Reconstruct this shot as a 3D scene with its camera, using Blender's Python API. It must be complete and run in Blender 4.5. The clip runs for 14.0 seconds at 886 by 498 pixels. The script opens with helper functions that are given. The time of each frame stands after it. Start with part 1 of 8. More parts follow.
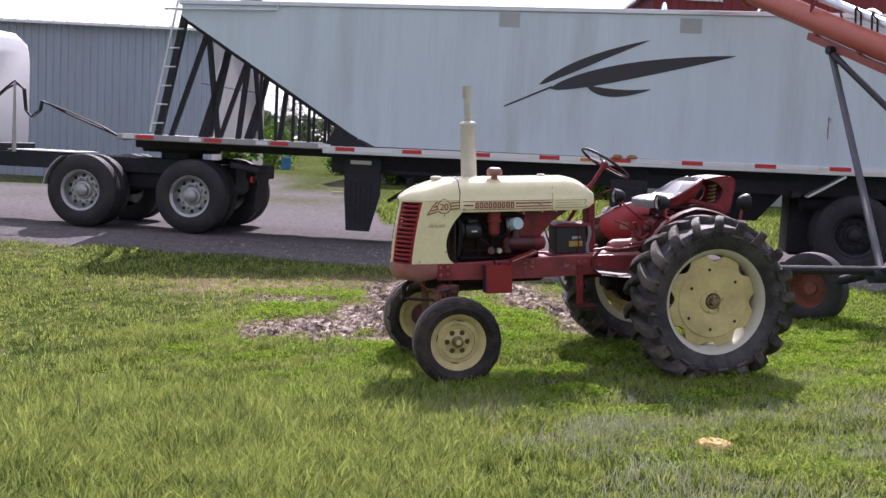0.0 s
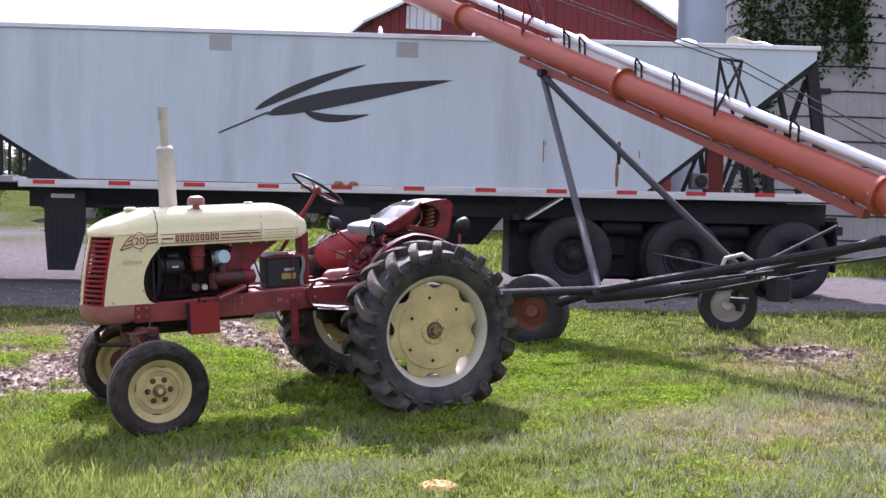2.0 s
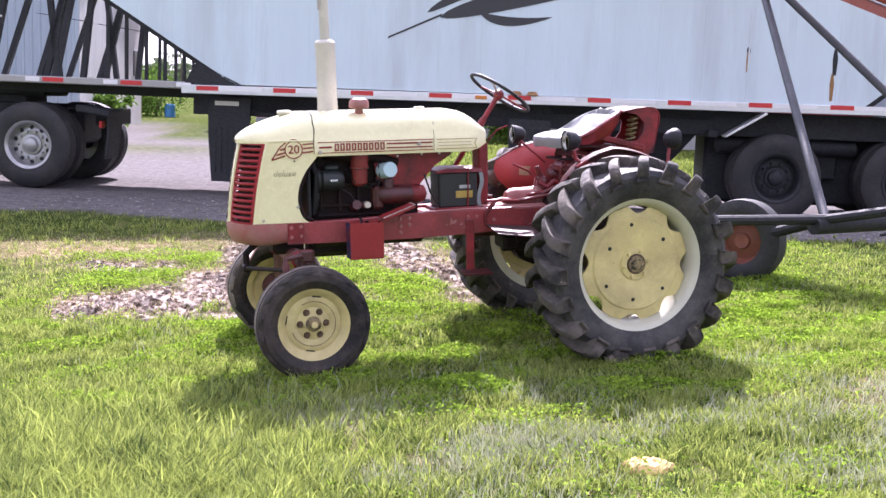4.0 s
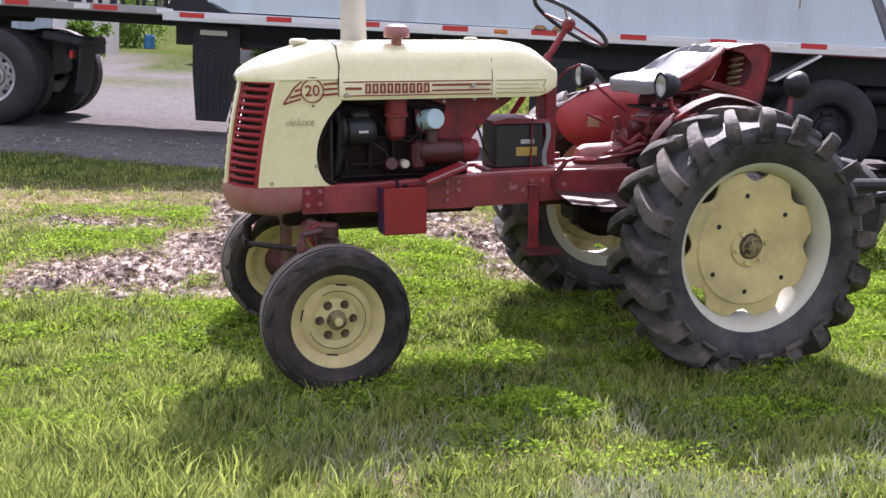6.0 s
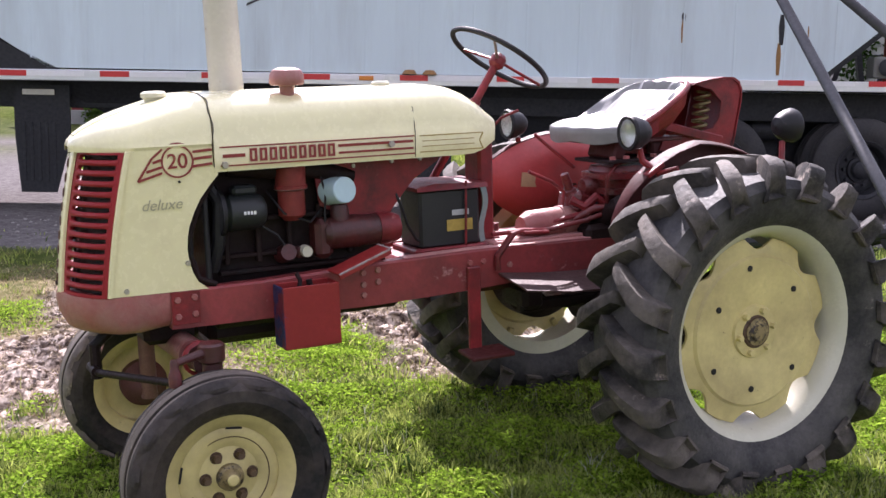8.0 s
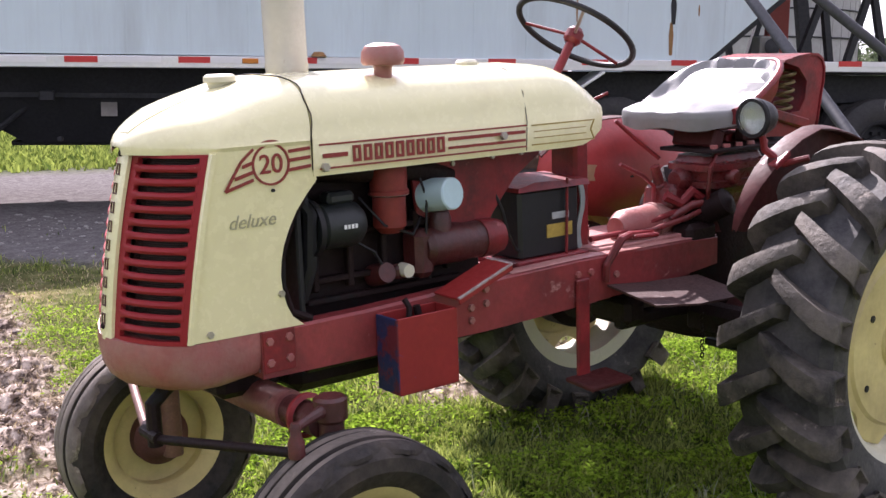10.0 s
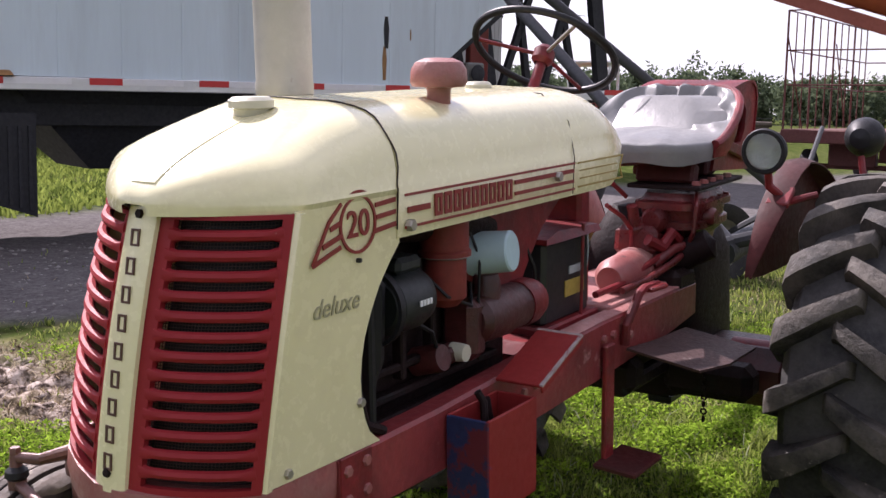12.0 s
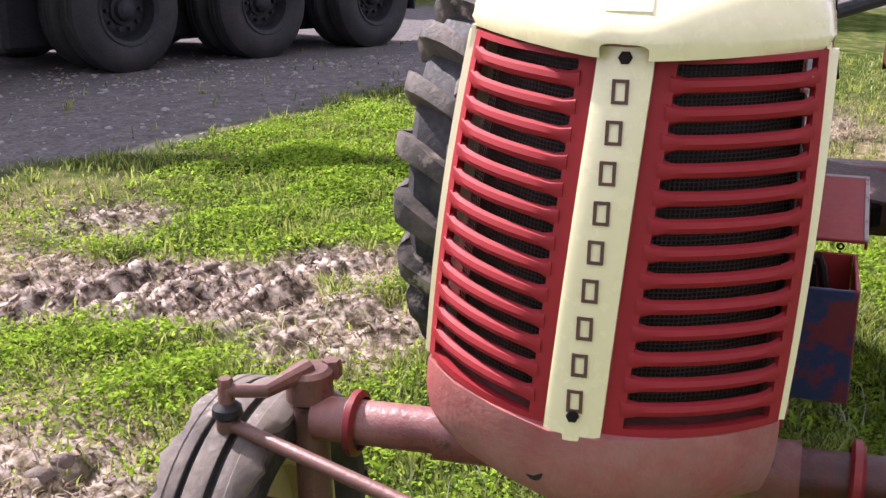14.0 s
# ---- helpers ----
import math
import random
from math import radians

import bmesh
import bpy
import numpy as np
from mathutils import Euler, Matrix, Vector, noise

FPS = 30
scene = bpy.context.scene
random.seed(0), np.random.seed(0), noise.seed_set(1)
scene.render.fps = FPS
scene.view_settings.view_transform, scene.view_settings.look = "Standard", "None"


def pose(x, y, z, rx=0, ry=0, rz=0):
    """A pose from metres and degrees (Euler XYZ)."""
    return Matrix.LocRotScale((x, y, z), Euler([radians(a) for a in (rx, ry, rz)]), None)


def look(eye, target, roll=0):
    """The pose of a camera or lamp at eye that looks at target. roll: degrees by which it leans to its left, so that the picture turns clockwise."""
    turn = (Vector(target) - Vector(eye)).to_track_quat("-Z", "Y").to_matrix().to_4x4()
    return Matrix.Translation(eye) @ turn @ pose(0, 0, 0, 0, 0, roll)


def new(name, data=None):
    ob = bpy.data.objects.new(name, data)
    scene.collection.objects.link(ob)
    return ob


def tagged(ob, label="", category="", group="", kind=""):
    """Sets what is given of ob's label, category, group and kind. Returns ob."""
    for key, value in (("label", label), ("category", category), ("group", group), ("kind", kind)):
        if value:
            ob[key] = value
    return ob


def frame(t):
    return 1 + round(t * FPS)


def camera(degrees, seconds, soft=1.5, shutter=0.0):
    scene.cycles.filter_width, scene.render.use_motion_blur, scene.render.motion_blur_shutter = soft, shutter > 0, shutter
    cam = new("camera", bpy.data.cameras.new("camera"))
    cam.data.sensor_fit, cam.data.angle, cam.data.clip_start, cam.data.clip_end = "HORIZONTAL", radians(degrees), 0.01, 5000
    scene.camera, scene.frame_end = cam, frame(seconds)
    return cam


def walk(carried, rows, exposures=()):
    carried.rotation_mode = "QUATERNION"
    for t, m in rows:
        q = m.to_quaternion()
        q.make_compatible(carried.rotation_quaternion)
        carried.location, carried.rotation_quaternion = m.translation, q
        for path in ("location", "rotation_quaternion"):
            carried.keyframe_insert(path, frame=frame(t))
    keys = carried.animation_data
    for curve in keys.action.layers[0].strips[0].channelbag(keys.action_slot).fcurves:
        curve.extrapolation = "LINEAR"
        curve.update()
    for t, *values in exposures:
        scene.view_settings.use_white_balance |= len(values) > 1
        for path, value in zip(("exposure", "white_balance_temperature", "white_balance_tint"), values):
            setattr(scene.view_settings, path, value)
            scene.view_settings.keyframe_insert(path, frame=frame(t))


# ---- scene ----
cam = camera(42.9, 14.0)
PATH = [
    (0, (0.013, 0.373, 1.839), (0.015, 2.364, 1.656), 2.8),
    (0.5, (-0.001, 0.3, 1.841), (0.291, 2.276, 1.732), 3.2),
    (1, (0.119, 0.457, 1.826), (0.436, 2.428, 1.696), 1.7),
    (1.5, (0.245, 0.687, 1.86), (0.487, 2.667, 1.707), 3.7),
    (2, (0.25, 0.985, 1.812), (0.715, 2.927, 1.699), 1.6),
    (2.5, (0.333, 1.209, 1.787), (0.793, 3.145, 1.586), 3.5),
    (3, (0.418, 1.568, 1.772), (0.598, 3.551, 1.583), 3.7),
    (3.5, (0.354, 1.925, 1.722), (0.547, 3.903, 1.5), 3.8),
    (4, (0.331, 2.311, 1.709), (0.508, 4.286, 1.442), 2.3),
    (4.2, (0.354, 2.48, 1.694), (0.464, 4.46, 1.437), 2.5),
    (6.3, (0.051, 4.167, 1.641), (0.327, 6.112, 1.264), 3.9),
    (6.5, (0.044, 4.32, 1.636), (0.373, 6.264, 1.296), 3.5),
    (7, (0.056, 4.674, 1.623), (0.409, 6.608, 1.257), 2.5),
    (7.2, (0.078, 4.817, 1.601), (0.431, 6.765, 1.32), 1.9),
    (9.3, (-0.442, 6.022, 1.64), (0.254, 7.87, 1.322), 1.4),
    (9.5, (-0.512, 6.124, 1.625), (0.169, 7.974, 1.287), 1.7),
    (10, (-0.789, 6.374, 1.586), (0.022, 8.177, 1.285), 0.7),
    (10.5, (-0.968, 6.689, 1.568), (0.019, 8.409, 1.307), 1.5),
    (11, (-1.137, 7.014, 1.578), (-0.114, 8.714, 1.323), 1.8),
    (11.5, (-1.311, 7.307, 1.6), (-0.039, 8.832, 1.367), 3.0),
    (12, (-1.331, 7.646, 1.573), (0.045, 9.075, 1.325), 1.2),
    (12.5, (-1.367, 7.965, 1.544), (-0.01, 9.383, 1.159), 3.1),
    (13, (-1.504, 8.281, 1.54), (0.005, 9.507, 1.071), 2.3),
    (13.5, (-1.571, 8.595, 1.509), (0.005, 9.722, 1.013), 1.3),
    (14, (-1.669, 8.905, 1.526), (-0.021, 9.901, 0.985), 0.3),
]
EXPOSURES = [(t, e + 0.04, 5930 if 0 < t < 5 else 6080 if t < 9 else 6300, 33 if 0 < t < 5 else 29 if t < 9 else 28) for t, e in ((0, 0.74), (1, 1.07), (2, 1.06), (2.5, 1.07), (3, 1.38), (4, 1.7), (5.2, 1.5), (6.5, 1.25), (9.5, 1.32), (10.4, 1.25), (11, 1.22), (12, 0.7), (12.5, 0.6), (13.3, 1.02), (14, 1.2))]
walk(cam, [(t, look(eye, target, roll)) for t, eye, target, roll in PATH], EXPOSURES)

# ---- world and sun ----
SUN_EL, SUN_AZ = 45.5, 6.5          # degrees; azimuth clockwise from +y
world = bpy.data.worlds.new("world")
scene.world = world
world.use_nodes = True
wn = world.node_tree
sky = wn.nodes.new("ShaderNodeTexSky")
sky.sky_type = "NISHITA"
sky.sun_disc = False
sky.sun_elevation, sky.sun_rotation = radians(SUN_EL), radians(SUN_AZ)
sky.air_density, sky.dust_density, sky.ozone_density = 1.0, 0.8, 1.5
# broken bright cloud over the blue
tc = wn.nodes.new("ShaderNodeTexCoord")
cl = wn.nodes.new("ShaderNodeTexNoise")
cl.inputs["Scale"].default_value, cl.inputs["Detail"].default_value, cl.inputs["Roughness"].default_value = 2.6, 7, 0.6
cm = wn.nodes.new("ShaderNodeMapRange")
cm.inputs["From Min"].default_value, cm.inputs["From Max"].default_value = 0.36, 0.56
cx = wn.nodes.new("ShaderNodeMix")
cx.data_type = "RGBA"
cx.inputs[7].default_value = (7.5, 7.7, 8.1, 1)
wn.links.new(tc.outputs["Generated"], cl.inputs["Vector"])
wn.links.new(cl.outputs["Fac"], cm.inputs["Value"])
wn.links.new(cm.outputs["Result"], cx.inputs[0])
wn.links.new(sky.outputs["Color"], cx.inputs[6])
# cloud glows more on the sun's side
sd = Vector((math.sin(radians(SUN_AZ)) * math.cos(radians(SUN_EL)), math.cos(radians(SUN_AZ)) * math.cos(radians(SUN_EL)), math.sin(radians(SUN_EL))))
dt = wn.nodes.new("ShaderNodeVectorMath")
dt.operation = "DOT_PRODUCT"
dt.inputs[1].default_value = sd
gl = wn.nodes.new("ShaderNodeMapRange")
gl.inputs["From Min"].default_value, gl.inputs["From Max"].default_value, gl.inputs["To Min"].default_value, gl.inputs["To Max"].default_value = 0.1, 0.95, 0.95, 1.9
sc = wn.nodes.new("ShaderNodeVectorMath")
sc.operation = "SCALE"
wn.links.new(tc.outputs["Generated"], dt.inputs[0])
wn.links.new(dt.outputs["Value"], gl.inputs["Value"])
wn.links.new(cx.outputs[2], sc.inputs[0])
wn.links.new(gl.outputs["Result"], sc.inputs["Scale"])
wn.links.new(sc.outputs[0], wn.nodes["Background"].inputs["Color"])
wn.nodes["Background"].inputs["Strength"].default_value = 0.068
sun = new("sun", bpy.data.lights.new("sun", "SUN"))
sun.data.energy, sun.data.angle, sun.data.color = 5.0, radians(0.6), (1.0, 0.96, 0.90)
sun.matrix_world = look(sd * 50, (0, 0, 0))


# ---- mesh tools ----
class Mesh:
    """Collects faces of many shapes into one mesh."""

    def __init__(self, m=None):
        self.v, self.f, self.m = [], [], m

    def add(self, verts, faces, m=None):
        k = len(self.v)
        if m is not None:
            verts = [m @ Vector(p) for p in verts]
        if self.m is not None:
            verts = [self.m @ Vector(p) for p in verts]
        self.v += [tuple(p) for p in verts]
        self.f += [tuple(i + k for i in f) for f in faces]
        return self

    def box(self, c, s, rot=(0, 0, 0), b=0.006):
        """A box with chamfered edges."""
        x, y, z = (v / 2 for v in s)
        b = min(b, 0.4 * min(s))
        m = pose(*c, *rot)
        if b < 1e-4:
            vs = [(i * x, j * y, k * z) for i in (-1, 1) for j in (-1, 1) for k in (-1, 1)]
            return self.add(vs, [(0, 1, 3, 2), (4, 6, 7, 5), (0, 4, 5, 1), (2, 3, 7, 6), (0, 2, 6, 4), (1, 5, 7, 3)], m)
        vs, ix = [], {}
        for i in (-1, 1):
            for j in (-1, 1):
                for k in (-1, 1):
                    for a in range(3):
                        p = [i * (x - b), j * (y - b), k * (z - b)]
                        p[a] = (i * x, j * y, k * z)[a]
                        ix[i, j, k, a] = len(vs)
                        vs.append(p)
        fs = []
        S = (-1, 1)
        for i in S:
            fs.append([ix[i, -1, -1, 0], ix[i, 1, -1, 0], ix[i, 1, 1, 0], ix[i, -1, 1, 0]][::i])
            fs.append([ix[-1, i, -1, 1], ix[-1, i, 1, 1], ix[1, i, 1, 1], ix[1, i, -1, 1]][::i])
            fs.append([ix[-1, -1, i, 2], ix[1, -1, i, 2], ix[1, 1, i, 2], ix[-1, 1, i, 2]][::i])
        for i in S:
            for j in S:
                fs.append([ix[i, j, -1, 0], ix[i, j, -1, 1], ix[i, j, 1, 1], ix[i, j, 1, 0]][::i * j])
                fs.append([ix[i, -1, j, 0], ix[i, 1, j, 0], ix[i, 1, j, 2], ix[i, -1, j, 2]][::i * j])
                fs.append([ix[-1, i, j, 1], ix[-1, i, j, 2], ix[1, i, j, 2], ix[1, i, j, 1]][::i * j])
                for k in S:
                    fs.append([ix[i, j, k, 0], ix[i, j, k, 1], ix[i, j, k, 2]][::i * j * k])
        return self.add(vs, fs, m)

    def tube(self, pts, r, n=10, caps=True):
        """A round bar along points; r one radius or one for each point."""
        pts = [Vector(p) for p in pts]
        rs = [r] * len(pts) if not hasattr(r, "__len__") else r
        vs, fs = [], []
        up = None
        for i, p in enumerate(pts):
            d = (pts[min(i + 1, len(pts) - 1)] - pts[max(i - 1, 0)]).normalized()
            if up is None:
                up = Vector((0, 0, 1)) if abs(d.z) < 0.9 else Vector((1, 0, 0))
            a = d.cross(up).normalized()
            up = a.cross(d)
            for k in range(n):
                w = 2 * math.pi * k / n
                vs.append(p + rs[i] * (math.cos(w) * a + math.sin(w) * up))
        for i in range(len(pts) - 1):
            for k in range(n):
                fs.append((i * n + k, i * n + (k + 1) % n, (i + 1) * n + (k + 1) % n, (i + 1) * n + k))
        if caps:
            fs.append(tuple(range(n))[::-1])
            fs.append(tuple(range((len(pts) - 1) * n, len(pts) * n)))
        return self.add(vs, [f[::-1] for f in fs])

    def lathe(self, prof, m=None, n=48, closed=False, a0=0.0, a1=360.0):
        """Turns a profile of (radius, height) round the local z axis."""
        full = abs(a1 - a0) > 359.9
        k = n if full else n + 1
        vs, fs = [], []
        for i in range(k):
            w = radians(a0 + (a1 - a0) * i / n)
            vs += [(r * math.cos(w), r * math.sin(w), h) for r, h in prof]
        q = len(prof)
        for i in range(n):
            j = (i + 1) % k
            for s in range(q if closed else q - 1):
                u = (s + 1) % q
                fs.append((i * q + s, j * q + s, j * q + u, i * q + u))
        return self.add(vs, fs, m)

    def loft(self, rings, closed=True, caps=True):
        """Joins rings of equal length."""
        n = len(rings[0])
        vs = [p for r in rings for p in r]
        fs = []
        for i in range(len(rings) - 1):
            for k in range(n if closed else n - 1):
                fs.append((i * n + k, i * n + (k + 1) % n, (i + 1) * n + (k + 1) % n, (i + 1) * n + k))
        if caps and closed:
            fs.append(tuple(range(n))[::-1])
            fs.append(tuple(range((len(rings) - 1) * n, len(rings) * n)))
        return self.add(vs, fs)

    def plate(self, poly, m, t):
        """A flat polygon in local xy, t thick along local z."""
        n = len(poly)
        vs = [(x, y, 0) for x, y in poly] + [(x, y, t) for x, y in poly]
        fs = [tuple(range(n))[::-1], tuple(range(n, 2 * n))] + [(i, (i + 1) % n, n + (i + 1) % n, n + i) for i in range(n)]
        return self.add(vs, fs, m)

    def data(self, name, mat, angle=35):
        me = bpy.data.meshes.new(name)
        me.from_pydata(self.v, [], self.f)
        me.validate()
        bm = bmesh.new()
        bm.from_mesh(me)
        bmesh.ops.recalc_face_normals(bm, faces=bm.faces)
        bm.to_mesh(me)
        bm.free()
        if angle:
            me.polygons.foreach_set("use_smooth", [True] * len(me.polygons))
            me.set_sharp_from_angle(angle=radians(angle))
        if mat:
            me.materials.append(mat)
        return me


def part(name, mesh, mat, parent=None, label="", angle=35):
    ob = new(name, mesh.data(name, mat, angle) if isinstance(mesh, Mesh) else mesh)
    if parent is not None:
        ob.parent = parent
    return tagged(ob, label)


def thing(name, m, label, category, group="", kind=""):
    """An empty at a thing's base."""
    ob = new(name)
    ob.empty_display_size = 0.2
    ob.matrix_world = m
    return tagged(ob, label, category, group, kind)


YAX = pose(0, 0, 0, 90, 0, 0)      # local z to world -y

# ---- materials ----
def material(name, base, rough=0.6, metal=0.0, var=0.15, scale=6.0, wear=None, wear_amt=0.0, wear_scale=14.0, bump=0.1, bump_scale=60.0, dirt=None, dirt_amt=0.0, coat=0.0, stretch=(1, 1, 1), spec=0.5):
    """Painted, worn or plain surface: base colour with broad and fine variation, worn patches of a second colour and a film of dirt."""
    mat = bpy.data.materials.new(name)
    mat.use_nodes = True
    nt = mat.node_tree
    bs = nt.nodes["Principled BSDF"]
    bs.inputs["Roughness"].default_value, bs.inputs["Metallic"].default_value = rough, metal
    bs.inputs["Coat Weight"].default_value = coat
    bs.inputs["Specular IOR Level"].default_value = spec
    bs.inputs["Coat Roughness"].default_value = 0.15
    co = nt.nodes.new("ShaderNodeTexCoord")
    mp = nt.nodes.new("ShaderNodeMapping")
    mp.inputs["Scale"].default_value = stretch
    nt.links.new(co.outputs["Object"], mp.inputs["Vector"])

    def noise_at(sc, det=5.0, rg=0.6):
        n = nt.nodes.new("ShaderNodeTexNoise")
        n.inputs["Scale"].default_value, n.inputs["Detail"].default_value, n.inputs["Roughness"].default_value = sc, det, rg
        nt.links.new(mp.outputs["Vector"], n.inputs["Vector"])
        return n.outputs["Fac"]

    def ramp(src, lo, hi):
        r = nt.nodes.new("ShaderNodeMapRange")
        r.inputs["From Min"].default_value, r.inputs["From Max"].default_value = lo, hi
        nt.links.new(src, r.inputs["Value"])
        return r.outputs["Result"]

    def mix(fac, a, b, mode="MIX"):
        m = nt.nodes.new("ShaderNodeMix")
        m.data_type, m.blend_type = "RGBA", mode
        for src, sock in ((fac, m.inputs[0]), (a, m.inputs[6]), (b, m.inputs[7])):
            if isinstance(src, (int, float)):
                sock.default_value = src
            elif isinstance(src, tuple):
                sock.default_value = (*src, 1)
            else:
                nt.links.new(src, sock)
        return m.outputs[2]

    lo = tuple(c * (1 - var) for c in base)
    hi = tuple(min(1, c * (1 + var)) for c in base)
    broad = noise_at(scale)
    fine = noise_at(scale * 9)
    col = mix(ramp(broad, 0.3, 0.7), lo, hi)
    col = mix(ramp(fine, 0.3, 0.7), col, tuple(c * (1 - 0.4 * var) for c in base))
    rsrc = ramp(fine, -0.6, 1.6)
    if dirt:
        d = ramp(noise_at(scale * 0.6, 8, 0.7), 0.62 - 0.5 * dirt_amt, 0.95 - 0.5 * dirt_amt)
        col = mix(d, col, dirt)
    if wear:
        w = ramp(noise_at(wear_scale, 9, 0.72), 0.66 - 0.32 * wear_amt, 0.72 - 0.32 * wear_amt)
        col = mix(w, col, wear)
    nt.links.new(col, bs.inputs["Base Color"])
    rm = nt.nodes.new("ShaderNodeMath")
    rm.operation, rm.use_clamp = "MULTIPLY", True
    rm.inputs[1].default_value = rough * 2
    nt.links.new(rsrc, rm.inputs[0])
    nt.links.new(rm.outputs[0], bs.inputs["Roughness"])
    if bump:
        bp = nt.nodes.new("ShaderNodeBump")
        bp.inputs["Strength"].default_value, bp.inputs["Distance"].default_value = bump, 0.01
        nt.links.new(noise_at(bump_scale, 6, 0.65), bp.inputs["Height"])
        nt.links.new(bp.outputs["Normal"], bs.inputs["Normal"])
    return mat


CREAM = material("cream_paint", (0.82, 0.765, 0.46), 0.26, var=0.07, scale=4, wear=(0.12, 0.07, 0.04), wear_amt=-0.12, wear_scale=22, bump=0.05, bump_scale=25, dirt=(0.62, 0.54, 0.31), dirt_amt=0.2, coat=0.75)
RED = material("faded_red_paint", (0.25, 0.024, 0.027), 0.42, spec=0.32, var=0.32, scale=9, wear=(0.33, 0.12, 0.11), wear_amt=0.03, wear_scale=13, bump=0.2, bump_scale=40, dirt=(0.045, 0.016, 0.016), dirt_amt=0.44)
REDF = material("grille_red_paint", (0.28, 0.020, 0.024), 0.55, spec=0.25, var=0.12, scale=6, wear=(0.42, 0.22, 0.2), wear_amt=-0.05, wear_scale=30, bump=0.06, bump_scale=50)
PINK = material("chalky_red_casting", (0.33, 0.095, 0.088), 0.45, var=0.3, scale=7, wear=(0.10, 0.04, 0.035), wear_amt=0.10, wear_scale=12, bump=0.3, bump_scale=70, dirt=(0.33, 0.19, 0.16), dirt_amt=0.38)
RAILRED = material("worn_chalky_rail_red", (0.27, 0.042, 0.043), 0.4, spec=0.4, var=0.3, scale=5, wear=(0.40, 0.19, 0.175), wear_amt=0.14, wear_scale=6, bump=0.25, bump_scale=35, dirt=(0.06, 0.02, 0.02), dirt_amt=0.4)
# chalky red, paled further to paint sunlight on upward faces
SUNCHALK = material("sunlit_chalky_red", (0.46, 0.22, 0.20), 0.4, var=0.25, scale=9, wear=(0.2, 0.05, 0.045), wear_amt=0.14, wear_scale=11, bump=0.25, bump_scale=50, dirt=(0.28, 0.09, 0.085), dirt_amt=0.35)
# oily iron, darkened so that the shade under the hood is in its colour
OILSHADE = material("oily_shaded_iron", (0.016, 0.008, 0.008), 0.6, spec=0.18, var=0.5, scale=9, wear=(0.012, 0.011, 0.011), wear_amt=0.3, wear_scale=12, bump=0.3, bump_scale=50)
# grimy red iron, its base darkened to include shade on sheltered parts
GRIMESHADE = material("grimy_shaded_red_iron", (0.10, 0.02, 0.019), 0.42, var=0.5, scale=8, wear=(0.20, 0.07, 0.06), wear_amt=-0.02, wear_scale=14, bump=0.35, bump_scale=50, dirt=(0.02, 0.012, 0.01), dirt_amt=0.5)
BLACK = material("black_paint", (0.014, 0.014, 0.016), 0.5, spec=0.3, var=0.3, scale=8, wear=(0.09, 0.06, 0.045), wear_amt=-0.02, bump=0.12)
RUBBER = material("dusty_tyre_rubber", (0.016, 0.016, 0.018), 0.7, var=0.3, scale=8, wear=(0.19, 0.17, 0.145), wear_amt=0.06, wear_scale=7, bump=0.3, bump_scale=60, dirt=(0.085, 0.08, 0.074), dirt_amt=0.45)
TREAD = material("dusty_tread_rubber", (0.022, 0.021, 0.020), 0.75, spec=0.35, var=0.4, scale=5, wear=(0.34, 0.29, 0.245), wear_amt=0.20, wear_scale=4, bump=0.7, bump_scale=40, dirt=(0.17, 0.145, 0.122), dirt_amt=0.46)
REFLECTOR = material("lamp_reflector", (0.74, 0.76, 0.76), 0.32, metal=0.85, var=0.15, scale=60, bump=0.5, bump_scale=90)
FTYRE = material("black_tyre_wall", (0.014, 0.013, 0.013), 0.75, spec=0.35, var=0.3, scale=6, wear=(0.15, 0.125, 0.10), wear_amt=-0.06, wear_scale=9, bump=0.25, bump_scale=60, dirt=(0.085, 0.066, 0.054), dirt_amt=0.38)
FTREAD = material("dusty_tan_tread", (0.085, 0.07, 0.06), 0.85, var=0.35, scale=7, wear=(0.30, 0.255, 0.21), wear_amt=0.16, wear_scale=7, bump=0.35, bump_scale=55, dirt=(0.20, 0.165, 0.135), dirt_amt=0.55)
TRUCKRUB = material("truck_tyre_rubber", (0.015, 0.015, 0.017), 0.7, var=0.25, scale=5, bump=0.15, dirt=(0.04, 0.037, 0.035), dirt_amt=0.4)
WHEELY = material("yellow_wheel_paint", (0.62, 0.53, 0.225), 0.45, var=0.12, scale=6, wear=(0.10, 0.05, 0.026), wear_amt=0.015, wear_scale=20, bump=0.15, bump_scale=18, dirt=(0.37, 0.30, 0.135), dirt_amt=0.42)
RIMW = material("dull_silver_rim", (0.53, 0.52, 0.41), 0.45, metal=0.1, var=0.12, scale=9, wear=(0.3, 0.25, 0.17), wear_amt=-0.02, bump=0.08)
STEEL = material("bare_steel", (0.45, 0.42, 0.38), 0.4, metal=0.8, var=0.25, scale=12, wear=(0.16, 0.09, 0.06), wear_amt=0.05, bump=0.1)
ALU = material("aluminium", (0.66, 0.67, 0.68), 0.35, metal=0.7, var=0.12, scale=4, bump=0.06)
WHEELALU = material("dull_wheel_aluminium", (0.40, 0.40, 0.40), 0.38, metal=0.6, var=0.25, scale=7, wear=(0.16, 0.15, 0.15), wear_amt=0.08, wear_scale=9, bump=0.06)
DECKM = material("weathered_deck_aluminium", (0.36, 0.35, 0.34), 0.45, metal=0.4, var=0.2, scale=3, wear=(0.2, 0.18, 0.17), wear_amt=0.05, wear_scale=6, bump=0.06)
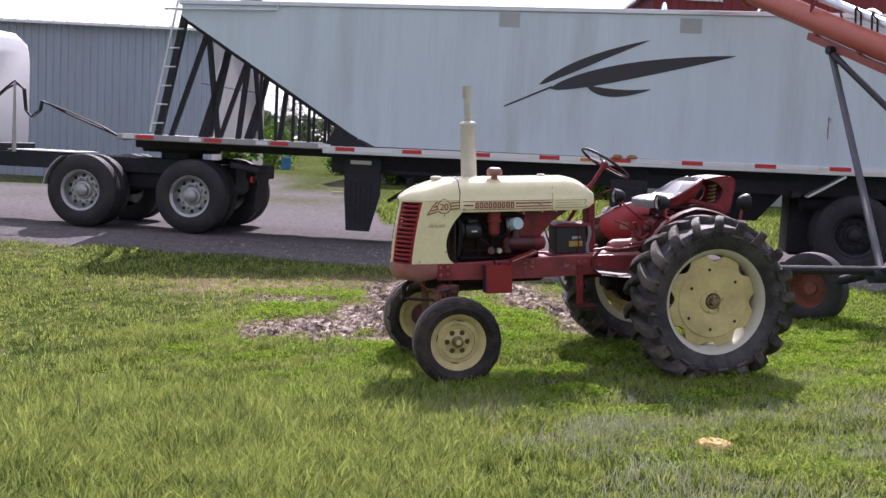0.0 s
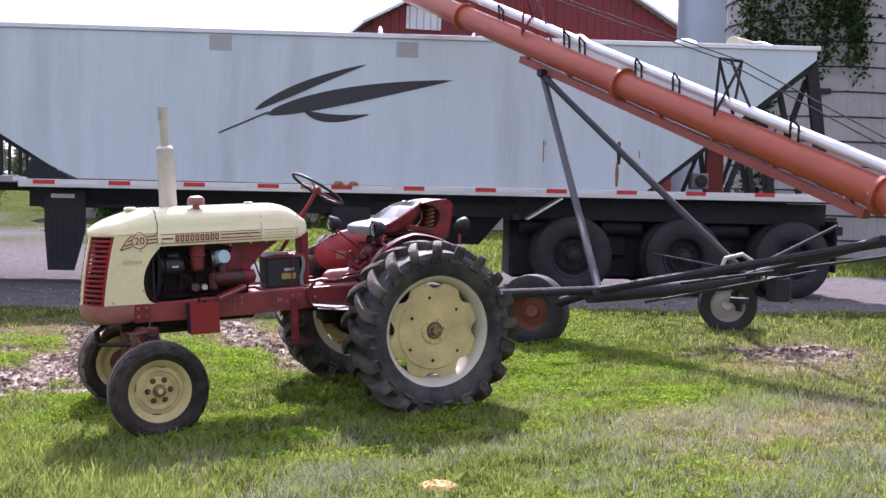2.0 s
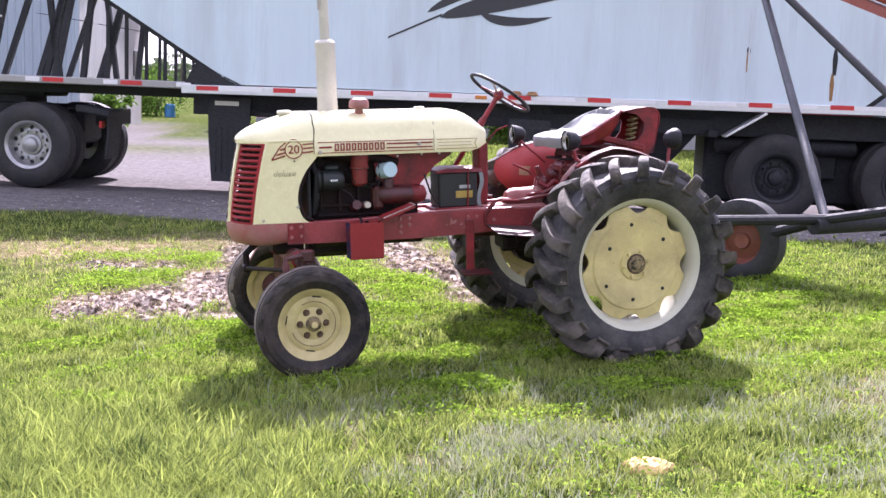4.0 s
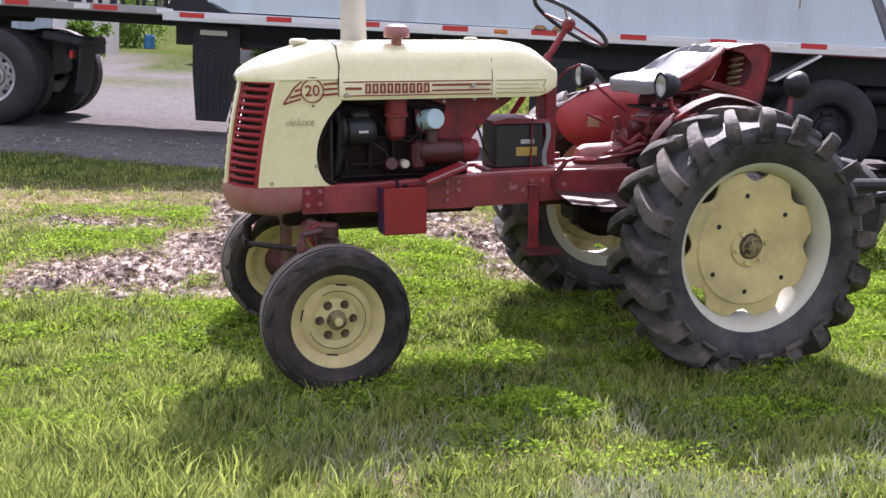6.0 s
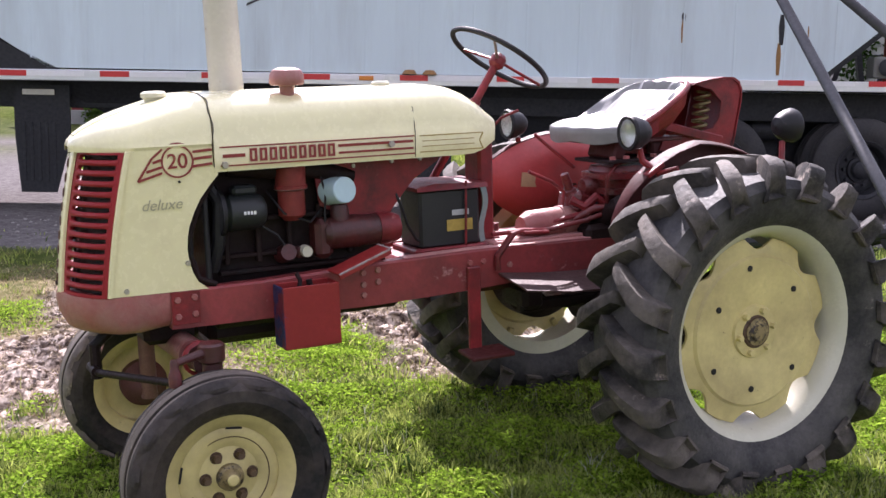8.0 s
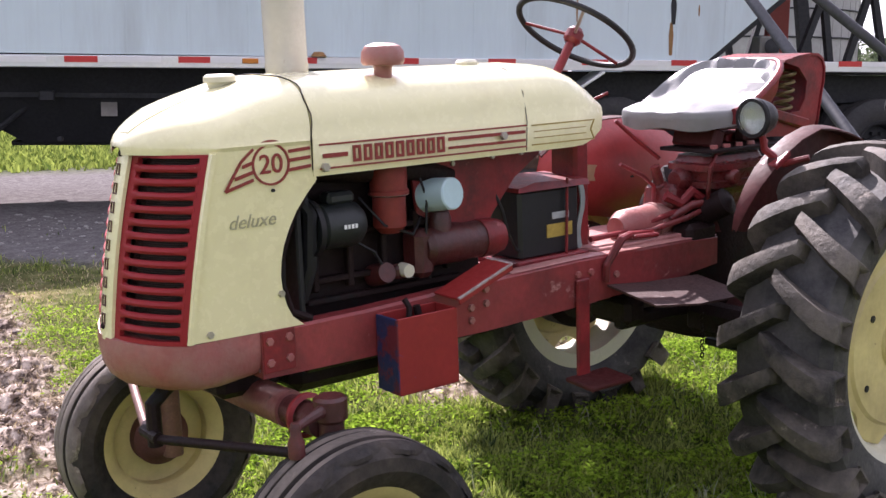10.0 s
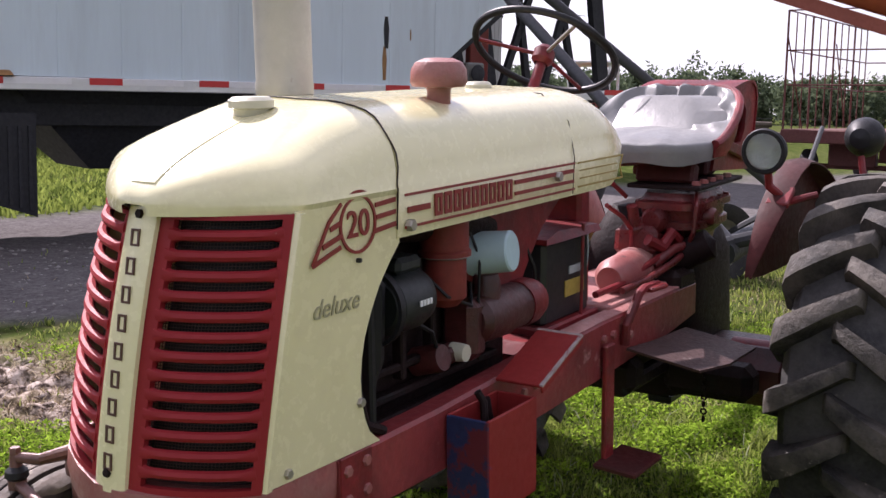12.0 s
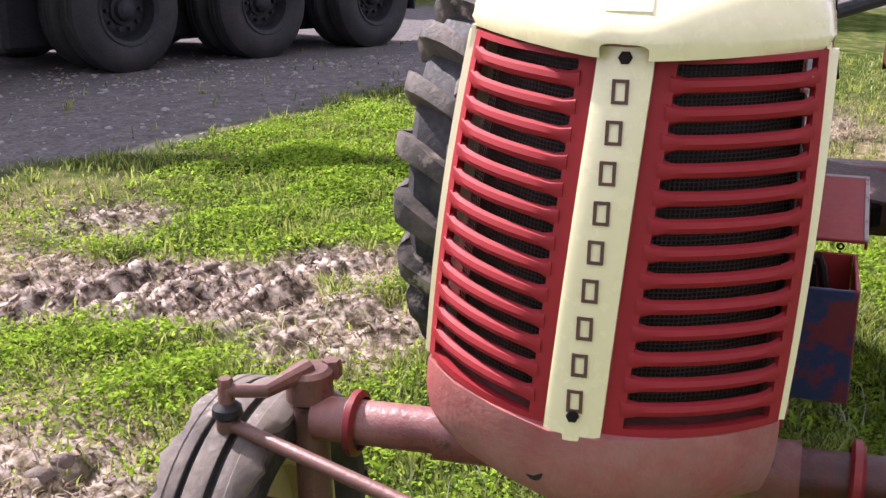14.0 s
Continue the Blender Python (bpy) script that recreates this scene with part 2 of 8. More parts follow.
SILVER = material("aged_silver_paint", (0.50, 0.48, 0.41), 0.42, metal=0.35, var=0.15, scale=7, wear=(0.26, 0.16, 0.09), wear_amt=0.0, wear_scale=10, bump=0.1)
TRAILER = material("white_trailer_panel", (0.575, 0.68, 0.735), 0.36, var=0.07, scale=0.9, bump=0.06, bump_scale=5, dirt=(0.43, 0.49, 0.52), dirt_amt=0.3, stretch=(3, 3, 0.35))
FRAMEB = material("black_trailer_frame", (0.013, 0.014, 0.018), 0.7, var=0.35, scale=3, wear=(0.07, 0.05, 0.045), wear_amt=0.0, bump=0.1)
DECAL = material("black_decal", (0.03, 0.03, 0.036), 0.45, var=0.1, bump=0)
TAPER = material("red_reflective_tape", (0.55, 0.03, 0.03), 0.35, var=0.12, scale=20, bump=0)
TAPEW = material("white_reflective_tape", (0.75, 0.75, 0.76), 0.35, var=0.08, scale=20, bump=0)
ORANGE = material("orange_auger_paint", (0.40, 0.080, 0.036), 0.45, var=0.18, scale=3, wear=(0.2, 0.07, 0.04), wear_amt=0.0, wear_scale=6, bump=0.06, dirt=(0.36, 0.1, 0.05), dirt_amt=0.3)
GALV = material("galvanised_tube", (0.72, 0.74, 0.76), 0.35, metal=0.45, var=0.1, scale=5, bump=0.04)
VINYL = material("grey_vinyl", (0.22, 0.22, 0.218), 0.42, spec=0.4, var=0.1, scale=5, bump=0.35, bump_scale=14, dirt=(0.15, 0.148, 0.142), dirt_amt=0.25)
DRED = material("dark_red_lettering", (0.24, 0.025, 0.02), 0.45, var=0.15, scale=30, bump=0)
BARN = material("grey_barn_metal", (0.32, 0.385, 0.43), 0.5, metal=0.1, var=0.12, scale=0.6, bump=0.05, dirt=(0.33, 0.35, 0.36), dirt_amt=0.3, stretch=(2, 2, 0.3))
ROOFW = material("pale_metal_roof", (0.72, 0.73, 0.74), 0.4, metal=0.2, var=0.06, scale=1, bump=0.03)
BARNRED = material("red_barn_boards", (0.22, 0.028, 0.03), 0.7, var=0.2, scale=1.2, bump=0.2, dirt=(0.15, 0.04, 0.04), dirt_amt=0.3, stretch=(4, 4, 0.4))
CONC = material("weathered_concrete", (0.36, 0.36, 0.35), 0.85, var=0.18, scale=1.5, wear=(0.25, 0.25, 0.24), wear_amt=0.1, wear_scale=3, bump=0.25, bump_scale=30)
BARK = material("bark", (0.09, 0.07, 0.055), 0.9, var=0.3, scale=9, bump=0.4)
BLUEP = material("blue_plastic", (0.05, 0.22, 0.5), 0.4, var=0.1)
CUPB = material("pale_blue_cup", (0.42, 0.58, 0.62), 0.4, var=0.08, scale=9, wear=(0.3, 0.25, 0.2), wear_amt=-0.1, bump=0.04)
FOAM = material("yellow_foam", (0.72, 0.50, 0.22), 0.9, var=0.25, scale=14, bump=0.8, bump_scale=40)

# ---- ground ----
def smooth(a, b, v):
    t = np.clip((np.asarray(v, float) - a) / (b - a), 0, 1)
    return t * t * (3 - 2 * t)


EDGE_X = [-40, -12, -2.8, -1, 1, 3, 7, 14, 40]
EDGE_Y = [22, 18.6, 16.7, 15.7, 14.5, 13.8, 13.7, 13.2, 11]


def ripple(x, y, k, seed):
    """Cheap smooth unevenness from a few sines."""
    rg = np.random.RandomState(seed)
    s = np.zeros_like(np.asarray(x, float))
    for _ in range(7):
        a, p, f = rg.uniform(0, 6.283, 2).tolist() + [k * rg.uniform(0.5, 1.6)]
        s = s + np.sin(f * (x * math.cos(a) + y * math.sin(a)) + p * 3)
    return s / 4.0


def road_edge(x, y):
    return np.interp(x, EDGE_X, EDGE_Y) + 0.18 * ripple(x, y, 3.0, 3)


def gravel(x, y):
    """1 on the gravel yard."""
    e = road_edge(x, y)
    far = 46 - 23.2 * smooth(-3.6, -1.0, x) - 2.9 * smooth(1.5, 4.5, x)
    return smooth(-0.15, 0.25, y - e) * (1 - smooth(far, far + 1.5, y + 0.7 * ripple(x, y, 0.9, 8))) * (1 - 0.9 * smooth(0.0, 0.5, ripple(x, y, 0.9, 9)) * smooth(25, 31, y))


def spot(x, y, cx, cy, rx, ry, turn=0.0, wide=1.0):
    """A soft round patch with a steep rim."""
    c, n = math.cos(radians(turn)), math.sin(radians(turn))
    u, v = ((x - cx) * c + (y - cy) * n) / (rx * wide), (-(x - cx) * n + (y - cy) * c) / (ry * wide)
    return np.exp(-(u * u + v * v) ** 2)


def churned(x, y, wide=1.0):
    """Where wheels have torn the turf: before the tractor, along its far side, and by the auger."""
    out = [spot(x, y, -0.78, 11.32, 1.2, 0.72, 12, wide), spot(x, y, -0.66, 12.3, 0.38, 0.7, 0, wide), 0.85 * spot(x, y, -0.62, 13.5, 0.26, 0.9, 0, wide), 0.85 * spot(x, y, -1.62, 12.95, 0.55, 0.24, -14, wide)]
    out += [0.75 * spot(x, y, 0.97, 13.5, 0.3, 0.6, 0, wide), spot(x, y, 1.12, 12.7, 0.36, 0.55, 24, wide), spot(x, y, 1.48, 11.95, 0.34, 0.6, 14, wide), 0.75 * spot(x, y, 1.46, 11.25, 0.36, 0.34, 0, wide)]
    out += [0.7 * spot(x, y, 2.0, 11.62, 0.26, 0.34, 30, wide), 0.7 * spot(x, y, 6.3, 10.9, 0.8, 0.45, 0, wide), 0.6 * spot(x, y, 1.95, 12.9, 0.3, 0.35, 0, wide)]
    return np.maximum.reduce(out)


def mud(x, y):
    """1 where the ground is churned to clods."""
    return np.clip(1.15 * churned(x, y) * (1.0 + 0.5 * ripple(x, y, 6.0, 11) + 0.3 * ripple(x, y, 14.0, 12)), 0, 1)


def dry(x, y):
    """1 where the grass is thin and straw-coloured."""
    a = 0.9 * np.exp(-(((x - 4.2) / 1.5) ** 2 + ((y - 8.0) / 1.3) ** 2))
    b = 0.5 * np.exp(-(((x - 1.0) / 1.6) ** 2 + ((y - 7.9) / 0.5) ** 2))
    c = 0.85 * np.exp(-(((x + 1.9) / 1.7) ** 2 + ((y - 14.0) / 0.75) ** 2))
    d = 0.6 * np.exp(-(((x - 5.5) / 2.0) ** 2 + ((y - 10.6) / 0.8) ** 2))
    e = 0.75 * np.exp(-(((x - 1.4) / 0.9) ** 2 + ((y - 13.35) / 0.45) ** 2))
    f = 0.72 * churned(x, y, 1.28)
    return np.clip(np.maximum.reduce([a, b, c, d, e, f]) * (1 + 0.6 * ripple(x, y, 4.0, 21) + 0.4 * ripple(x, y, 11.0, 22)) + 0.14 * ripple(x, y, 1.6, 23), 0, 1)


def ground_z(x, y, fine=True):
    x, y = np.asarray(x, float), np.asarray(y, float)
    lawn = 0.052 * np.clip(x, -4, 4) - 0.009 + 0.33 * smooth(9.0, 0.5, y) * (1 - 0.1 * np.clip(x, 0, 4)) + 0.035 * np.clip(y - 9.6, 0, 6)
    yard = 0.20 + 0.07 * smooth(21, 27, y)
    w = smooth(15.2, 18.0, y + 0.15 * x)
    z = (1 - w) * lawn + w * yard
    z = z + 0.012 * ripple(x, y, 1.2, 31) * (1 - smooth(30, 60, np.hypot(x, y - 9)))
    if fine:
        z = z + mud(x, y) * (0.036 * ripple(x, y, 16.0, 41) + 0.045 * ripple(x, y, 37.0, 43) - 0.012) + 0.006 * ripple(x, y, 9.0, 45) + 0.008 * gravel(x, y) * ripple(x, y, 6.0, 47)
    return z


def gz(x, y):
    return float(ground_z(np.array([x]), np.array([y]), False)[0])


def axis_steps(lo, f0, f1, hi, near, mid, far):
    """Grid lines: near step inside f0..f1, mid step out to lo..hi, then growing to far."""
    c = list(np.arange(lo, f0, mid)) + list(np.arange(f0, f1, near)) + list(np.arange(f1, hi, mid))
    s, p = mid, hi
    while p < far:
        c.append(p)
        s *= 1.35
        p += s
    c.append(far)
    s, p = mid, lo
    while p > -far:
        p -= s
        s *= 1.35
        c.insert(0, max(p, -far))
    return np.array(sorted(set(np.round(c, 4))))


def ground_material():
    mat = bpy.data.materials.new("lawn_earth_and_gravel")
    mat.use_nodes = True
    nt = mat.node_tree
    bs = nt.nodes["Principled BSDF"]
    co = nt.nodes.new("ShaderNodeTexCoord")

    def noise_at(sc, det=6.0, rg=0.65):
        n = nt.nodes.new("ShaderNodeTexNoise")
        n.inputs["Scale"].default_value, n.inputs["Detail"].default_value, n.inputs["Roughness"].default_value = sc, det, rg
        nt.links.new(co.outputs["Object"], n.inputs["Vector"])
        return n.outputs["Fac"]

    def attr(name):
        a = nt.nodes.new("ShaderNodeAttribute")
        a.attribute_name = name
        return a.outputs["Fac"]

    def colours(src, *stops):
        r = nt.nodes.new("ShaderNodeValToRGB")
        el = r.color_ramp.elements
        while len(el) < len(stops):
            el.new(0.5)
        for e, (p, c) in zip(el, stops):
            e.position, e.color = p, (*c, 1)
        nt.links.new(src, r.inputs["Fac"])
        return r.outputs["Color"]

    def mix(fac, a, b):
        m = nt.nodes.new("ShaderNodeMix")
        m.data_type = "RGBA"
        for src, sock in ((fac, m.inputs[0]), (a, m.inputs[6]), (b, m.inputs[7])):
            nt.links.new(src, sock)
        return m.outputs[2]

    grass = colours(noise_at(4.5), (0.3, (0.022, 0.034, 0.009)), (0.5, (0.05, 0.072, 0.018)), (0.68, (0.13, 0.13, 0.05)))
    straw = colours(noise_at(14), (0.3, (0.07, 0.06, 0.03)), (0.52, (0.22, 0.175, 0.10)), (0.68, (0.46, 0.375, 0.26)))
    clods = colours(noise_at(17), (0.40, (0.045, 0.033, 0.027)), (0.49, (0.21, 0.165, 0.138)), (0.60, (0.56, 0.475, 0.41)))
    stone = colours(noise_at(30, 8, 0.75), (0.32, (0.05, 0.045, 0.046)), (0.5, (0.135, 0.125, 0.123)), (0.68, (0.26, 0.243, 0.238)))
    stone = mix(noise_at(1.1, 8, 0.7), stone, colours(noise_at(9, 8, 0.7), (0.38, (0.075, 0.067, 0.066)), (0.62, (0.18, 0.167, 0.164))))
    col = mix(attr("dry"), grass, straw)
    col = mix(attr("mud"), col, clods)
    col = mix(attr("gravel"), col, stone)
    nt.links.new(col, bs.inputs["Base Color"])
    bs.inputs["Roughness"].default_value = 0.9
    bs.inputs["Specular IOR Level"].default_value = 0.0
    bp = nt.nodes.new("ShaderNodeBump")
    bp.inputs["Strength"].default_value, bp.inputs["Distance"].default_value = 0.6, 0.02
    nt.links.new(noise_at(45, 8, 0.7), bp.inputs["Height"])
    nt.links.new(bp.outputs["Normal"], bs.inputs["Normal"])
    return mat


def build_ground():
    xs = axis_steps(-8, -2.4, 2.6, 12, 0.03, 0.12, 3000)
    ys = axis_steps(-3, 10.2, 14.2, 20, 0.03, 0.12, 3000)
    X, Y = np.meshgrid(xs, ys)
    Z = ground_z(X, Y)
    nx, ny = len(xs), len(ys)
    me = bpy.data.meshes.new("ground")
    me.vertices.add(nx * ny)
    me.vertices.foreach_set("co", np.stack([X, Y, Z], -1).astype(np.float32).ravel())
    i = np.arange(nx * ny).reshape(ny, nx)
    quads = np.stack([i[:-1, :-1], i[:-1, 1:], i[1:, 1:], i[1:, :-1]], -1).reshape(-1, 4)
    me.loops.add(quads.size)
    me.loops.foreach_set("vertex_index", quads.ravel().astype(np.int32))
    me.polygons.add(len(quads))
    me.polygons.foreach_set("loop_start", np.arange(0, quads.size, 4, dtype=np.int32))
    me.polygons.foreach_set("use_smooth", np.ones(len(quads), bool))
    me.update(calc_edges=True)
    for name, fn in (("gravel", gravel), ("mud", mud), ("dry", dry)):
        a = me.attributes.new(name, "FLOAT", "POINT")
        a.data.foreach_set("value", fn(X, Y).astype(np.float32).ravel())
    me.materials.append(ground_material())
    return tagged(new("ground", me), "mown green lawn with churned mud patches and a grey gravel yard", "ground", kind="structure")


build_ground()

# ---- the tractor ----
def letters(name, text, size, m, mat, parent, label="", depth=0.0012, shear=0.0, offset=0.0):
    cu = bpy.data.curves.new(name, "FONT")
    cu.body, cu.size, cu.extrude, cu.align_x, cu.align_y, cu.shear, cu.offset = text, size, depth, "CENTER", "CENTER", shear, offset
    tmp = bpy.data.objects.new("tmp", cu)
    me = bpy.data.meshes.new_from_object(tmp)
    bpy.data.objects.remove(tmp)
    me.transform(m)
    me.materials.append(mat)
    return part(name, me, mat, parent, label)


def bolt(c, d, r=0.011, h=0.009):
    """A hexagon bolt head on a face that looks along d."""
    q = Vector(d).to_track_quat("Z", "Y").to_matrix().to_4x4()
    return Mesh().lathe([(0, h), (r * 0.85, h), (r, h * 0.7), (r, -0.004)], Matrix.Translation(c) @ q, n=6)


def build_tractor():
    T = pose(-0.2695, 9.4595, -0.02, 0, 0, 13.0) @ pose(0, 0, 0, 0, -3.2, 0)
    SI = pose(0, 0, 0)
    skew = lambda z: 0.085 * min(max(1.4 - z, 0.0), 0.62)       # the nose stands askew on its frame
    tr = thing("tractor", T, "vintage cream and faded red farm tractor parked on the lawn", "tractor")
    SIDE = pose(0, 0, 0, 90, 0, 0)                      # local xy to xz, local z to -y

    # hood: two shells, nose and main
    def section(x, w, h, low, n=22, th=0.007, shoulder=0.78):
        out = []
        for k in range(n + 1):
            a = math.pi * k / n
            c, s = math.cos(a), math.sin(a)
            y = -w * math.copysign(abs(c) ** 0.62, c)
            out.append((x, y, 1.418 + (h - 1.418) * abs(s) ** shoulder))
        lip = [(x, -w * 1.012, 1.412), (x, -w * 0.985, low)]
        outer = lip[::-1] + out + [(x, w * 1.012, 1.412), (x, w * 0.985, low)]
        outer = [(x, y, z + 0.07 * max(0.0, y)) for x, y, z in outer]     # the far side stands higher
        inner = [(x, y * (1 - th / max(w, 0.02)), z - (th if 0 < i < len(outer) - 1 else 0)) for i, (_, y, z) in enumerate(outer)]
        return outer + inner[::-1]

    nose_top = lambda x: 1.424 + 0.157 * min(1.0, max(0.0, (x + 0.012) / 0.38)) ** 0.62
    rings = []
    for i in range(13):
        u = i / 12
        x = -0.012 + 0.448 * u ** 1.6
        w = 0.245 * min(1.0, (max(x + 0.02, 0.004) / 0.165)) ** 0.62
        h = nose_top(x)
        rings.append(section(x, max(w, 0.03), h, 1.398, shoulder=0.78 + 0.5 * (1 - u) ** 0.7))
    nose = part("hood_nose", Mesh().loft(rings), CREAM, tr, "cream front hood with a radiator cap", 40)
    rings = []
    for i in range(22):
        u = i / 21
        x = 0.441 + 1.135 * u
        e = max(0.0, (x - 1.34) / 0.24)
        w = 0.245 - 0.012 * u - 0.03 * min(e, 1) ** 3
        h = 1.582 - 0.125 * min(e, 1) ** 2.2
        low = 1.312 + 0.05 * max(0.0, (x - 1.44) / 0.14) ** 2
        rings.append(section(x, w, h, low))
    hood = part("hood", Mesh().loft(rings), CREAM, tr, "long cream hood with a brown striped side band", 40)
    ridge = []
    for i in range(15):
        x = 0.012 + 0.285 * i / 14
        z, w, q = nose_top(x), 0.036 - 0.016 * i / 14, 0.0038 * (1 - (i / 14) ** 2) - 0.0006
        ridge.append([(x, -w, z - 0.010), (x, -w * 0.8, z + q), (x, w * 0.8, z + q), (x, w, z - 0.010)])
    part("nose_ridge", Mesh().loft(ridge), CREAM, nose, angle=25)
    arch = [(0.439 + 0.005 * math.sin(5 * k), y * 1.004, z + 0.0005) for k, (x, y, z) in enumerate(section(0.439, 0.2455, 1.583, 1.33)[:26])]
    part("hood_seam", Mesh().tube(arch, 0.0017, 6), OILSHADE, nose, "dark gap where the two hood shells overlap")
    part("hood_seam", Mesh().tube([(1.212, -0.2385, 1.318), (1.212, -0.243, 1.41), (1.212, -0.225, 1.50), (1.205, -0.15, 1.57), (1.2, 0, 1.5815), (1.205, 0.15, 1.57)], 0.0014, 6), OILSHADE, hood)
    # band on the hood side: outline, stripes and lettering shapes
    def strip(x0, z0, x1, z1, t, y=-0.2475):
        d = Vector((x1 - x0, 0, z1 - z0))
        a = math.degrees(math.atan2(d.z, d.x))
        return Mesh().box(((x0 + x1) / 2, y, (z0 + z1) / 2), (d.length, 0.003, t), (0, -a, 0), b=0)
    band = Mesh()
    for q in (strip(0.46, 1.397, 1.205, 1.397, 0.005), strip(0.46, 1.332, 1.205, 1.332, 0.005), strip(0.47, 1.366, 0.55, 1.366, 0.012), strip(0.90, 1.378, 1.2, 1.378, 0.010), strip(0.90, 1.352, 1.2, 1.352, 0.008)):
        band.add(q.v, q.f)
    part("hood_stripe", band, DRED, hood, "dark red painted side stripes")
    def open_bar(m, w, h, t, d=0.003):
        """A hollow upright bar, its face towards local -y."""
        q = Mesh(m)
        for cx, cz, sx, sz in ((-(w - t) / 2, 0, t, h), ((w - t) / 2, 0, t, h), (0, (h - t) / 2, w - 2 * t, t), (0, -(h - t) / 2, w - 2 * t, t)):
            q.box((cx, 0, cz), (sx, d, sz), b=0)
        return q
    for i in range(9):
        x = 0.580 + i * 0.0365
        part("lettering_bar", open_bar(pose(x, -0.248, 1.365), 0.027, 0.046, 0.0085), DRED, hood)
    rear = Mesh()
    for q in (strip(1.23, 1.395, 1.50, 1.395, 0.004, -0.245), strip(1.23, 1.334, 1.50, 1.334, 0.004, -0.245), strip(1.24, 1.375, 1.46, 1.375, 0.003, -0.245), strip(1.24, 1.355, 1.46, 1.355, 0.003, -0.245), strip(1.50, 1.395, 1.485, 1.365, 0.004, -0.2435), strip(1.485, 1.365, 1.50, 1.334, 0.004, -0.2435)):
        rear.add(q.v, q.f)
    part("hood_arrow", rear, material("faded_gold_line", (0.35, 0.25, 0.06), 0.5, bump=0), hood)
    for x, z in ((0.475, 1.335), (1.11, 1.372)):
        part("hood_clip", bolt((x, -0.249, z), (0, -1, 0), 0.013, 0.010), STEEL, hood)
    # caps, air intake, exhaust
    def cap(x, y, z, r, mat, name):
        return part(name, Mesh().lathe([(0, 0.03), (r * 0.8, 0.029), (r, 0.022), (r, 0.008), (r * 0.8, 0.004), (r * 0.7, -0.012)], pose(x, y, z), n=28), mat, tr)
    cap(0.302, 0.006, 1.564, 0.045, RIMW, "radiator_cap")
    cap(1.196, 0.033, 1.57, 0.036, RIMW, "fuel_cap")
    part("air_intake", Mesh().lathe([(0, 0.172), (0.03, 0.171), (0.052, 0.162), (0.062, 0.146), (0.064, 0.118), (0.058, 0.108), (0.03, 0.106), (0.0265, 0.100), (0.0265, -0.03)], pose(0.751, -0.137, 1.492, 0, 1, 0), n=32), PINK, tr, "chalky red mushroom-shaped air intake")
    part("intake_collar", Mesh().lathe([(0.028, 0.004), (0.04, 0.002), (0.042, -0.006)], pose(0.751, -0.137, 1.552), n=24), OILSHADE, tr)
    ex = part("exhaust_muffler", Mesh().lathe([(0.035, -0.1), (0.045, -0.02), (0.066, 0.0), (0.067, 0.02), (0.065, 0.03), (0.065, 0.40), (0.067, 0.43), (0.055, 0.445), (0.031, 0.45), (0.031, 0.72), (0.033, 0.735), (0.028, 0.735), (0.026, 0.6)], pose(0.625, 0.2, 1.585, 0.5, -1.0, 0), n=32), SILVER, tr, "aged silver exhaust muffler and pipe")
    part("exhaust_tip", Mesh().lathe([(0.034, 0), (0.034, 0.1), (0.029, 0.1)], pose(0.61, 0.2, 2.225, 0.5, -1, 0), n=24), STEEL, ex, "darkened pipe end")

    # side panels of the nose
    prof = [(0.139, 1.402), (0.436, 1.402), (0.446, 1.345), (0.452, 1.303), (0.42, 1.268), (0.387, 1.226), (0.362, 1.18), (0.342, 1.13), (0.334, 1.09), (0.331, 1.05), (0.336, 1.005), (0.347, 0.965), (0.364, 0.932), (0.388, 0.912), (0.40, 0.903), (0.05, 0.908)]
    for s in (-1, 1):
        m = Mesh()
        n = len(prof)
        yy = lambda z: (0.220 if s < 0 else 0.286) + (0.023 if s < 0 else -0.046) * (z - 0.905) / 0.5
        up = lambda z: 0.0 if s < 0 else 0.014 + 0.024 * (1.4 - z) / 0.5
        vs = [(x, s * yy(z), z + up(z)) for x, z in prof] + [(x, s * (yy(z) - 0.006), z + up(z)) for x, z in prof]
        m.add(vs, [tuple(range(n)), tuple(range(n, 2 * n))[::-1]] + [(i, n + i, n + (i + 1) % n, (i + 1) % n) for i in range(n)])
        pn = part("side_panel", m, CREAM, tr, "cream radiator side panel")
        if s < 0:
            for a, b, t in (((0.175, 1.298), (0.225, 1.372), 0.007), ((0.225, 1.372), (0.262, 1.402), 0.007), ((0.205, 1.328), (0.258, 1.342), 0.009), ((0.228, 1.358), (0.256, 1.366), 0.009), ((0.366, 1.388), (0.432, 1.392), 0.009), ((0.369, 1.364), (0.432, 1.368), 0.009), ((0.362, 1.338), (0.432, 1.344), 0.009), ((0.175, 1.298), (0.258, 1.322), 0.008)):
                part("wing_stripe", strip(*a, *b, t, -0.2445), DRED, pn, "dark red painted badge stripe")
            part("badge_ring", Mesh().lathe([(0.050, 0), (0.056, 0), (0.056, 0.003), (0.050, 0.003)], pose(0.312, -0.2425, 1.358, 90, 0, 0), n=40, closed=True), DRED, pn)
            part("badge_crest", Mesh().lathe([(0.058, 0), (0.065, 0), (0.065, 0.003), (0.058, 0.003)], pose(0.312, -0.2425, 1.358, 90, 0, 0), n=10, closed=True, a0=55, a1=125), DRED, pn)
            letters("number", "20", 0.072, pose(0.312, -0.2445, 1.357, 90, 0, 0), DRED, pn, "dark red painted number", offset=0.0006)
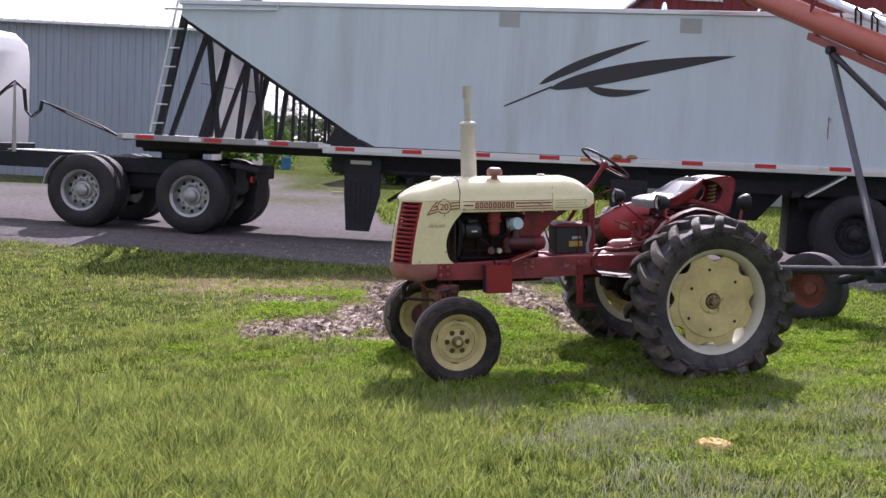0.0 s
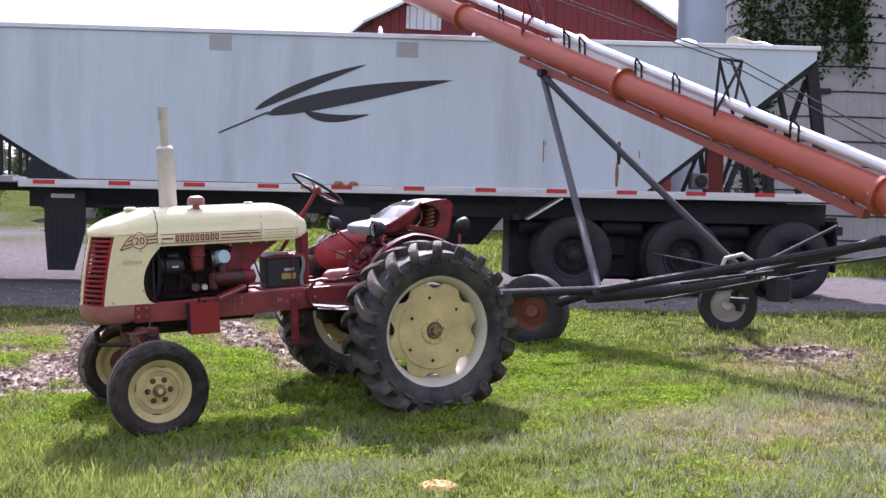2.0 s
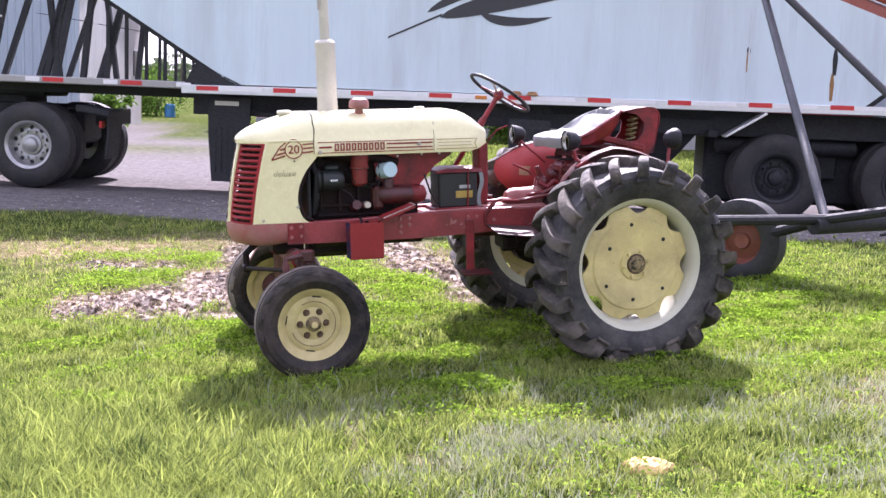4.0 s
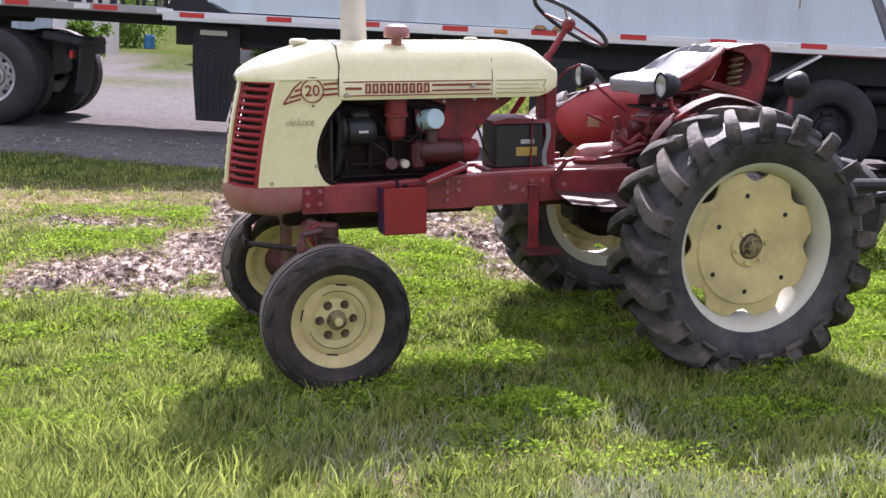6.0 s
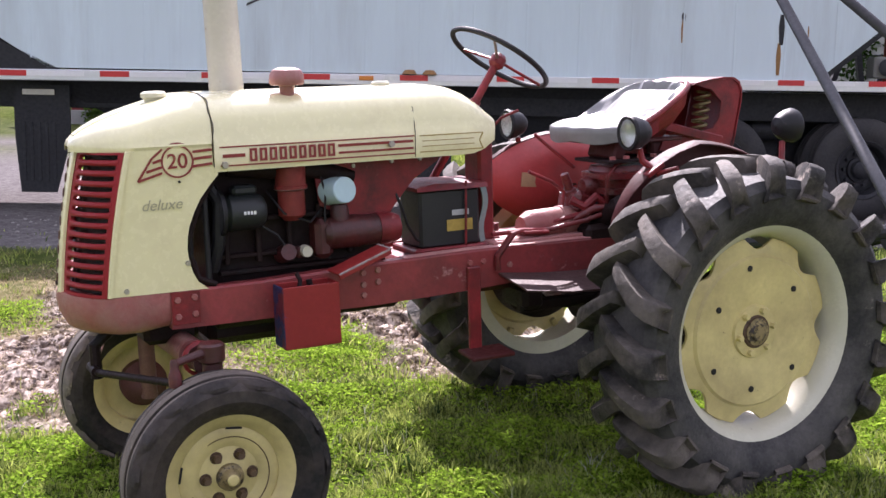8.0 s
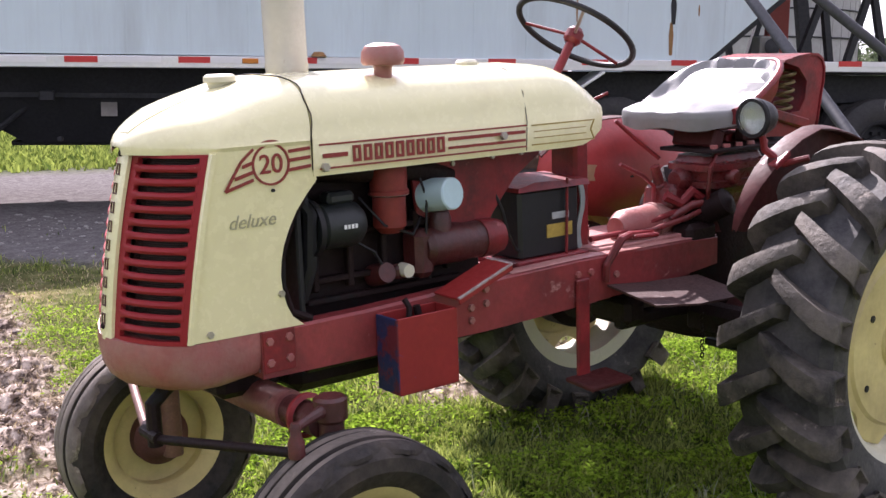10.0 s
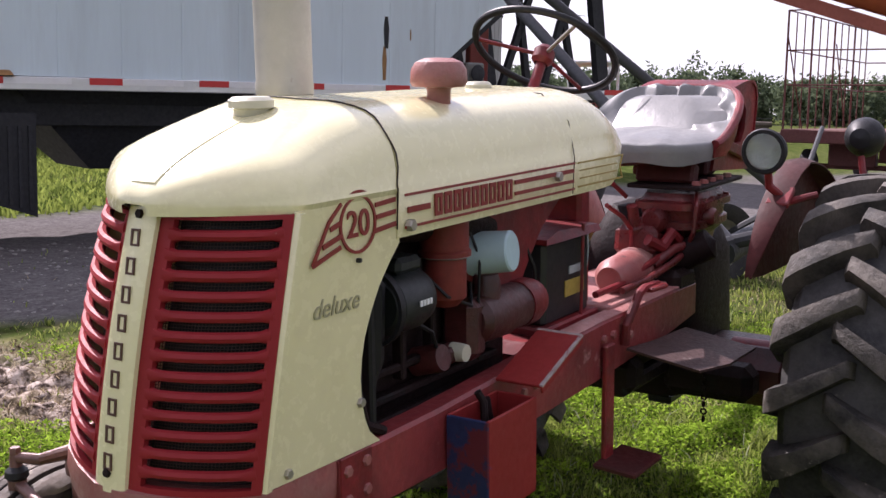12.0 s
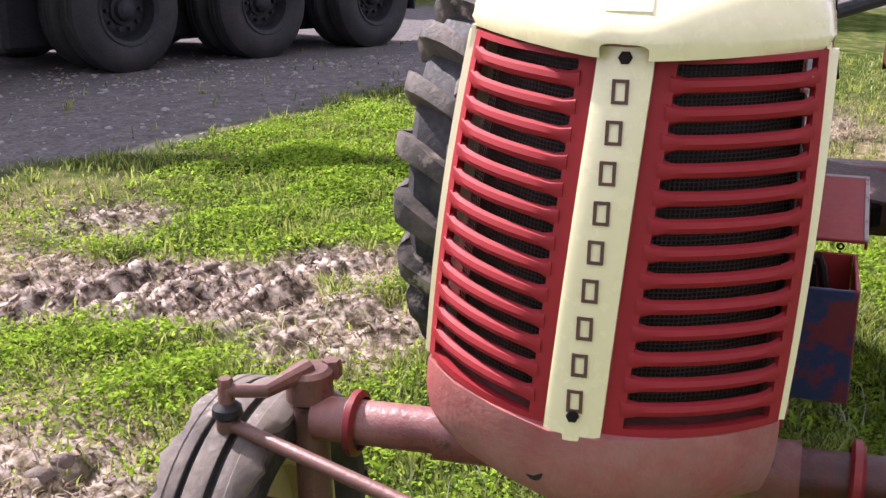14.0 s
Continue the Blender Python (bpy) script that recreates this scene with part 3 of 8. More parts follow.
            letters("script", "deluxe", 0.052, pose(0.25, -0.2355, 1.212, 90, 0, 0), material("dull_chrome_script", (0.42, 0.40, 0.27), 0.4, metal=0.5, bump=0), pn, "dull silver script", shear=0.3)
            for x, z, mt in ((0.33, 1.002, STEEL), (0.315, 1.288, BLACK), (0.115, 0.925, STEEL)):
                part("panel_screw", bolt((x, -yy(z) - 0.001, z), (0, -1, 0), 0.010 if mt is STEEL else 0.005, 0.008), mt, pn)
            part("panel_slot", Mesh().box((0.245, -0.2125, 0.92), (0.13, 0.003, 0.006), b=0), OILSHADE, pn)

    # grille: two curved faces of pressed bars, and the centre strip
    def G(u, v, s, push=0.0):
        zi = 1.398 - 0.49 * v
        xi, xo = 0.024 - 0.080 * v, 0.140 - 0.088 * v
        yi, yo = 0.034, 0.238 + 0.021 * v
        if s > 0:                                        # the far half stands higher and narrower
            yo -= 0.008 + 0.014 * v
            zi += u * (0.012 + 0.028 * v)
        bow = 0.028 * 4 * u * (1 - u) + 0.012 * 4 * v * (1 - v)
        x, y = xi + (xo - xi) * u, yi + (yo - yi) * u
        return Vector((x - (bow - push) * 0.86, s * (y + (bow - push) * 0.5 * u) + skew(1.398 - 0.49 * v), zi))

    for s in (-1, 1):
        fr = Mesh()
        ribbon = lambda pts: fr.loft([[G(u, v, s, -0.004), G(u, v + dv, s, -0.004) if dv else G(u + du, v, s, -0.004), G(u, v + dv, s, 0.012) if dv else G(u + du, v, s, 0.012), G(u, v, s, 0.012)] for u, v, du, dv in pts])
        N = 10
        ribbon([(i / N, 0.0, 0, 0.016) for i in range(N + 1)])
        ribbon([(i / N, 0.982, 0, 0.022) for i in range(N + 1)])
        ribbon([(0.0, i / 16, 0.135, 0) for i in range(17)])
        ribbon([(0.925, i / 16, 0.075, 0) for i in range(17)])
        face = part("grille_frame", fr, REDF, tr, "red pressed steel grille frame")
        edge = []
        for i in range(17):
            q, w = G(1.0, i / 16, s, -0.002), (0.013 - 0.004 * i / 16) * s
            edge.append([q, q + Vector((0.003, w, 0)), q + Vector((0.016, w, 0)), q + Vector((0.016, -0.3 * w, 0))])
        part("panel_edge", Mesh().loft(edge), CREAM, tr, "cream folded edge of the side panel")
        for k in range(1, 14):
            v = k / 14
            rows = []
            for i in range(N + 1):
                u = 0.11 + 0.84 * i / N
                c = G(u, v, s, 0.004)
                f = (G(u, v, s, -1) - G(u, v, s, 0))
                f.z = 0
                f = f.normalized()
                ring = []
                for a in range(8):
                    w = 2 * math.pi * a / 8
                    ring.append(c + f * 0.010 * math.cos(w) + Vector((0, 0, (0.0102 + 0.006 * max(0.0, abs(2 * i / N - 1) - 0.8) * 5) * math.sin(w))))
                rows.append(ring)
            part("grille_bar", Mesh().loft(rows), REDF, face)
    core = Mesh()
    for s in (-1, 1):
        core.loft([[G(i / 6, 0.0, s, 0.055), G(i / 6, 1.0, s, 0.055), G(i / 6, 1.0, s, 0.065), G(i / 6, 0, s, 0.065)] for i in range(7)])
    part("radiator_core", core, BLACK, tr, "black radiator core behind the grille")
    mesh_wire = Mesh()
    for s in (-1, 1):
        for i in range(1, 36):
            mesh_wire.tube([G(i / 36, v, s, 0.044) for v in (0.01, 0.5, 0.99)], 0.0009, 3, False)
        for k in range(1, 84):
            mesh_wire.tube([G(u, k / 84, s, 0.044) for u in (0.02, 0.35, 0.65, 0.98)], 0.0009, 3, False)
    part("grille_screen", mesh_wire, material("rusty_wire", (0.10, 0.065, 0.055), 0.6, metal=0.3, var=0.3, scale=20), tr, "rusty wire insect screen")
    st = Mesh()
    rr = []
    for i in range(13):
        v = i / 12
        x, z = 0.018 - 0.080 * v - 0.012 * 4 * v * (1 - v), 1.412 - 0.512 * v
        w, k = 0.036 + 0.003 * v, skew(z)
        rr.append([(x + 0.004, k - w, z), (x - 0.006, k - w, z), (x - 0.010, k - w * 0.8, z), (x - 0.014, k, z), (x - 0.010, k + w * 0.8, z), (x - 0.006, k + w, z), (x + 0.004, k + w, z)])
    st.loft(rr)
    BROWNL = material("brown_lettering", (0.10, 0.045, 0.03), 0.6, var=0.4, scale=60, bump=0)
    strip_ob = part("grille_strip", st, CREAM, tr, "cream centre strip with dark lettering shapes")
    for i in range(9):
        v = 0.105 + i * 0.098
        x, z = 0.018 - 0.080 * v - 0.012 * 4 * v * (1 - v) - 0.0145, 1.412 - 0.512 * v
        part("lettering_bar", open_bar(pose(x, skew(z), z, 0, 8.0 + 5 * (0.5 - v), 0) @ pose(0, 0, 0, 0, 0, -90), 0.021, 0.031, 0.0042), BROWNL, strip_ob)
    for v in (0.025, 0.93):
        part("strip_bolt", bolt((0.005 - 0.080 * v - 0.048 * v * (1 - v), skew(1.412 - 0.512 * v), 1.412 - 0.512 * v), (-1, 0, 0.15), 0.009, 0.006), OILSHADE, strip_ob)

    # nose casting under the grille
    plan = [(0.262, 0.258), (0.10, 0.262), (0.048, 0.256), (-0.006, 0.195), (-0.046, 0.11), (-0.068, 0.035)]
    outline = [(x, -y) for x, y in plan] + [(x, y) for x, y in plan[::-1]]
    rings = []
    for z, k, dx in ((0.905, 1.0, 0.0), (0.87, 1.01, -0.003), (0.825, 1.0, 0.004), (0.79, 0.96, 0.02), (0.772, 0.90, 0.042), (0.764, 0.8, 0.07)):
        rings.append([(x - (0.006 if x < 0.2 else 0) + dx * (1 if x < 0.2 else 0), y * (k if y < 0 else k - 0.07) + 0.043, z + (0.012 if x > 0.2 else 0) + 0.13 * max(0.0, y)) for x, y in outline])
    cast = part("nose_casting", Mesh().loft(rings), PINK, tr, "chalky worn red nose casting", 50)
    part("casting_hole", Mesh().lathe([(0, 0.002), (0.017, 0.002), (0.017, -0.03)], pose(-0.062, 0.094, 0.842, 0, -90, -24), n=20), BLACK, cast)

    # frame rails
    for s in (-1, 1):
        rail = Mesh()
        rr = []
        for x, b, t in ((0.262, 0.772, 0.905), (0.6, 0.768, 0.908), (1.05, 0.764, 0.925), (1.45, 0.775, 0.934), (1.95, 0.80, 0.93), (2.15, 0.82, 0.925)):
            y0, y1 = s * 0.222, s * 0.165
            rr.append([(x, y0, b), (x, y0, t - 0.008), (x, y0 - s * 0.008, t), (x, y1, t), (x, y1, t - 0.015), (x, y0 - s * 0.016, t - 0.015), (x, y0 - s * 0.016, b + 0.015), (x, y1, b + 0.015), (x, y1, b)])
        rail.loft(rr)
        ro = part("frame_rail", rail, RAILRED, tr, "worn red steel frame rail", 30)
        # pale strip: chalky fading plus the sunlit look of the flange top
        part("rail_top", Mesh().loft([[(x, s * 0.166, z + 0.001), (x, s * 0.219, z + 0.001), (x, s * 0.213, z + 0.004), (x, s * 0.166, z + 0.004)] for x, z in ((1.16, 0.928), (1.45, 0.934), (1.95, 0.93), (2.15, 0.925))]), SUNCHALK, ro, "chalky rail top with sunlight painted in")
        for x, z in ((0.285, 0.875), (0.285, 0.815), (0.345, 0.880), (0.345, 0.82), (0.985, 0.895), (0.985, 0.85), (0.985, 0.81), (1.045, 0.90), (1.045, 0.855), (1.44, 0.885), (1.50, 0.885), (1.62, 0.86)):
            part("bolt", bolt((x, s * 0.222, z), (0, s, 0), 0.0125, 0.010), PINK, ro)
        part("joint_plate", Mesh().box((0.315, s * 0.2225, 0.845), (0.10, 0.006, 0.118), b=0.002), RED, ro)

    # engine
    # block, ribs and manifold carry the bay's shade in their near-black colour
    eng = part("engine_block", Mesh().box((0.79, 0.05, 1.03), (0.72, 0.26, 0.52), b=0.02), OILSHADE, tr, "oily engine block with bay shade in its colour")
    part("crankcase", Mesh().box((0.80, 0.0, 0.80), (0.76, 0.32, 0.14), b=0.03), OILSHADE, eng)
    part("manifold", Mesh().tube([(0.52, -0.115, 1.31), (0.66, -0.13, 1.30), (0.84, -0.13, 1.29), (1.0, -0.11, 1.25)], [0.03, 0.036, 0.036, 0.03], 12), OILSHADE, eng)
    part("carburettor", Mesh().lathe([(0, 0.05), (0.03, 0.05), (0.036, 0.03), (0.036, -0.03), (0.05, -0.035), (0.05, -0.06), (0, -0.065)], pose(0.93, -0.15, 1.10), n=20), GRIMESHADE, eng)
    part("hose", Mesh().tube([(0.43, -0.12, 1.28), (0.47, -0.16, 1.20), (0.46, -0.16, 1.05), (0.44, -0.13, 0.95)], 0.024, 10), BLACK, eng)
    part("fan_belt", Mesh().lathe([(0.075, -0.008), (0.083, -0.008), (0.083, 0.008), (0.075, 0.008)], pose(0.472, -0.15, 1.155, 0, 90, 0), n=28, closed=True), BLACK, eng)
    part("rocker_cover", Mesh().box((0.72, 0.0, 1.30), (0.5, 0.16, 0.10), b=0.02), OILSHADE, eng)
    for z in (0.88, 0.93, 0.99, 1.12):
        part("engine_rib", Mesh().box((0.75, -0.108, z), (0.56, 0.03, 0.018), b=0.004), OILSHADE, eng)
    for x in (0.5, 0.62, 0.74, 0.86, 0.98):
        part("engine_rib", Mesh().box((x, -0.112, 1.06), (0.02, 0.03, 0.2), b=0.004), OILSHADE, eng)
    alt = part("alternator", Mesh().lathe([(0, -0.075), (0.05, -0.075), (0.066, -0.06), (0.068, 0.03), (0.06, 0.06), (0.045, 0.075), (0.0, 0.078)], pose(0.56, -0.155, 1.155, 0, 90, 0), n=28).box((0.56, -0.16, 1.235), (0.09, 0.06, 0.035), b=0.01), material("dark_green_alternator", (0.012, 0.016, 0.016), 0.5, var=0.2, bump=0.1), eng, "dark green alternator with white printed bars")
    for i in range(4):
        part("print_bar", Mesh().box((0.545 + 0.012 * i, -0.2255, 1.158), (0.008, 0.003, 0.012), b=0), TAPEW, alt)
    can = part("oil_filler", Mesh().lathe([(0, 0.1), (0.045, 0.1), (0.056, 0.085), (0.056, 0.02), (0.061, 0.016), (0.061, 0.006), (0.05, 0), (0.05, -0.09), (0.03, -0.11)], pose(0.742, -0.155, 1.22), n=28), material("red_canister", (0.22, 0.034, 0.026), 0.5, spec=0.3, var=0.35, scale=9, wear=(0.05, 0.018, 0.015), wear_amt=0.12, wear_scale=12, dirt=(0.10, 0.02, 0.018), dirt_amt=0.4), eng, "red oil filler canister with wire clamp")
    part("clamp", Mesh().lathe([(0.0575, 0), (0.0615, 0.003), (0.0575, 0.006)], pose(0.742, -0.155, 1.222), n=28), STEEL, can)
    part("cup", Mesh().lathe([(0, 0.05), (0.045, 0.05), (0.049, 0.046), (0.052, -0.05), (0.055, -0.056), (0.052, -0.062), (0.046, -0.062)], pose(0.918, -0.178, 1.207, 84, 0, 10), n=36), CUPB, eng, "pale blue plastic cup over the breather pipe")
    part("starter", Mesh().lathe([(0, -0.16), (0.045, -0.16), (0.06, -0.14), (0.063, -0.02), (0.058, 0.0), (0.058, 0.11), (0.05, 0.14), (0.02, 0.155), (0, 0.155)], pose(1.02, -0.145, 1.045, 0, 90, 0), n=30).box((0.86, -0.13, 1.03), (0.07, 0.1, 0.15), b=0.02), GRIMESHADE, eng, "grimy red starter motor")
    part("starter_cap", Mesh().lathe([(0, 0.16), (0.022, 0.16), (0.052, 0.145), (0.061, 0.112), (0.061, 0.06), (0.05, 0.06)], pose(1.02, -0.145, 1.045, 0, 90, 0), n=30), RED, eng)
    cov = [(0.84, 1.312), (1.37, 1.325), (1.36, 1.29), (1.25, 1.22), (1.16, 1.12), (1.11, 1.05), (0.98, 1.06), (0.92, 1.12), (0.86, 1.15)]
    part("firewall_plate", Mesh().plate(cov, SIDE @ pose(0, 0, 0.118), 0.012), RED, eng, "faded red cover plate")
    for x, z in ((1.0, 1.29), (1.16, 1.298), (1.28, 1.30)):
        part("bolt", bolt((x, -0.131, z), (0, -1, 0), 0.009, 0.007), STEEL, eng)
    part("fuel_pump", Mesh().lathe([(0, 0.03), (0.03, 0.03), (0.034, 0.01), (0.034, -0.05)], pose(0.72, -0.135, 0.985, 75, 0, 0), n=20).box((0.78, -0.14, 0.985), (0.06, 0.05, 0.04), b=0.01), GRIMESHADE, eng)
    part("pump_bowl", Mesh().lathe([(0, 0.02), (0.02, 0.02), (0.022, 0.0), (0.022, -0.02)], pose(0.785, -0.165, 0.99, 90, 0, 0), n=16), RIMW, eng)
    for pts, r in (([(0.86, -0.14, 1.28), (0.87, -0.17, 1.2), (0.86, -0.17, 1.05), (0.88, -0.16, 0.95)], 0.004), ([(0.62, -0.14, 1.1), (0.68, -0.16, 1.06), (0.72, -0.15, 1.0)], 0.005), ([(1.17, -0.12, 1.19), (1.19, -0.14, 1.12), (1.22, -0.13, 1.04), (1.26, -0.12, 0.98), (1.29, -0.11, 0.97)], 0.006), ([(0.66, -0.12, 1.22), (0.70, -0.19, 1.14), (0.80, -0.19, 1.10), (0.86, -0.15, 1.14)], 0.004)):
        part("cable", Mesh().tube(pts, r, 6), BLACK, eng)
    part("arch_trim", Mesh().tube([(0.44, -0.205, 1.28), (0.385, -0.205, 1.2), (0.348, -0.205, 1.10), (0.345, -0.205, 1.02), (0.37, -0.205, 0.94), (0.43, -0.205, 0.912)], 0.011, 8), OILSHADE, tr)
    part("fan_shroud", Mesh().box((0.41, 0, 1.12), (0.02, 0.40, 0.42), b=0.005), BLACK, tr)

    # battery on its red tray
    bt = part("battery", Mesh().box((1.41, -0.03, 1.055), (0.27, 0.19, 0.235), b=0.012), material("battery_case", (0.015, 0.016, 0.018), 0.4, bump=0.05), tr, "black battery with a worn yellow label")
    part("battery_label", Mesh().box((1.45, -0.1265, 1.025), (0.115, 0.003, 0.045), b=0), material("worn_yellow_label", (0.42, 0.30, 0.06), 0.5, var=0.4, scale=30), bt)
    part("battery_label", Mesh().box((1.455, -0.1265, 1.075), (0.075, 0.003, 0.022), b=0), material("worn_white_label", (0.4, 0.42, 0.42), 0.5, var=0.4, scale=40), bt)
    part("battery_lid", Mesh().loft([[(1.26, -0.14, 1.168), (1.26, 0.09, 1.168), (1.26, 0.09, 1.186), (1.26, -0.14, 1.182)], [(1.34, -0.15, 1.170), (1.34, 0.09, 1.170), (1.34, 0.08, 1.203), (1.34, -0.13, 1.196)], [(1.57, -0.15, 1.170), (1.57, 0.09, 1.170), (1.57, 0.08, 1.196), (1.57, -0.14, 1.188)]]), RED, tr, "dark grimy red battery cover")
    part("battery_tray", Mesh().box((1.41, -0.03, 0.925), (0.33, 0.23, 0.035), b=0.006), RED, tr)
    part("hold_down_rod", Mesh().tube([(1.47, -0.138, 0.93), (1.475, -0.14, 1.2)], 0.005, 8), RED, tr)
    part("battery_strap", Mesh().loft([[(1.555 + 0.012 * math.sin(0.8 * k), -0.11, 1.17 - 0.03 * k), (1.585 + 0.012 * math.sin(0.8 * k), -0.10, 1.17 - 0.03 * k), (1.585 + 0.012 * math.sin(0.8 * k), -0.095, 1.17 - 0.03 * k), (1.555 + 0.012 * math.sin(0.8 * k), -0.105, 1.17 - 0.03 * k)] for k in [0, 1, 2, 3, 4, 5, 6, 7, 8]]), material("grey_green_webbing", (0.22, 0.27, 0.26), 0.8), tr, "grey-green webbing strap")

    # dash post, steering
    part("dash_post", Mesh().box((1.60, -0.02, 1.13), (0.07, 0.13, 0.46), b=0.012), RED, tr, "red upright dash support")
    col = Vector((0.56, 0.0, 0.83)).normalized()
    hub = Vector((1.806, 0.166, 1.665))
    part("steering_column", Mesh().tube([hub - col * 0.75, hub - col * 0.02], 0.017, 12).tube([hub - col * 0.3, hub - col * 0.2], 0.024, 12), RED, tr)
    Q = Matrix.Translation(hub) @ col.to_track_quat("Z", "Y").to_matrix().to_4x4()
    ringp = [(0.225 + 0.0115 * math.cos(w), 0.0115 * math.sin(w)) for w in [2 * math.pi * k / 10 for k in range(10)]]
    sw = part("steering_wheel", Mesh().lathe([(r, h + 0.012) for r, h in ringp], Q, n=64, closed=True), BLACK, tr, "thin black steering wheel with red hub")
    part("steering_hub", Mesh().lathe([(0, 0.03), (0.022, 0.028), (0.034, 0.012), (0.034, -0.02), (0.022, -0.035)], Q, n=24), RED, sw)
    for a in (20, 140, 260):
        c, s = math.cos(radians(a)), math.sin(radians(a))
        part("spoke", Mesh().tube([Q @ Vector((0.02 * c, 0.02 * s, 0)), Q @ Vector((0.22 * c, 0.22 * s, 0.012))], 0.0065, 8), STEEL if a == 140 else RED, sw)
    part("throttle_lever", Mesh().tube([(1.70, 0.10, 1.36), (1.74, 0.03, 1.43), (1.80, -0.01, 1.46)], 0.006, 8), RED, tr)

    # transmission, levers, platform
    # weathered red; its darkness also paints the tyre's shade on the near fender
    OLDSHADERED = material("weathered_shaded_red", (0.085, 0.017, 0.016), 0.6, spec=0.25, var=0.35, scale=6, wear=(0.22, 0.09, 0.08), wear_amt=0.0, wear_scale=9, bump=0.2, bump_scale=30, dirt=(0.04, 0.02, 0.018), dirt_amt=0.45)
    def pillow(cx, cy, rows, n=28):
        """A casting built of rounded rectangles: height, length, width."""
        out = []
        for z, sx, sy in rows:
            ring = []
            for k in range(n):
                w = 2 * math.pi * k / n
                c, q = math.cos(w), math.sin(w)
                ring.append((cx + 0.5 * sx * math.copysign(abs(c) ** 0.45, c), cy + 0.5 * sy * math.copysign(abs(q) ** 0.45, q), z))
            out.append(ring)
        return Mesh().loft(out)
    part("clutch_housing", Mesh().box((1.36, 0, 0.84), (0.42, 0.3, 0.16), b=0.03), RED, tr)
    gb = part("gearbox", Mesh().box((1.85, 0.02, 0.83), (0.75, 0.30, 0.19), b=0.03), GRIMESHADE, tr, "grimy dark red gearbox and rear axle casting")
    # near black here paints the shade beneath the seat on a red casting
    part("differential", pillow(2.36, 0.0, ((0.52, 0.46, 0.36), (0.60, 0.54, 0.44), (0.98, 0.50, 0.42), (1.04, 0.46, 0.38), (1.12, 0.36, 0.30), (1.15, 0.32, 0.26))), OILSHADE, gb)
    part("axle_housing", Mesh().box((2.35, 0, 0.6), (0.3, 1.1, 0.2), b=0.06), GRIMESHADE, gb)
    part("gearbox_cover", Mesh().box((1.83, -0.03, 0.937), (0.52, 0.30, 0.018), b=0.004), SUNCHALK, gb)
    cyl = Mesh().lathe([(0, -0.19), (0.04, -0.19), (0.062, -0.15), (0.065, 0.0), (0.07, 0.004), (0.07, 0.02), (0.065, 0.024), (0.065, 0.18), (0.0, 0.185)], pose(1.94, -0.08, 0.985, 0, 90, 4), n=28)
    part("starter_cover", cyl, PINK, gb, "pale worn red cylinder")
    WETRED = material("oily_red_casting", (0.20, 0.028, 0.028), 0.3, var=0.4, scale=10, wear=(0.42, 0.19, 0.17), wear_amt=0.0, wear_scale=18, bump=0.4, bump_scale=35, dirt=(0.03, 0.012, 0.011), dirt_amt=0.5)

    part("hydraulic_housing", pillow(2.27, -0.125, ((0.93, 0.26, 0.16), (1.02, 0.22, 0.15), (1.07, 0.25, 0.17), (1.095, 0.33, 0.215), (1.10, 0.35, 0.23), (1.122, 0.35, 0.23), (1.127, 0.32, 0.21), (1.160, 0.33, 0.215), (1.164, 0.38, 0.245), (1.186, 0.38, 0.245), (1.192, 0.33, 0.21), (1.215, 0.31, 0.19))), WETRED, gb, "oily red ribbed hydraulic housing under the seat", 30)
    part("cover_plate", Mesh().box((2.29, -0.125, 1.238), (0.42, 0.25, 0.014), b=0.003), OILSHADE, gb, "dark plate with a row of bolts")
    for x in (2.12, 2.19, 2.26, 2.33, 2.41):
        part("bolt", Mesh().lathe([(0, 0.014), (0.014, 0.013), (0.015, 0)], pose(x, -0.225, 1.246), n=6), PINK, gb)
    for x in (2.115, 2.18, 2.25, 2.32, 2.39):
        part("bolt", Mesh().lathe([(0, 0.011), (0.012, 0.011), (0.013, 0)], pose(x, -0.228, 1.186), n=6), WETRED, gb)
    part("boss", Mesh().lathe([(0, 0.03), (0.022, 0.03), (0.03, 0.02), (0.034, -0.02)], pose(2.21, -0.232, 1.135, 90, 0, 0), n=20), WETRED, gb)
    part("boss", Mesh().lathe([(0, 0.05), (0.03, 0.05), (0.042, 0.03), (0.046, -0.03)], pose(2.10, -0.10, 1.13, 0, -90, 0), n=20), WETRED, gb)
    part("valve_body", Mesh().box((2.05, -0.06, 1.06), (0.12, 0.14, 0.10), (0, 12, 8), b=0.02).lathe([(0, 0.09), (0.018, 0.09), (0.02, 0.02), (0.03, 0.015), (0.03, -0.03)], pose(2.02, -0.06, 1.10, 0, -20, 0), n=14), WETRED, gb)
    for pts, r in ((((1.70, -0.16, 0.968), (1.86, -0.17, 0.975), (2.02, -0.185, 1.0), (2.12, -0.20, 1.03)), 0.011), (((1.98, -0.14, 1.0), (2.06, -0.18, 1.045), (2.16, -0.215, 1.05)), 0.016), (((1.66, -0.02, 0.95), (1.66, -0.02, 1.0)), 0.024)):
        part("control_rod", Mesh().tube(list(pts), r, 12), WETRED, gb)
    part("seat_bracket", Mesh().box((2.18, -0.1, 1.275), (0.06, 0.2, 0.07), (0, 18, 0), b=0.008), OLDSHADERED, gb)
    part("seat_bracket", Mesh().box((2.42, -0.14, 1.28), (0.1, 0.05, 0.06), b=0.008), OLDSHADERED, gb)
    part("hydraulic_pipe", Mesh().tube([(2.12, -0.2, 1.04), (2.08, -0.235, 1.10), (2.085, -0.24, 1.18), (2.14, -0.22, 1.225), (2.3, -0.2, 1.245)], 0.008, 8), WETRED, gb)
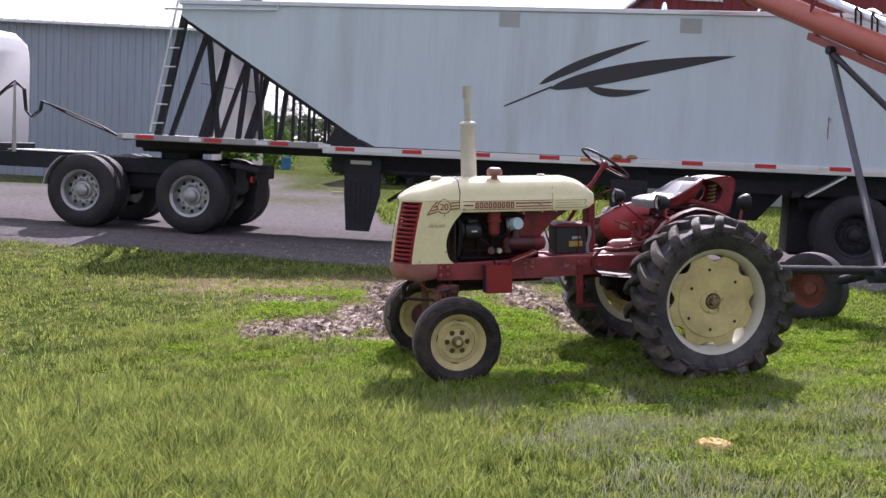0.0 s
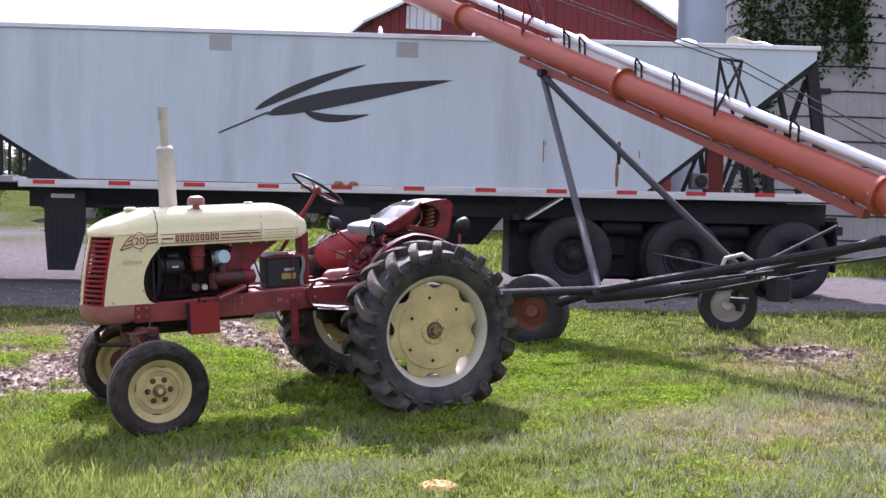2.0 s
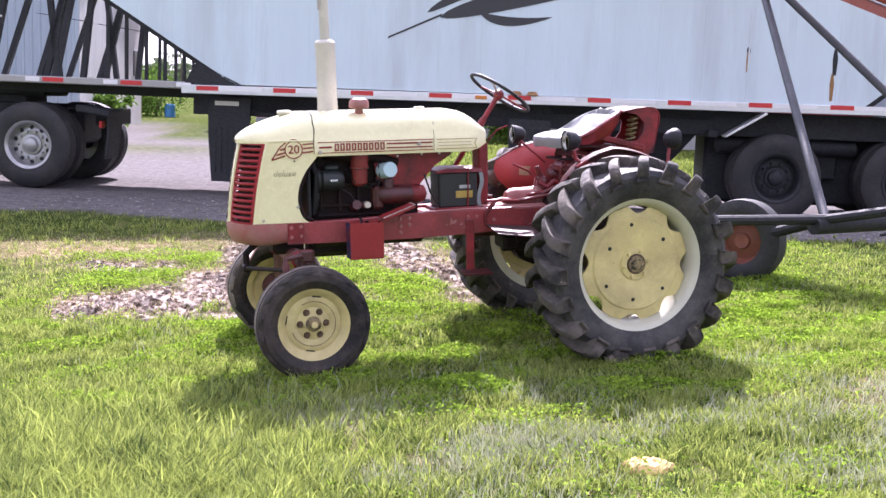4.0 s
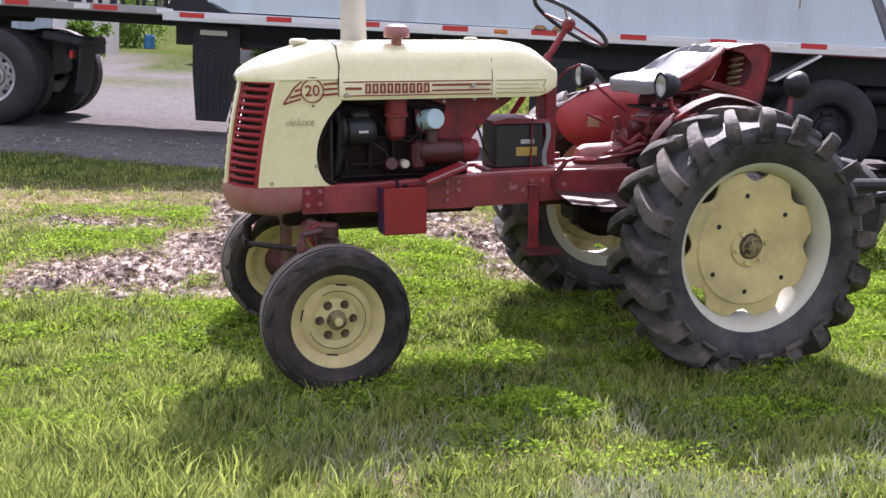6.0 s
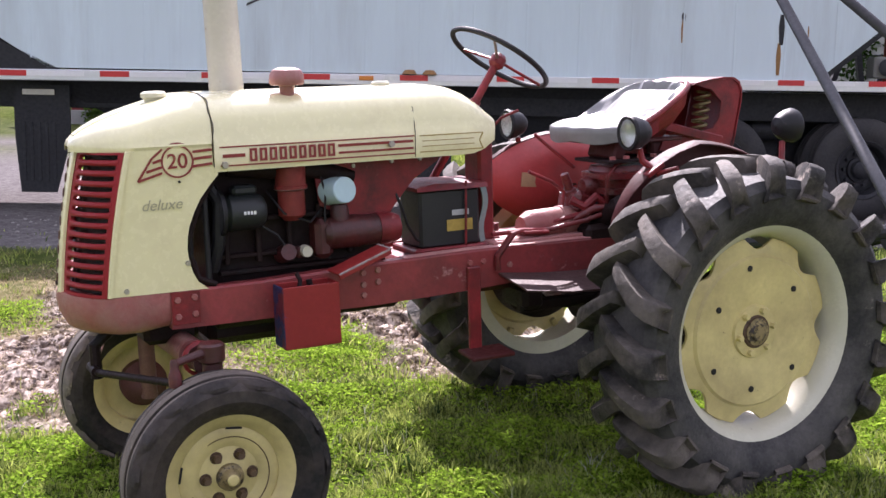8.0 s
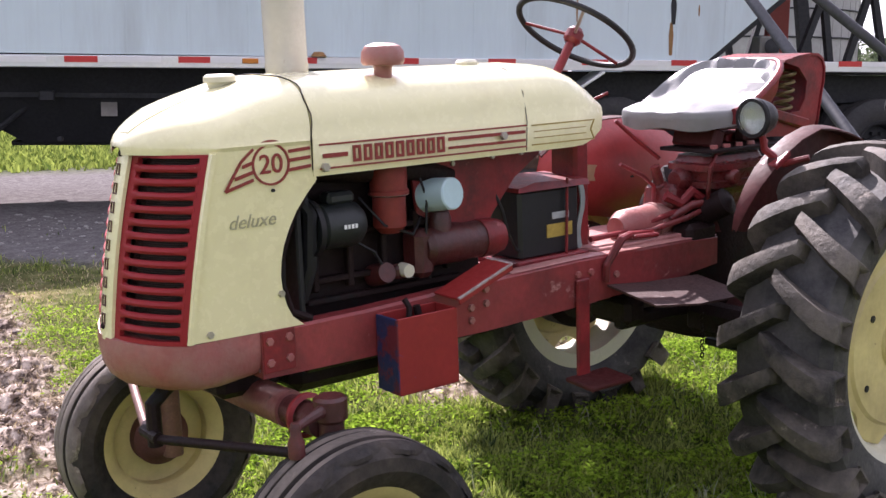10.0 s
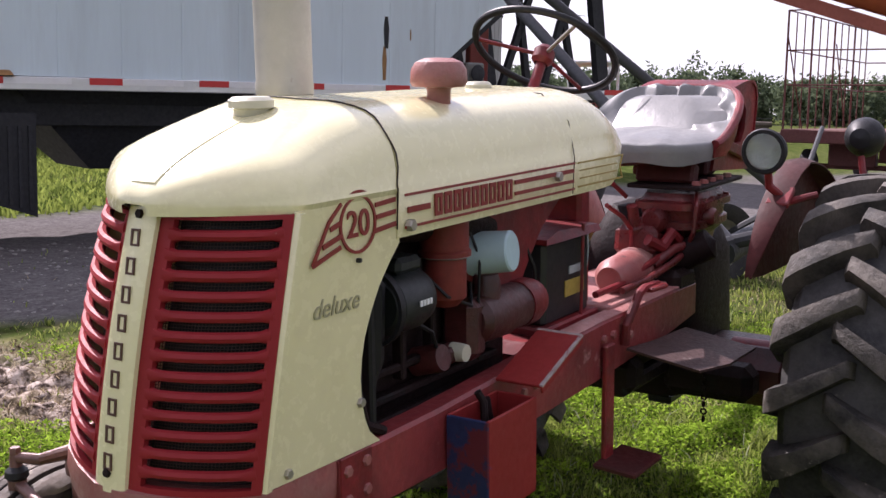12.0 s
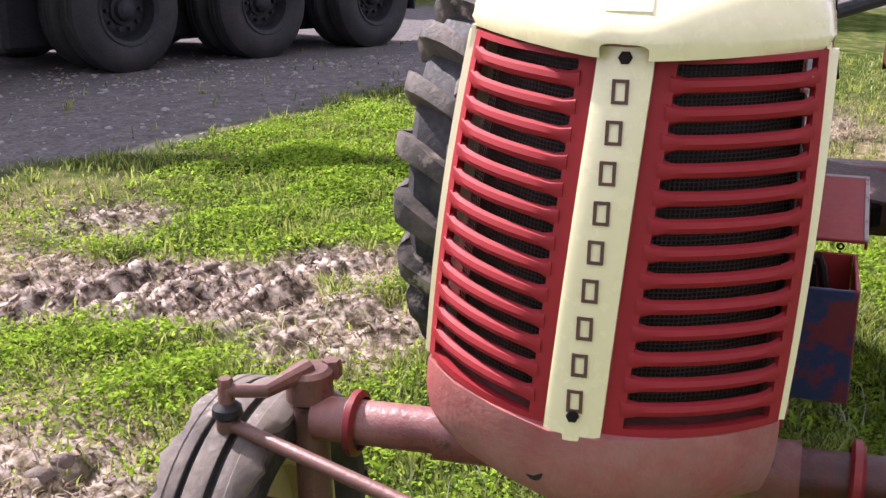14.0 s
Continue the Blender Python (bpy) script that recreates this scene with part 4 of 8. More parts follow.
    part("hydraulic_cylinder", Mesh().lathe([(0, -0.1), (0.045, -0.1), (0.05, -0.08), (0.05, 0.08), (0.0, 0.1)], pose(2.13, -0.20, 1.02, 60, 20, 0), n=20).box((2.08, -0.17, 0.935), (0.16, 0.1, 0.09), b=0.02), OILSHADE, gb)
    lev = Mesh()
    lev.tube([(1.82, -0.05, 1.205), (1.93, -0.055, 1.155), (1.985, -0.06, 1.11), (1.97, -0.07, 1.03), (1.95, -0.08, 0.98)], 0.0075, 8)
    lev.tube([(1.93, 0.08, 1.35), (2.0, 0.05, 1.28), (2.08, 0.0, 1.2)], 0.008, 8)
    part("gear_lever", lev, RED, gb)
    link = Mesh()
    link.tube([(1.60, -0.12, 0.97), (1.75, -0.13, 0.975), (1.95, -0.14, 1.01), (2.05, -0.16, 1.03)], 0.011, 8)
    link.tube([(1.98, -0.12, 1.08), (2.03, -0.15, 1.05), (2.08, -0.16, 1.09), (2.12, -0.17, 1.06)], 0.02, 8)
    part("linkage", link, RED, gb)
    pedal = Mesh()
    pedal.tube([(1.56, -0.235, 0.845), (1.555, -0.24, 0.90), (1.62, -0.25, 0.985), (1.66, -0.25, 0.995), (1.78, -0.24, 0.985)], [0.014, 0.014, 0.014, 0.012, 0.011], 8)
    pedal.box((1.72, -0.25, 0.985), (0.12, 0.05, 0.014), (0, 3, 0), b=0.004)
    part("pedal", pedal, RED, tr, "bent red foot pedal")
    part("footboard", Mesh().loft([[(1.56, -0.24, 0.835), (1.56, -0.46, 0.80), (1.56, -0.46, 0.793), (1.56, -0.24, 0.827)], [(1.75, -0.24, 0.815), (1.75, -0.48, 0.778), (1.75, -0.48, 0.771), (1.75, -0.24, 0.807)], [(2.02, -0.24, 0.80), (2.02, -0.47, 0.765), (2.02, -0.47, 0.758), (2.02, -0.24, 0.792)]]), material("worn_footboard", (0.055, 0.024, 0.021), 0.6, metal=0.1, var=0.5, scale=9, wear=(0.3, 0.25, 0.23), wear_amt=0.0, wear_scale=12, bump=0.2), tr, "dark worn footboard")
    st = part("step", Mesh().box((1.45, -0.235, 0.69), (0.055, 0.016, 0.36), b=0.004), RED, tr, "red hanging foot step")
    part("step_plate", Mesh().box((1.47, -0.29, 0.532), (0.19, 0.13, 0.016), (4, 0, 0), b=0.004), OLDSHADERED, st, "dark worn step plate")
    part("drawbar", Mesh().box((2.75, 0, 0.42), (0.7, 0.09, 0.03), b=0.005), BLACK, tr)
    under = Mesh()
    under.box((1.95, -0.15, 0.66), (0.5, 0.05, 0.05), b=0.01).box((1.75, -0.1, 0.7), (0.1, 0.2, 0.1), b=0.02).box((2.1, -0.3, 0.62), (0.12, 0.3, 0.12), b=0.03)
    part("brake_linkage", under, OILSHADE, tr)
    chain = Mesh()
    for k in range(7):
        z = 0.68 - 0.024 * k
        chain.lathe([(0.009 + 0.003 * math.cos(w), 0.003 * math.sin(w)) for w in (0, 1.57, 3.14, 4.71)], pose(1.93, -0.34, z, 90, 0, 90 * (k % 2)), n=8, closed=True)
    part("chain", chain, OILSHADE, tr)

    # seat: a flat cushion in a wrap-round back, grey vinyl with radial creases
    CX, RX0, RY0, NP, NR = 2.30, 0.27, 0.255, 144, 34

    def rim_at(p):
        """Plan radius factors and rim height of the seat at angle p, 0 at the back."""
        c, n = math.cos(p), math.sin(p)
        k = (abs(c) ** 2.7 + abs(n) ** 2.7) ** (-1 / 2.7)
        back = 1 - float(smooth(30, 118, abs(math.degrees(p))))
        return c * k * RX0, n * k * RY0, 1.378 + 0.170 * back, back

    PH = [2 * math.pi * k / NP - math.pi for k in range(NP)]
    vs, fs = [(CX, 0, 1.418)], []
    for i in range(1, NR + 1):
        f = i / NR
        for p in PH:
            ax, ay, zr, back = rim_at(p)
            fold = 0.5 + 0.5 * math.sin(12.0 * p + 1.6 * math.sin(2.3 * p + 0.6) + 1.5 * f)
            hat = float(smooth(0.46, 0.66, f)) * (1 - float(smooth(0.88, 1.0, f))) * float(smooth(0.05, 0.4, back))
            amp = (0.75 + 0.4 * math.sin(3.7 * p + 1)) * (fold ** 2.0 - 0.3) * hat
            wall = min(1.0, max(0.0, (f - 0.60) / 0.34)) ** 0.9
            z = 1.392 + 0.026 * (1 - f * f) + (zr - 1.392) * wall * (back + (1 - back) * f ** 6)
            z += 0.0015 * math.sin(17 * ax * f + 3 * math.sin(23 * ay * f))
            g = f * (1 + 0.06 * back * math.sin(math.pi * min(1.0, f)))
            g = min(g, 1.0) - 0.17 * amp
            vs.append((CX + ax * g, ay * g, z + 0.026 * amp))
    for dz, g in ((-0.006, 1.012), (-0.03, 1.015), (-1.0, 1.0), (-1.0, 0.5)):
        for p in PH:
            ax, ay, zr, back = rim_at(p)
            drop = 0.064 * (1 - back) + 0.03 * back + 0.006 * math.sin(7 * p) * (1 - back)
            vs.append((CX + ax * g, ay * g, zr - drop if dz < -0.5 else zr + dz))
    for k in range(NP):
        fs.append((0, 1 + k, 1 + (k + 1) % NP))
    for i in range(NR + 3):
        for k in range(NP):
            a, b = 1 + i * NP + k, 1 + i * NP + (k + 1) % NP
            fs.append((a, a + NP, b + NP, b))
    e = 1 + (NR + 3) * NP
    fs.append(tuple(range(e, e + NP)))
    so = part("seat", Mesh().add(vs, fs), VINYL, tr, "grey wrinkled vinyl seat cover", 60)
    arc = [radians(-112 + 224 * k / 60) for k in range(61)]
    rim, wall = [], []
    for p in arc:
        ax, ay, zr, back = rim_at(p)
        if math.degrees(p) < 20:
            rim.append((CX + ax * 1.045, ay * 1.045, zr - 0.006))
        zr -= 0.04 * float(smooth(10, 30, math.degrees(p)))
        wall.append([(CX + ax * s, ay * s, z) for s, z in ((1.02, zr - 0.012), (1.06, zr - 0.012), (1.03, max(1.33, zr - 0.08)), (0.70, 1.322), (0.66, 1.332), (0.99, max(1.338, zr - 0.07)))])
    part("seat_rim", Mesh().tube(rim, 0.015, 10), RED, so, "red seat pan edge")
    part("seat_pan", Mesh().loft(wall), RED, so, "red pressed steel seat pan", 60)
    part("seat_base", Mesh().box((2.32, 0, 1.312), (0.40, 0.36, 0.02), b=0.006), GRIMESHADE, so)
    sb = part("seat_suspension", Mesh().box((2.5, 0, 1.26), (0.3, 0.2, 0.03), b=0.005), RED, tr, "red seat suspension bracket with a coil spring")
    hook = [(2.40, 1.265), (2.77, 1.24), (2.80, 1.30), (2.825, 1.42), (2.84, 1.49), (2.837, 1.525), (2.82, 1.548), (2.79, 1.558), (2.66, 1.553), (2.60, 1.535), (2.68, 1.515), (2.735, 1.46), (2.725, 1.39), (2.69, 1.345), (2.42, 1.31)]
    for s in (-1, 1):
        part("suspension_plate", Mesh().plate(hook, SIDE @ pose(0, 0, s * 0.17 - 0.006), 0.012), RED, sb)
        part("bolt", Mesh().lathe([(0, 0.012), (0.013, 0.012), (0.015, 0)], SIDE @ pose(2.795, 1.49, s * 0.17 - 0.006, 180, 0, 0), n=6), PINK, sb)
    top = [(2.585, 1.545), (2.67, 1.560), (2.75, 1.567), (2.80, 1.564), (2.832, 1.545), (2.848, 1.51), (2.845, 1.46), (2.83, 1.40), (2.812, 1.31), (2.80, 1.26)]
    part("top_plate", Mesh().loft([[(x, -0.182, z), (x, 0.182, z), (x - 0.006, 0.182, z - 0.009), (x - 0.006, -0.182, z - 0.009)] for x, z in top]), RED, sb, angle=40)
    coil = [(2.645 + 0.032 * math.cos(a) + 0.03 * a / 40, -0.125 + 0.032 * math.sin(a), 1.30 + 0.0052 * a) for a in [0.4 * k for k in range(100)]]
    part("coil_spring", Mesh().tube(coil, 0.007, 6), material("brassy_spring", (0.20, 0.15, 0.065), 0.5, metal=0.4, var=0.4, scale=30, bump=0.05), sb, "brassy coil spring")
    part("seat_link", Mesh().box((2.55, -0.19, 1.335), (0.36, 0.02, 0.04), (0, 14, 0), b=0.005), RED, sb)

    # wheels
    NUT = material("rusty_nut", (0.10, 0.06, 0.032), 0.6, var=0.5, scale=40, wear=(0.4, 0.33, 0.15), wear_amt=0.1, wear_scale=60)
    GREASE = material("rust_and_grease", (0.075, 0.042, 0.022), 0.6, var=0.5, scale=40, wear=(0.34, 0.27, 0.12), wear_amt=0.16, wear_scale=40)
    HUBG = material("greasy_hub", (0.26, 0.20, 0.09), 0.5, var=0.5, scale=25, wear=(0.03, 0.022, 0.015), wear_amt=0.5, wear_scale=30)

    def rear_wheel(y, out):
        """out: -1 if the wheel's outer face looks to local -y."""
        M = SI @ pose(2.322, y, 0.620) @ (YAX if out < 0 else pose(0, 0, 0, -90, 0, 0))
        rim_p = [(0.355, -0.13), (0.418, -0.135), (0.424, -0.128), (0.40, -0.118), (0.375, -0.10), (0.372, -0.05), (0.372, 0.05), (0.385, 0.10), (0.40, 0.118), (0.424, 0.128), (0.418, 0.135), (0.395, 0.122), (0.38, 0.10), (0.364, 0.055), (0.364, -0.055), (0.38, -0.11)]
        w = part("rear_wheel", Mesh().lathe(rim_p, M, n=72, closed=True), RIMW, tr, "dull white rear wheel rim")
        tp = [(0.405, -0.125), (0.44, -0.155), (0.50, -0.18), (0.555, -0.178), (0.588, -0.15), (0.602, -0.07), (0.606, 0.0), (0.602, 0.07), (0.588, 0.15), (0.555, 0.178), (0.50, 0.18), (0.44, 0.155), (0.405, 0.125)]
        to = part("tyre", Mesh().lathe(tp, M, n=96), RUBBER, w, "dusty black tractor tyre with deep lugs", 30)
        NL = 20
        rise = ((-0.12, -0.035, 0.635, 0.59), (0.0, -0.02, 0.660, 0.59), (0.28, 0.045, 0.668, 0.592), (0.58, 0.105, 0.666, 0.585), (0.84, 0.160, 0.657, 0.565), (0.97, 0.192, 0.640, 0.54), (1.06, 0.206, 0.610, 0.53), (1.14, 0.203, 0.578, 0.52), (1.2, 0.186, 0.545, 0.515))
        for k in range(NL):
            for s in (-1, 1):
                th0 = 360 / NL * (k + (0.5 if s > 0 else 0))
                rows = []
                for f, a, Rt, Rb in rise:
                    th = radians(th0 + 11 * max(f, 0.0) ** 0.9)
                    hw = (0.025 + 0.012 * min(max(f, 0), 1)) * (1 + 0.10 * math.sin(2.1 * k + 1.3 * s)) / 0.61
                    fl = 1.25 + 0.25 * min(max(f, 0), 1)
                    rows.append([(Rb * math.cos(th - hw * fl * 0.8), Rb * math.sin(th - hw * fl * 0.8), s * a), (Rt * math.cos(th - hw * 0.95), Rt * math.sin(th - hw * 0.95), s * a), ((Rt + 0.004) * math.cos(th), (Rt + 0.004) * math.sin(th), s * a), (Rt * math.cos(th + hw * 0.95), Rt * math.sin(th + hw * 0.95), s * a), (Rb * math.cos(th + hw * fl), Rb * math.sin(th + hw * fl), s * a)])
                part("tread_lug", Mesh().loft([[M @ Vector(p) for p in r] for r in rows]), TREAD, to, angle=55)
        # dished disc with a scalloped edge
        dz = 0.06
        vs, fs = [], []
        N = 96
        for rr, h in ((0.0, 0.018), (0.06, 0.018), (0.065, 0.012), (0.10, 0.010), (0.105, 0.0), (0.22, 0.012), (0.285, 0.014), (0.296, 0.004), (0.304, 0.004), (1.0, -0.004)):
            for k in range(N):
                a = 2 * math.pi * k / N
                r = rr if rr < 0.9 else 0.361 - 0.046 * max(0.0, math.cos(8 * a + 0.5)) ** 0.9
                vs.append((r * math.cos(a), r * math.sin(a), dz + h))
        L = 10
        for i in range(L - 1):
            for k in range(N):
                fs.append((i * N + k, i * N + (k + 1) % N, (i + 1) * N + (k + 1) % N, (i + 1) * N + k))
        back = [(x, y, z - 0.012) for x, y, z in vs]
        K = len(vs)
        fs += [tuple(K + i for i in f[::-1]) for f in fs]
        fs += [((L - 1) * N + k, (L - 1) * N + (k + 1) % N, K + (L - 1) * N + (k + 1) % N, K + (L - 1) * N + k) for k in range(N)]
        dm = Mesh().add(vs + back, fs, M)
        part("wheel_disc", dm, WHEELY, w, "yellow dished wheel disc")
        for k in range(8):
            a = radians(45 * k + 19)
            part("rim_lug", Mesh(M @ pose(0.345 * math.cos(a), 0.345 * math.sin(a), 0.04, 0, 0, math.degrees(a))).box((0, 0, 0), (0.045, 0.035, 0.025), b=0.006), WHEELY, w)
        for k in range(6):
            a = radians(60 * k + 10)
            part("wheel_bolt", Mesh().lathe([(0, 0.03), (0.011, 0.03), (0.013, 0.026), (0.013, 0.0)], M @ pose(0.083 * math.cos(a), 0.083 * math.sin(a), dz), n=6), WHEELY, w)
        for a, r in ((38, 0.235), (98, 0.25), (150, 0.21), (212, 0.24), (265, 0.225), (318, 0.25)):
            a = radians(a)
            part("wheel_hole", Mesh().lathe([(0, 0.0155), (0.009, 0.0155), (0.012, 0.0150), (0.012, 0.0)], M @ pose(r * math.cos(a), r * math.sin(a), dz), n=16), BLACK, w)
        part("grease_ring", Mesh().lathe([(0.050, 0.0185), (0.050, 0.0195), (0.060, 0.0195), (0.0645, 0.0142), (0.0645, 0.0125)], M @ pose(0, 0, dz), n=32), GREASE, w, "dark grease round the hub")
        part("hub_cap", Mesh().lathe([(0, 0.034), (0.03, 0.034), (0.036, 0.026), (0.052, 0.024), (0.055, 0.0)], M @ pose(0, 0, dz), n=28), HUBG, w)
        part("final_drive", Mesh().lathe([(0, -0.12), (0.20, -0.12), (0.24, -0.09), (0.24, 0.02), (0.2, 0.045), (0, 0.045)], M, n=40), OILSHADE, w, "dark oily final drive housing")
        part("axle", Mesh().lathe([(0.09, -0.5), (0.09, -0.1), (0.12, -0.09), (0.12, 0.0), (0.05, 0.07)], M, n=24), RED, w)

    rear_wheel(-0.798, -1)
    rear_wheel(0.765, 1)

    def front_wheel(y, out):
        M = SI @ pose(0.335, y, 0.338) @ (YAX if out < 0 else pose(0, 0, 0, -90, 0, 0))
        tp = [(0.215, -0.06), (0.235, -0.085), (0.27, -0.103), (0.305, -0.10), (0.328, -0.082), (0.337, -0.068), (0.337, -0.034), (0.330, -0.031), (0.330, -0.024), (0.341, -0.021), (0.341, 0.021), (0.330, 0.024), (0.330, 0.031), (0.337, 0.034), (0.337, 0.068), (0.328, 0.082), (0.305, 0.10), (0.27, 0.103), (0.235, 0.085), (0.215, 0.06)]
        rim_p = [(0.19, -0.055), (0.222, -0.066), (0.226, -0.058), (0.20, -0.045), (0.18, -0.03), (0.18, 0.03), (0.20, 0.045), (0.226, 0.058), (0.222, 0.066), (0.20, 0.058), (0.188, 0.045), (0.17, 0.03), (0.17, -0.03)]
        w = part("front_wheel", Mesh().lathe(rim_p, M, n=56, closed=True), WHEELY, tr, "yellow front wheel rim")
        part("tyre", Mesh().lathe(tp, M, n=96), FTYRE, w, "worn ribbed black front tyre", 30)
        for h0, h1, rt in ((-0.0665, -0.036, 0.3395), (-0.020, 0.020, 0.3435), (0.036, 0.0665, 0.3395)):
            part("tread_rib", Mesh().lathe([(rt - 0.008, h0), (rt - 0.001, h0), (rt, h0 + 0.003), (rt, h1 - 0.003), (rt - 0.001, h1), (rt - 0.008, h1)], M, n=96, closed=True), FTREAD, w, "dusty tan tread rib")
        for sd in (-1, 1):
            rows = []
            for q in range(121):
                a = 2 * math.pi * q / 120
                e = 0.010 * (abs((q % 8) - 4) / 2 - 1) + 0.003 * math.sin(2.7 * q)       # zigzag edge of the worn tread
                rows.append([(rr * math.cos(a), rr * math.sin(a), sd * h) for rr, h in ((0.336, 0.052), (0.3415, 0.060), (0.338, 0.078 + 0.5 * e), (0.325, 0.092 + e), (0.314, 0.094 + e))])
            part("tread_edge", Mesh(M).loft(rows, closed=False), FTREAD if out > 0 else FTYRE, w)
        part("wheel_disc", Mesh().lathe([(0, 0.03), (0.05, 0.03), (0.06, 0.024), (0.10, 0.018), (0.115, 0.026), (0.15, 0.032), (0.172, 0.024), (0.18, 0.0), (0.172, 0.012), (0.15, 0.02), (0.115, 0.014), (0.06, 0.012), (0, 0.018)], M, n=48), WHEELY, w, "yellow pressed wheel disc")
        for k in range(6):
            a = radians(60 * k)
            part("wheel_nut", Mesh().lathe([(0, 0.03), (0.012, 0.03), (0.014, 0.024), (0.014, 0.0)], M @ pose(0.078 * math.cos(a), 0.078 * math.sin(a), 0.02), n=6), NUT, w)
            part("rust_ring", Mesh().lathe([(0.012, 0.0045), (0.019, 0.0045), (0.021, 0.002), (0.021, -0.004)], M @ pose(0.078 * math.cos(a), 0.078 * math.sin(a), 0.02), n=18), GREASE, w)
        for a in (82, 168, 262):
            a = radians(a)
            part("rim_slot", Mesh(M @ pose(0.165 * math.cos(a), 0.165 * math.sin(a), 0.0315, 0, 0, math.degrees(a))).box((0, 0, 0), (0.007, 0.055, 0.004), b=0.001), BLACK, w)
        part("crease", Mesh().lathe([(0.1335, 0.0285), (0.1335, 0.0305), (0.1370, 0.0310), (0.1370, 0.0290)], M, n=64, closed=True, a0=200, a1=480), GREASE, w)
        part("hub_centre", Mesh().lathe([(0, 0.079), (0.015, 0.0785), (0.020, 0.074), (0.020, 0.070)], M, n=20), WHEELY, w)
        part("hub_cap", Mesh().lathe([(0, 0.075), (0.018, 0.075), (0.028, 0.066), (0.034, 0.05), (0.045, 0.045), (0.048, 0.02)], M, n=24), HUBG, w)
        part("hub", Mesh().lathe([(0.03, -0.14), (0.045, -0.12), (0.06, -0.08), (0.1, -0.03), (0.1, 0.012)], M, n=28), material("rusty_hub", (0.10, 0.035, 0.03), 0.7, var=0.3, scale=20), w)

    front_wheel(-0.55, -1)
    front_wheel(0.745, 1)

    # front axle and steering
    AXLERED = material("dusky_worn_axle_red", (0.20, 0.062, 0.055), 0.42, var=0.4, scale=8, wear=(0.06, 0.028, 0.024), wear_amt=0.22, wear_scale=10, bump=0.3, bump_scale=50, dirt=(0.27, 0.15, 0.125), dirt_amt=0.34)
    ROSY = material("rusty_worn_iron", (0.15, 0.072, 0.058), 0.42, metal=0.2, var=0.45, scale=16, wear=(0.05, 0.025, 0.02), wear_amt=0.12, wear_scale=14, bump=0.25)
    AX = lambda y: 0.676 - 0.03 * y                     # the axle tilts a little
    fa = part("front_axle", Mesh().tube([(0.32, -0.26, AX(-0.26)), (0.32, 0.36, AX(0.36))], 0.052, 24), AXLERED, tr, "worn dusky red tubular front axle")
    # near-side parts get darker materials that paint in shade; far side stays rusty
    for s, yo in ((-1, 0.445), (1, 0.62)):
        ky = s * yo
        part("axle_arm", Mesh().tube([(0.32, s * 0.24, AX(s * 0.24)), (0.32, s * (yo - 0.02), AX(ky))], 0.042, 20), AXLERED if s > 0 else GRIMESHADE, fa)
        part("axle_collar", Mesh().lathe([(0.05, -0.012), (0.062, -0.006), (0.062, 0.006), (0.05, 0.012)], pose(0.32, s * (yo - 0.1), AX(ky), 90, 0, 0), n=24), RED, fa)
        part("kingpin", Mesh().tube([(0.335, ky, 0.30), (0.335, ky, AX(ky) + 0.055)], 0.034, 20).lathe([(0, 0.03), (0.036, 0.03), (0.045, 0.022), (0.045, -0.03), (0.034, -0.04)], pose(0.335, ky, AX(ky) + (0.062 if s > 0 else 0.045)), n=20), ROSY if s > 0 else GRIMESHADE, fa)
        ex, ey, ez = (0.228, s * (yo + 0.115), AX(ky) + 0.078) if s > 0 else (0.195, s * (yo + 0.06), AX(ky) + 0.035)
        part("steering_arm", Mesh().tube([(0.335, ky, ez + 0.012), (0.24, s * (yo + 0.04), ez + 0.005), (ex, ey, ez)], [0.02, 0.014, 0.013], 10), ROSY if s > 0 else GRIMESHADE, fa)
        part("ball_joint", Mesh().lathe([(0, 0.012), (0.011, 0.012), (0.015, 0.0), (0.015, -0.022), (0.022, -0.04), (0.022, -0.078), (0, -0.083)], pose(ex, ey, ez + 0.002), n=18), ROSY if s > 0 else GRIMESHADE, fa)
        if s > 0:
            part("arm_nut", bolt((ex, ey, ez + 0.012), (0, 0, 1), 0.0145, 0.013), ROSY, fa)
            part("grease_cap", bolt((0.372, ky - 0.03, ez - 0.012), (0, 0, 1), 0.02, 0.03), ROSY, fa)
            part("rubber_boot", Mesh().lathe([(0.014, 0.0), (0.027, -0.012), (0.029, -0.026), (0.020, -0.036)], pose(ex, ey, ez - 0.02), n=16), BLACK, fa)
        part("stub_axle", Mesh().tube([(0.335, ky, 0.34), (0.345, s * (yo + 0.08), 0.33)], 0.03, 12), PINK, fa)
        part("tie_rod", Mesh().tube([(ex, ey, ez - 0.065), (0.02, s * 0.03, 0.61)], 0.0135, 12), ROSY if s > 0 else OILSHADE, fa, "rusty brown tie rod" if s > 0 else "tie rod painted dark for the shaded side")
    part("pivot_bracket", Mesh().box((0.29, 0, 0.74), (0.20, 0.18, 0.10), b=0.02), OILSHADE, fa)
    part("bell_crank", Mesh().tube([(0.03, 0.0, 0.58), (0.03, 0, 0.70), (0.1, 0, 0.76)], 0.022, 10).tube([(0.02, -0.05, 0.615), (0.02, 0.05, 0.615)], 0.018, 10), OILSHADE, fa)
    part("oil_sump", Mesh().box((0.62, 0, 0.72), (0.4, 0.2, 0.12), b=0.03), OILSHADE, tr)

    # tool box on the left rail, its lid open
    BX = material("red_and_blue_toolbox", (0.26, 0.024, 0.022), 0.45, spec=0.3, var=0.2, wear=(0.02, 0.06, 0.24), wear_amt=-0.02, wear_scale=18, bump=0.1)
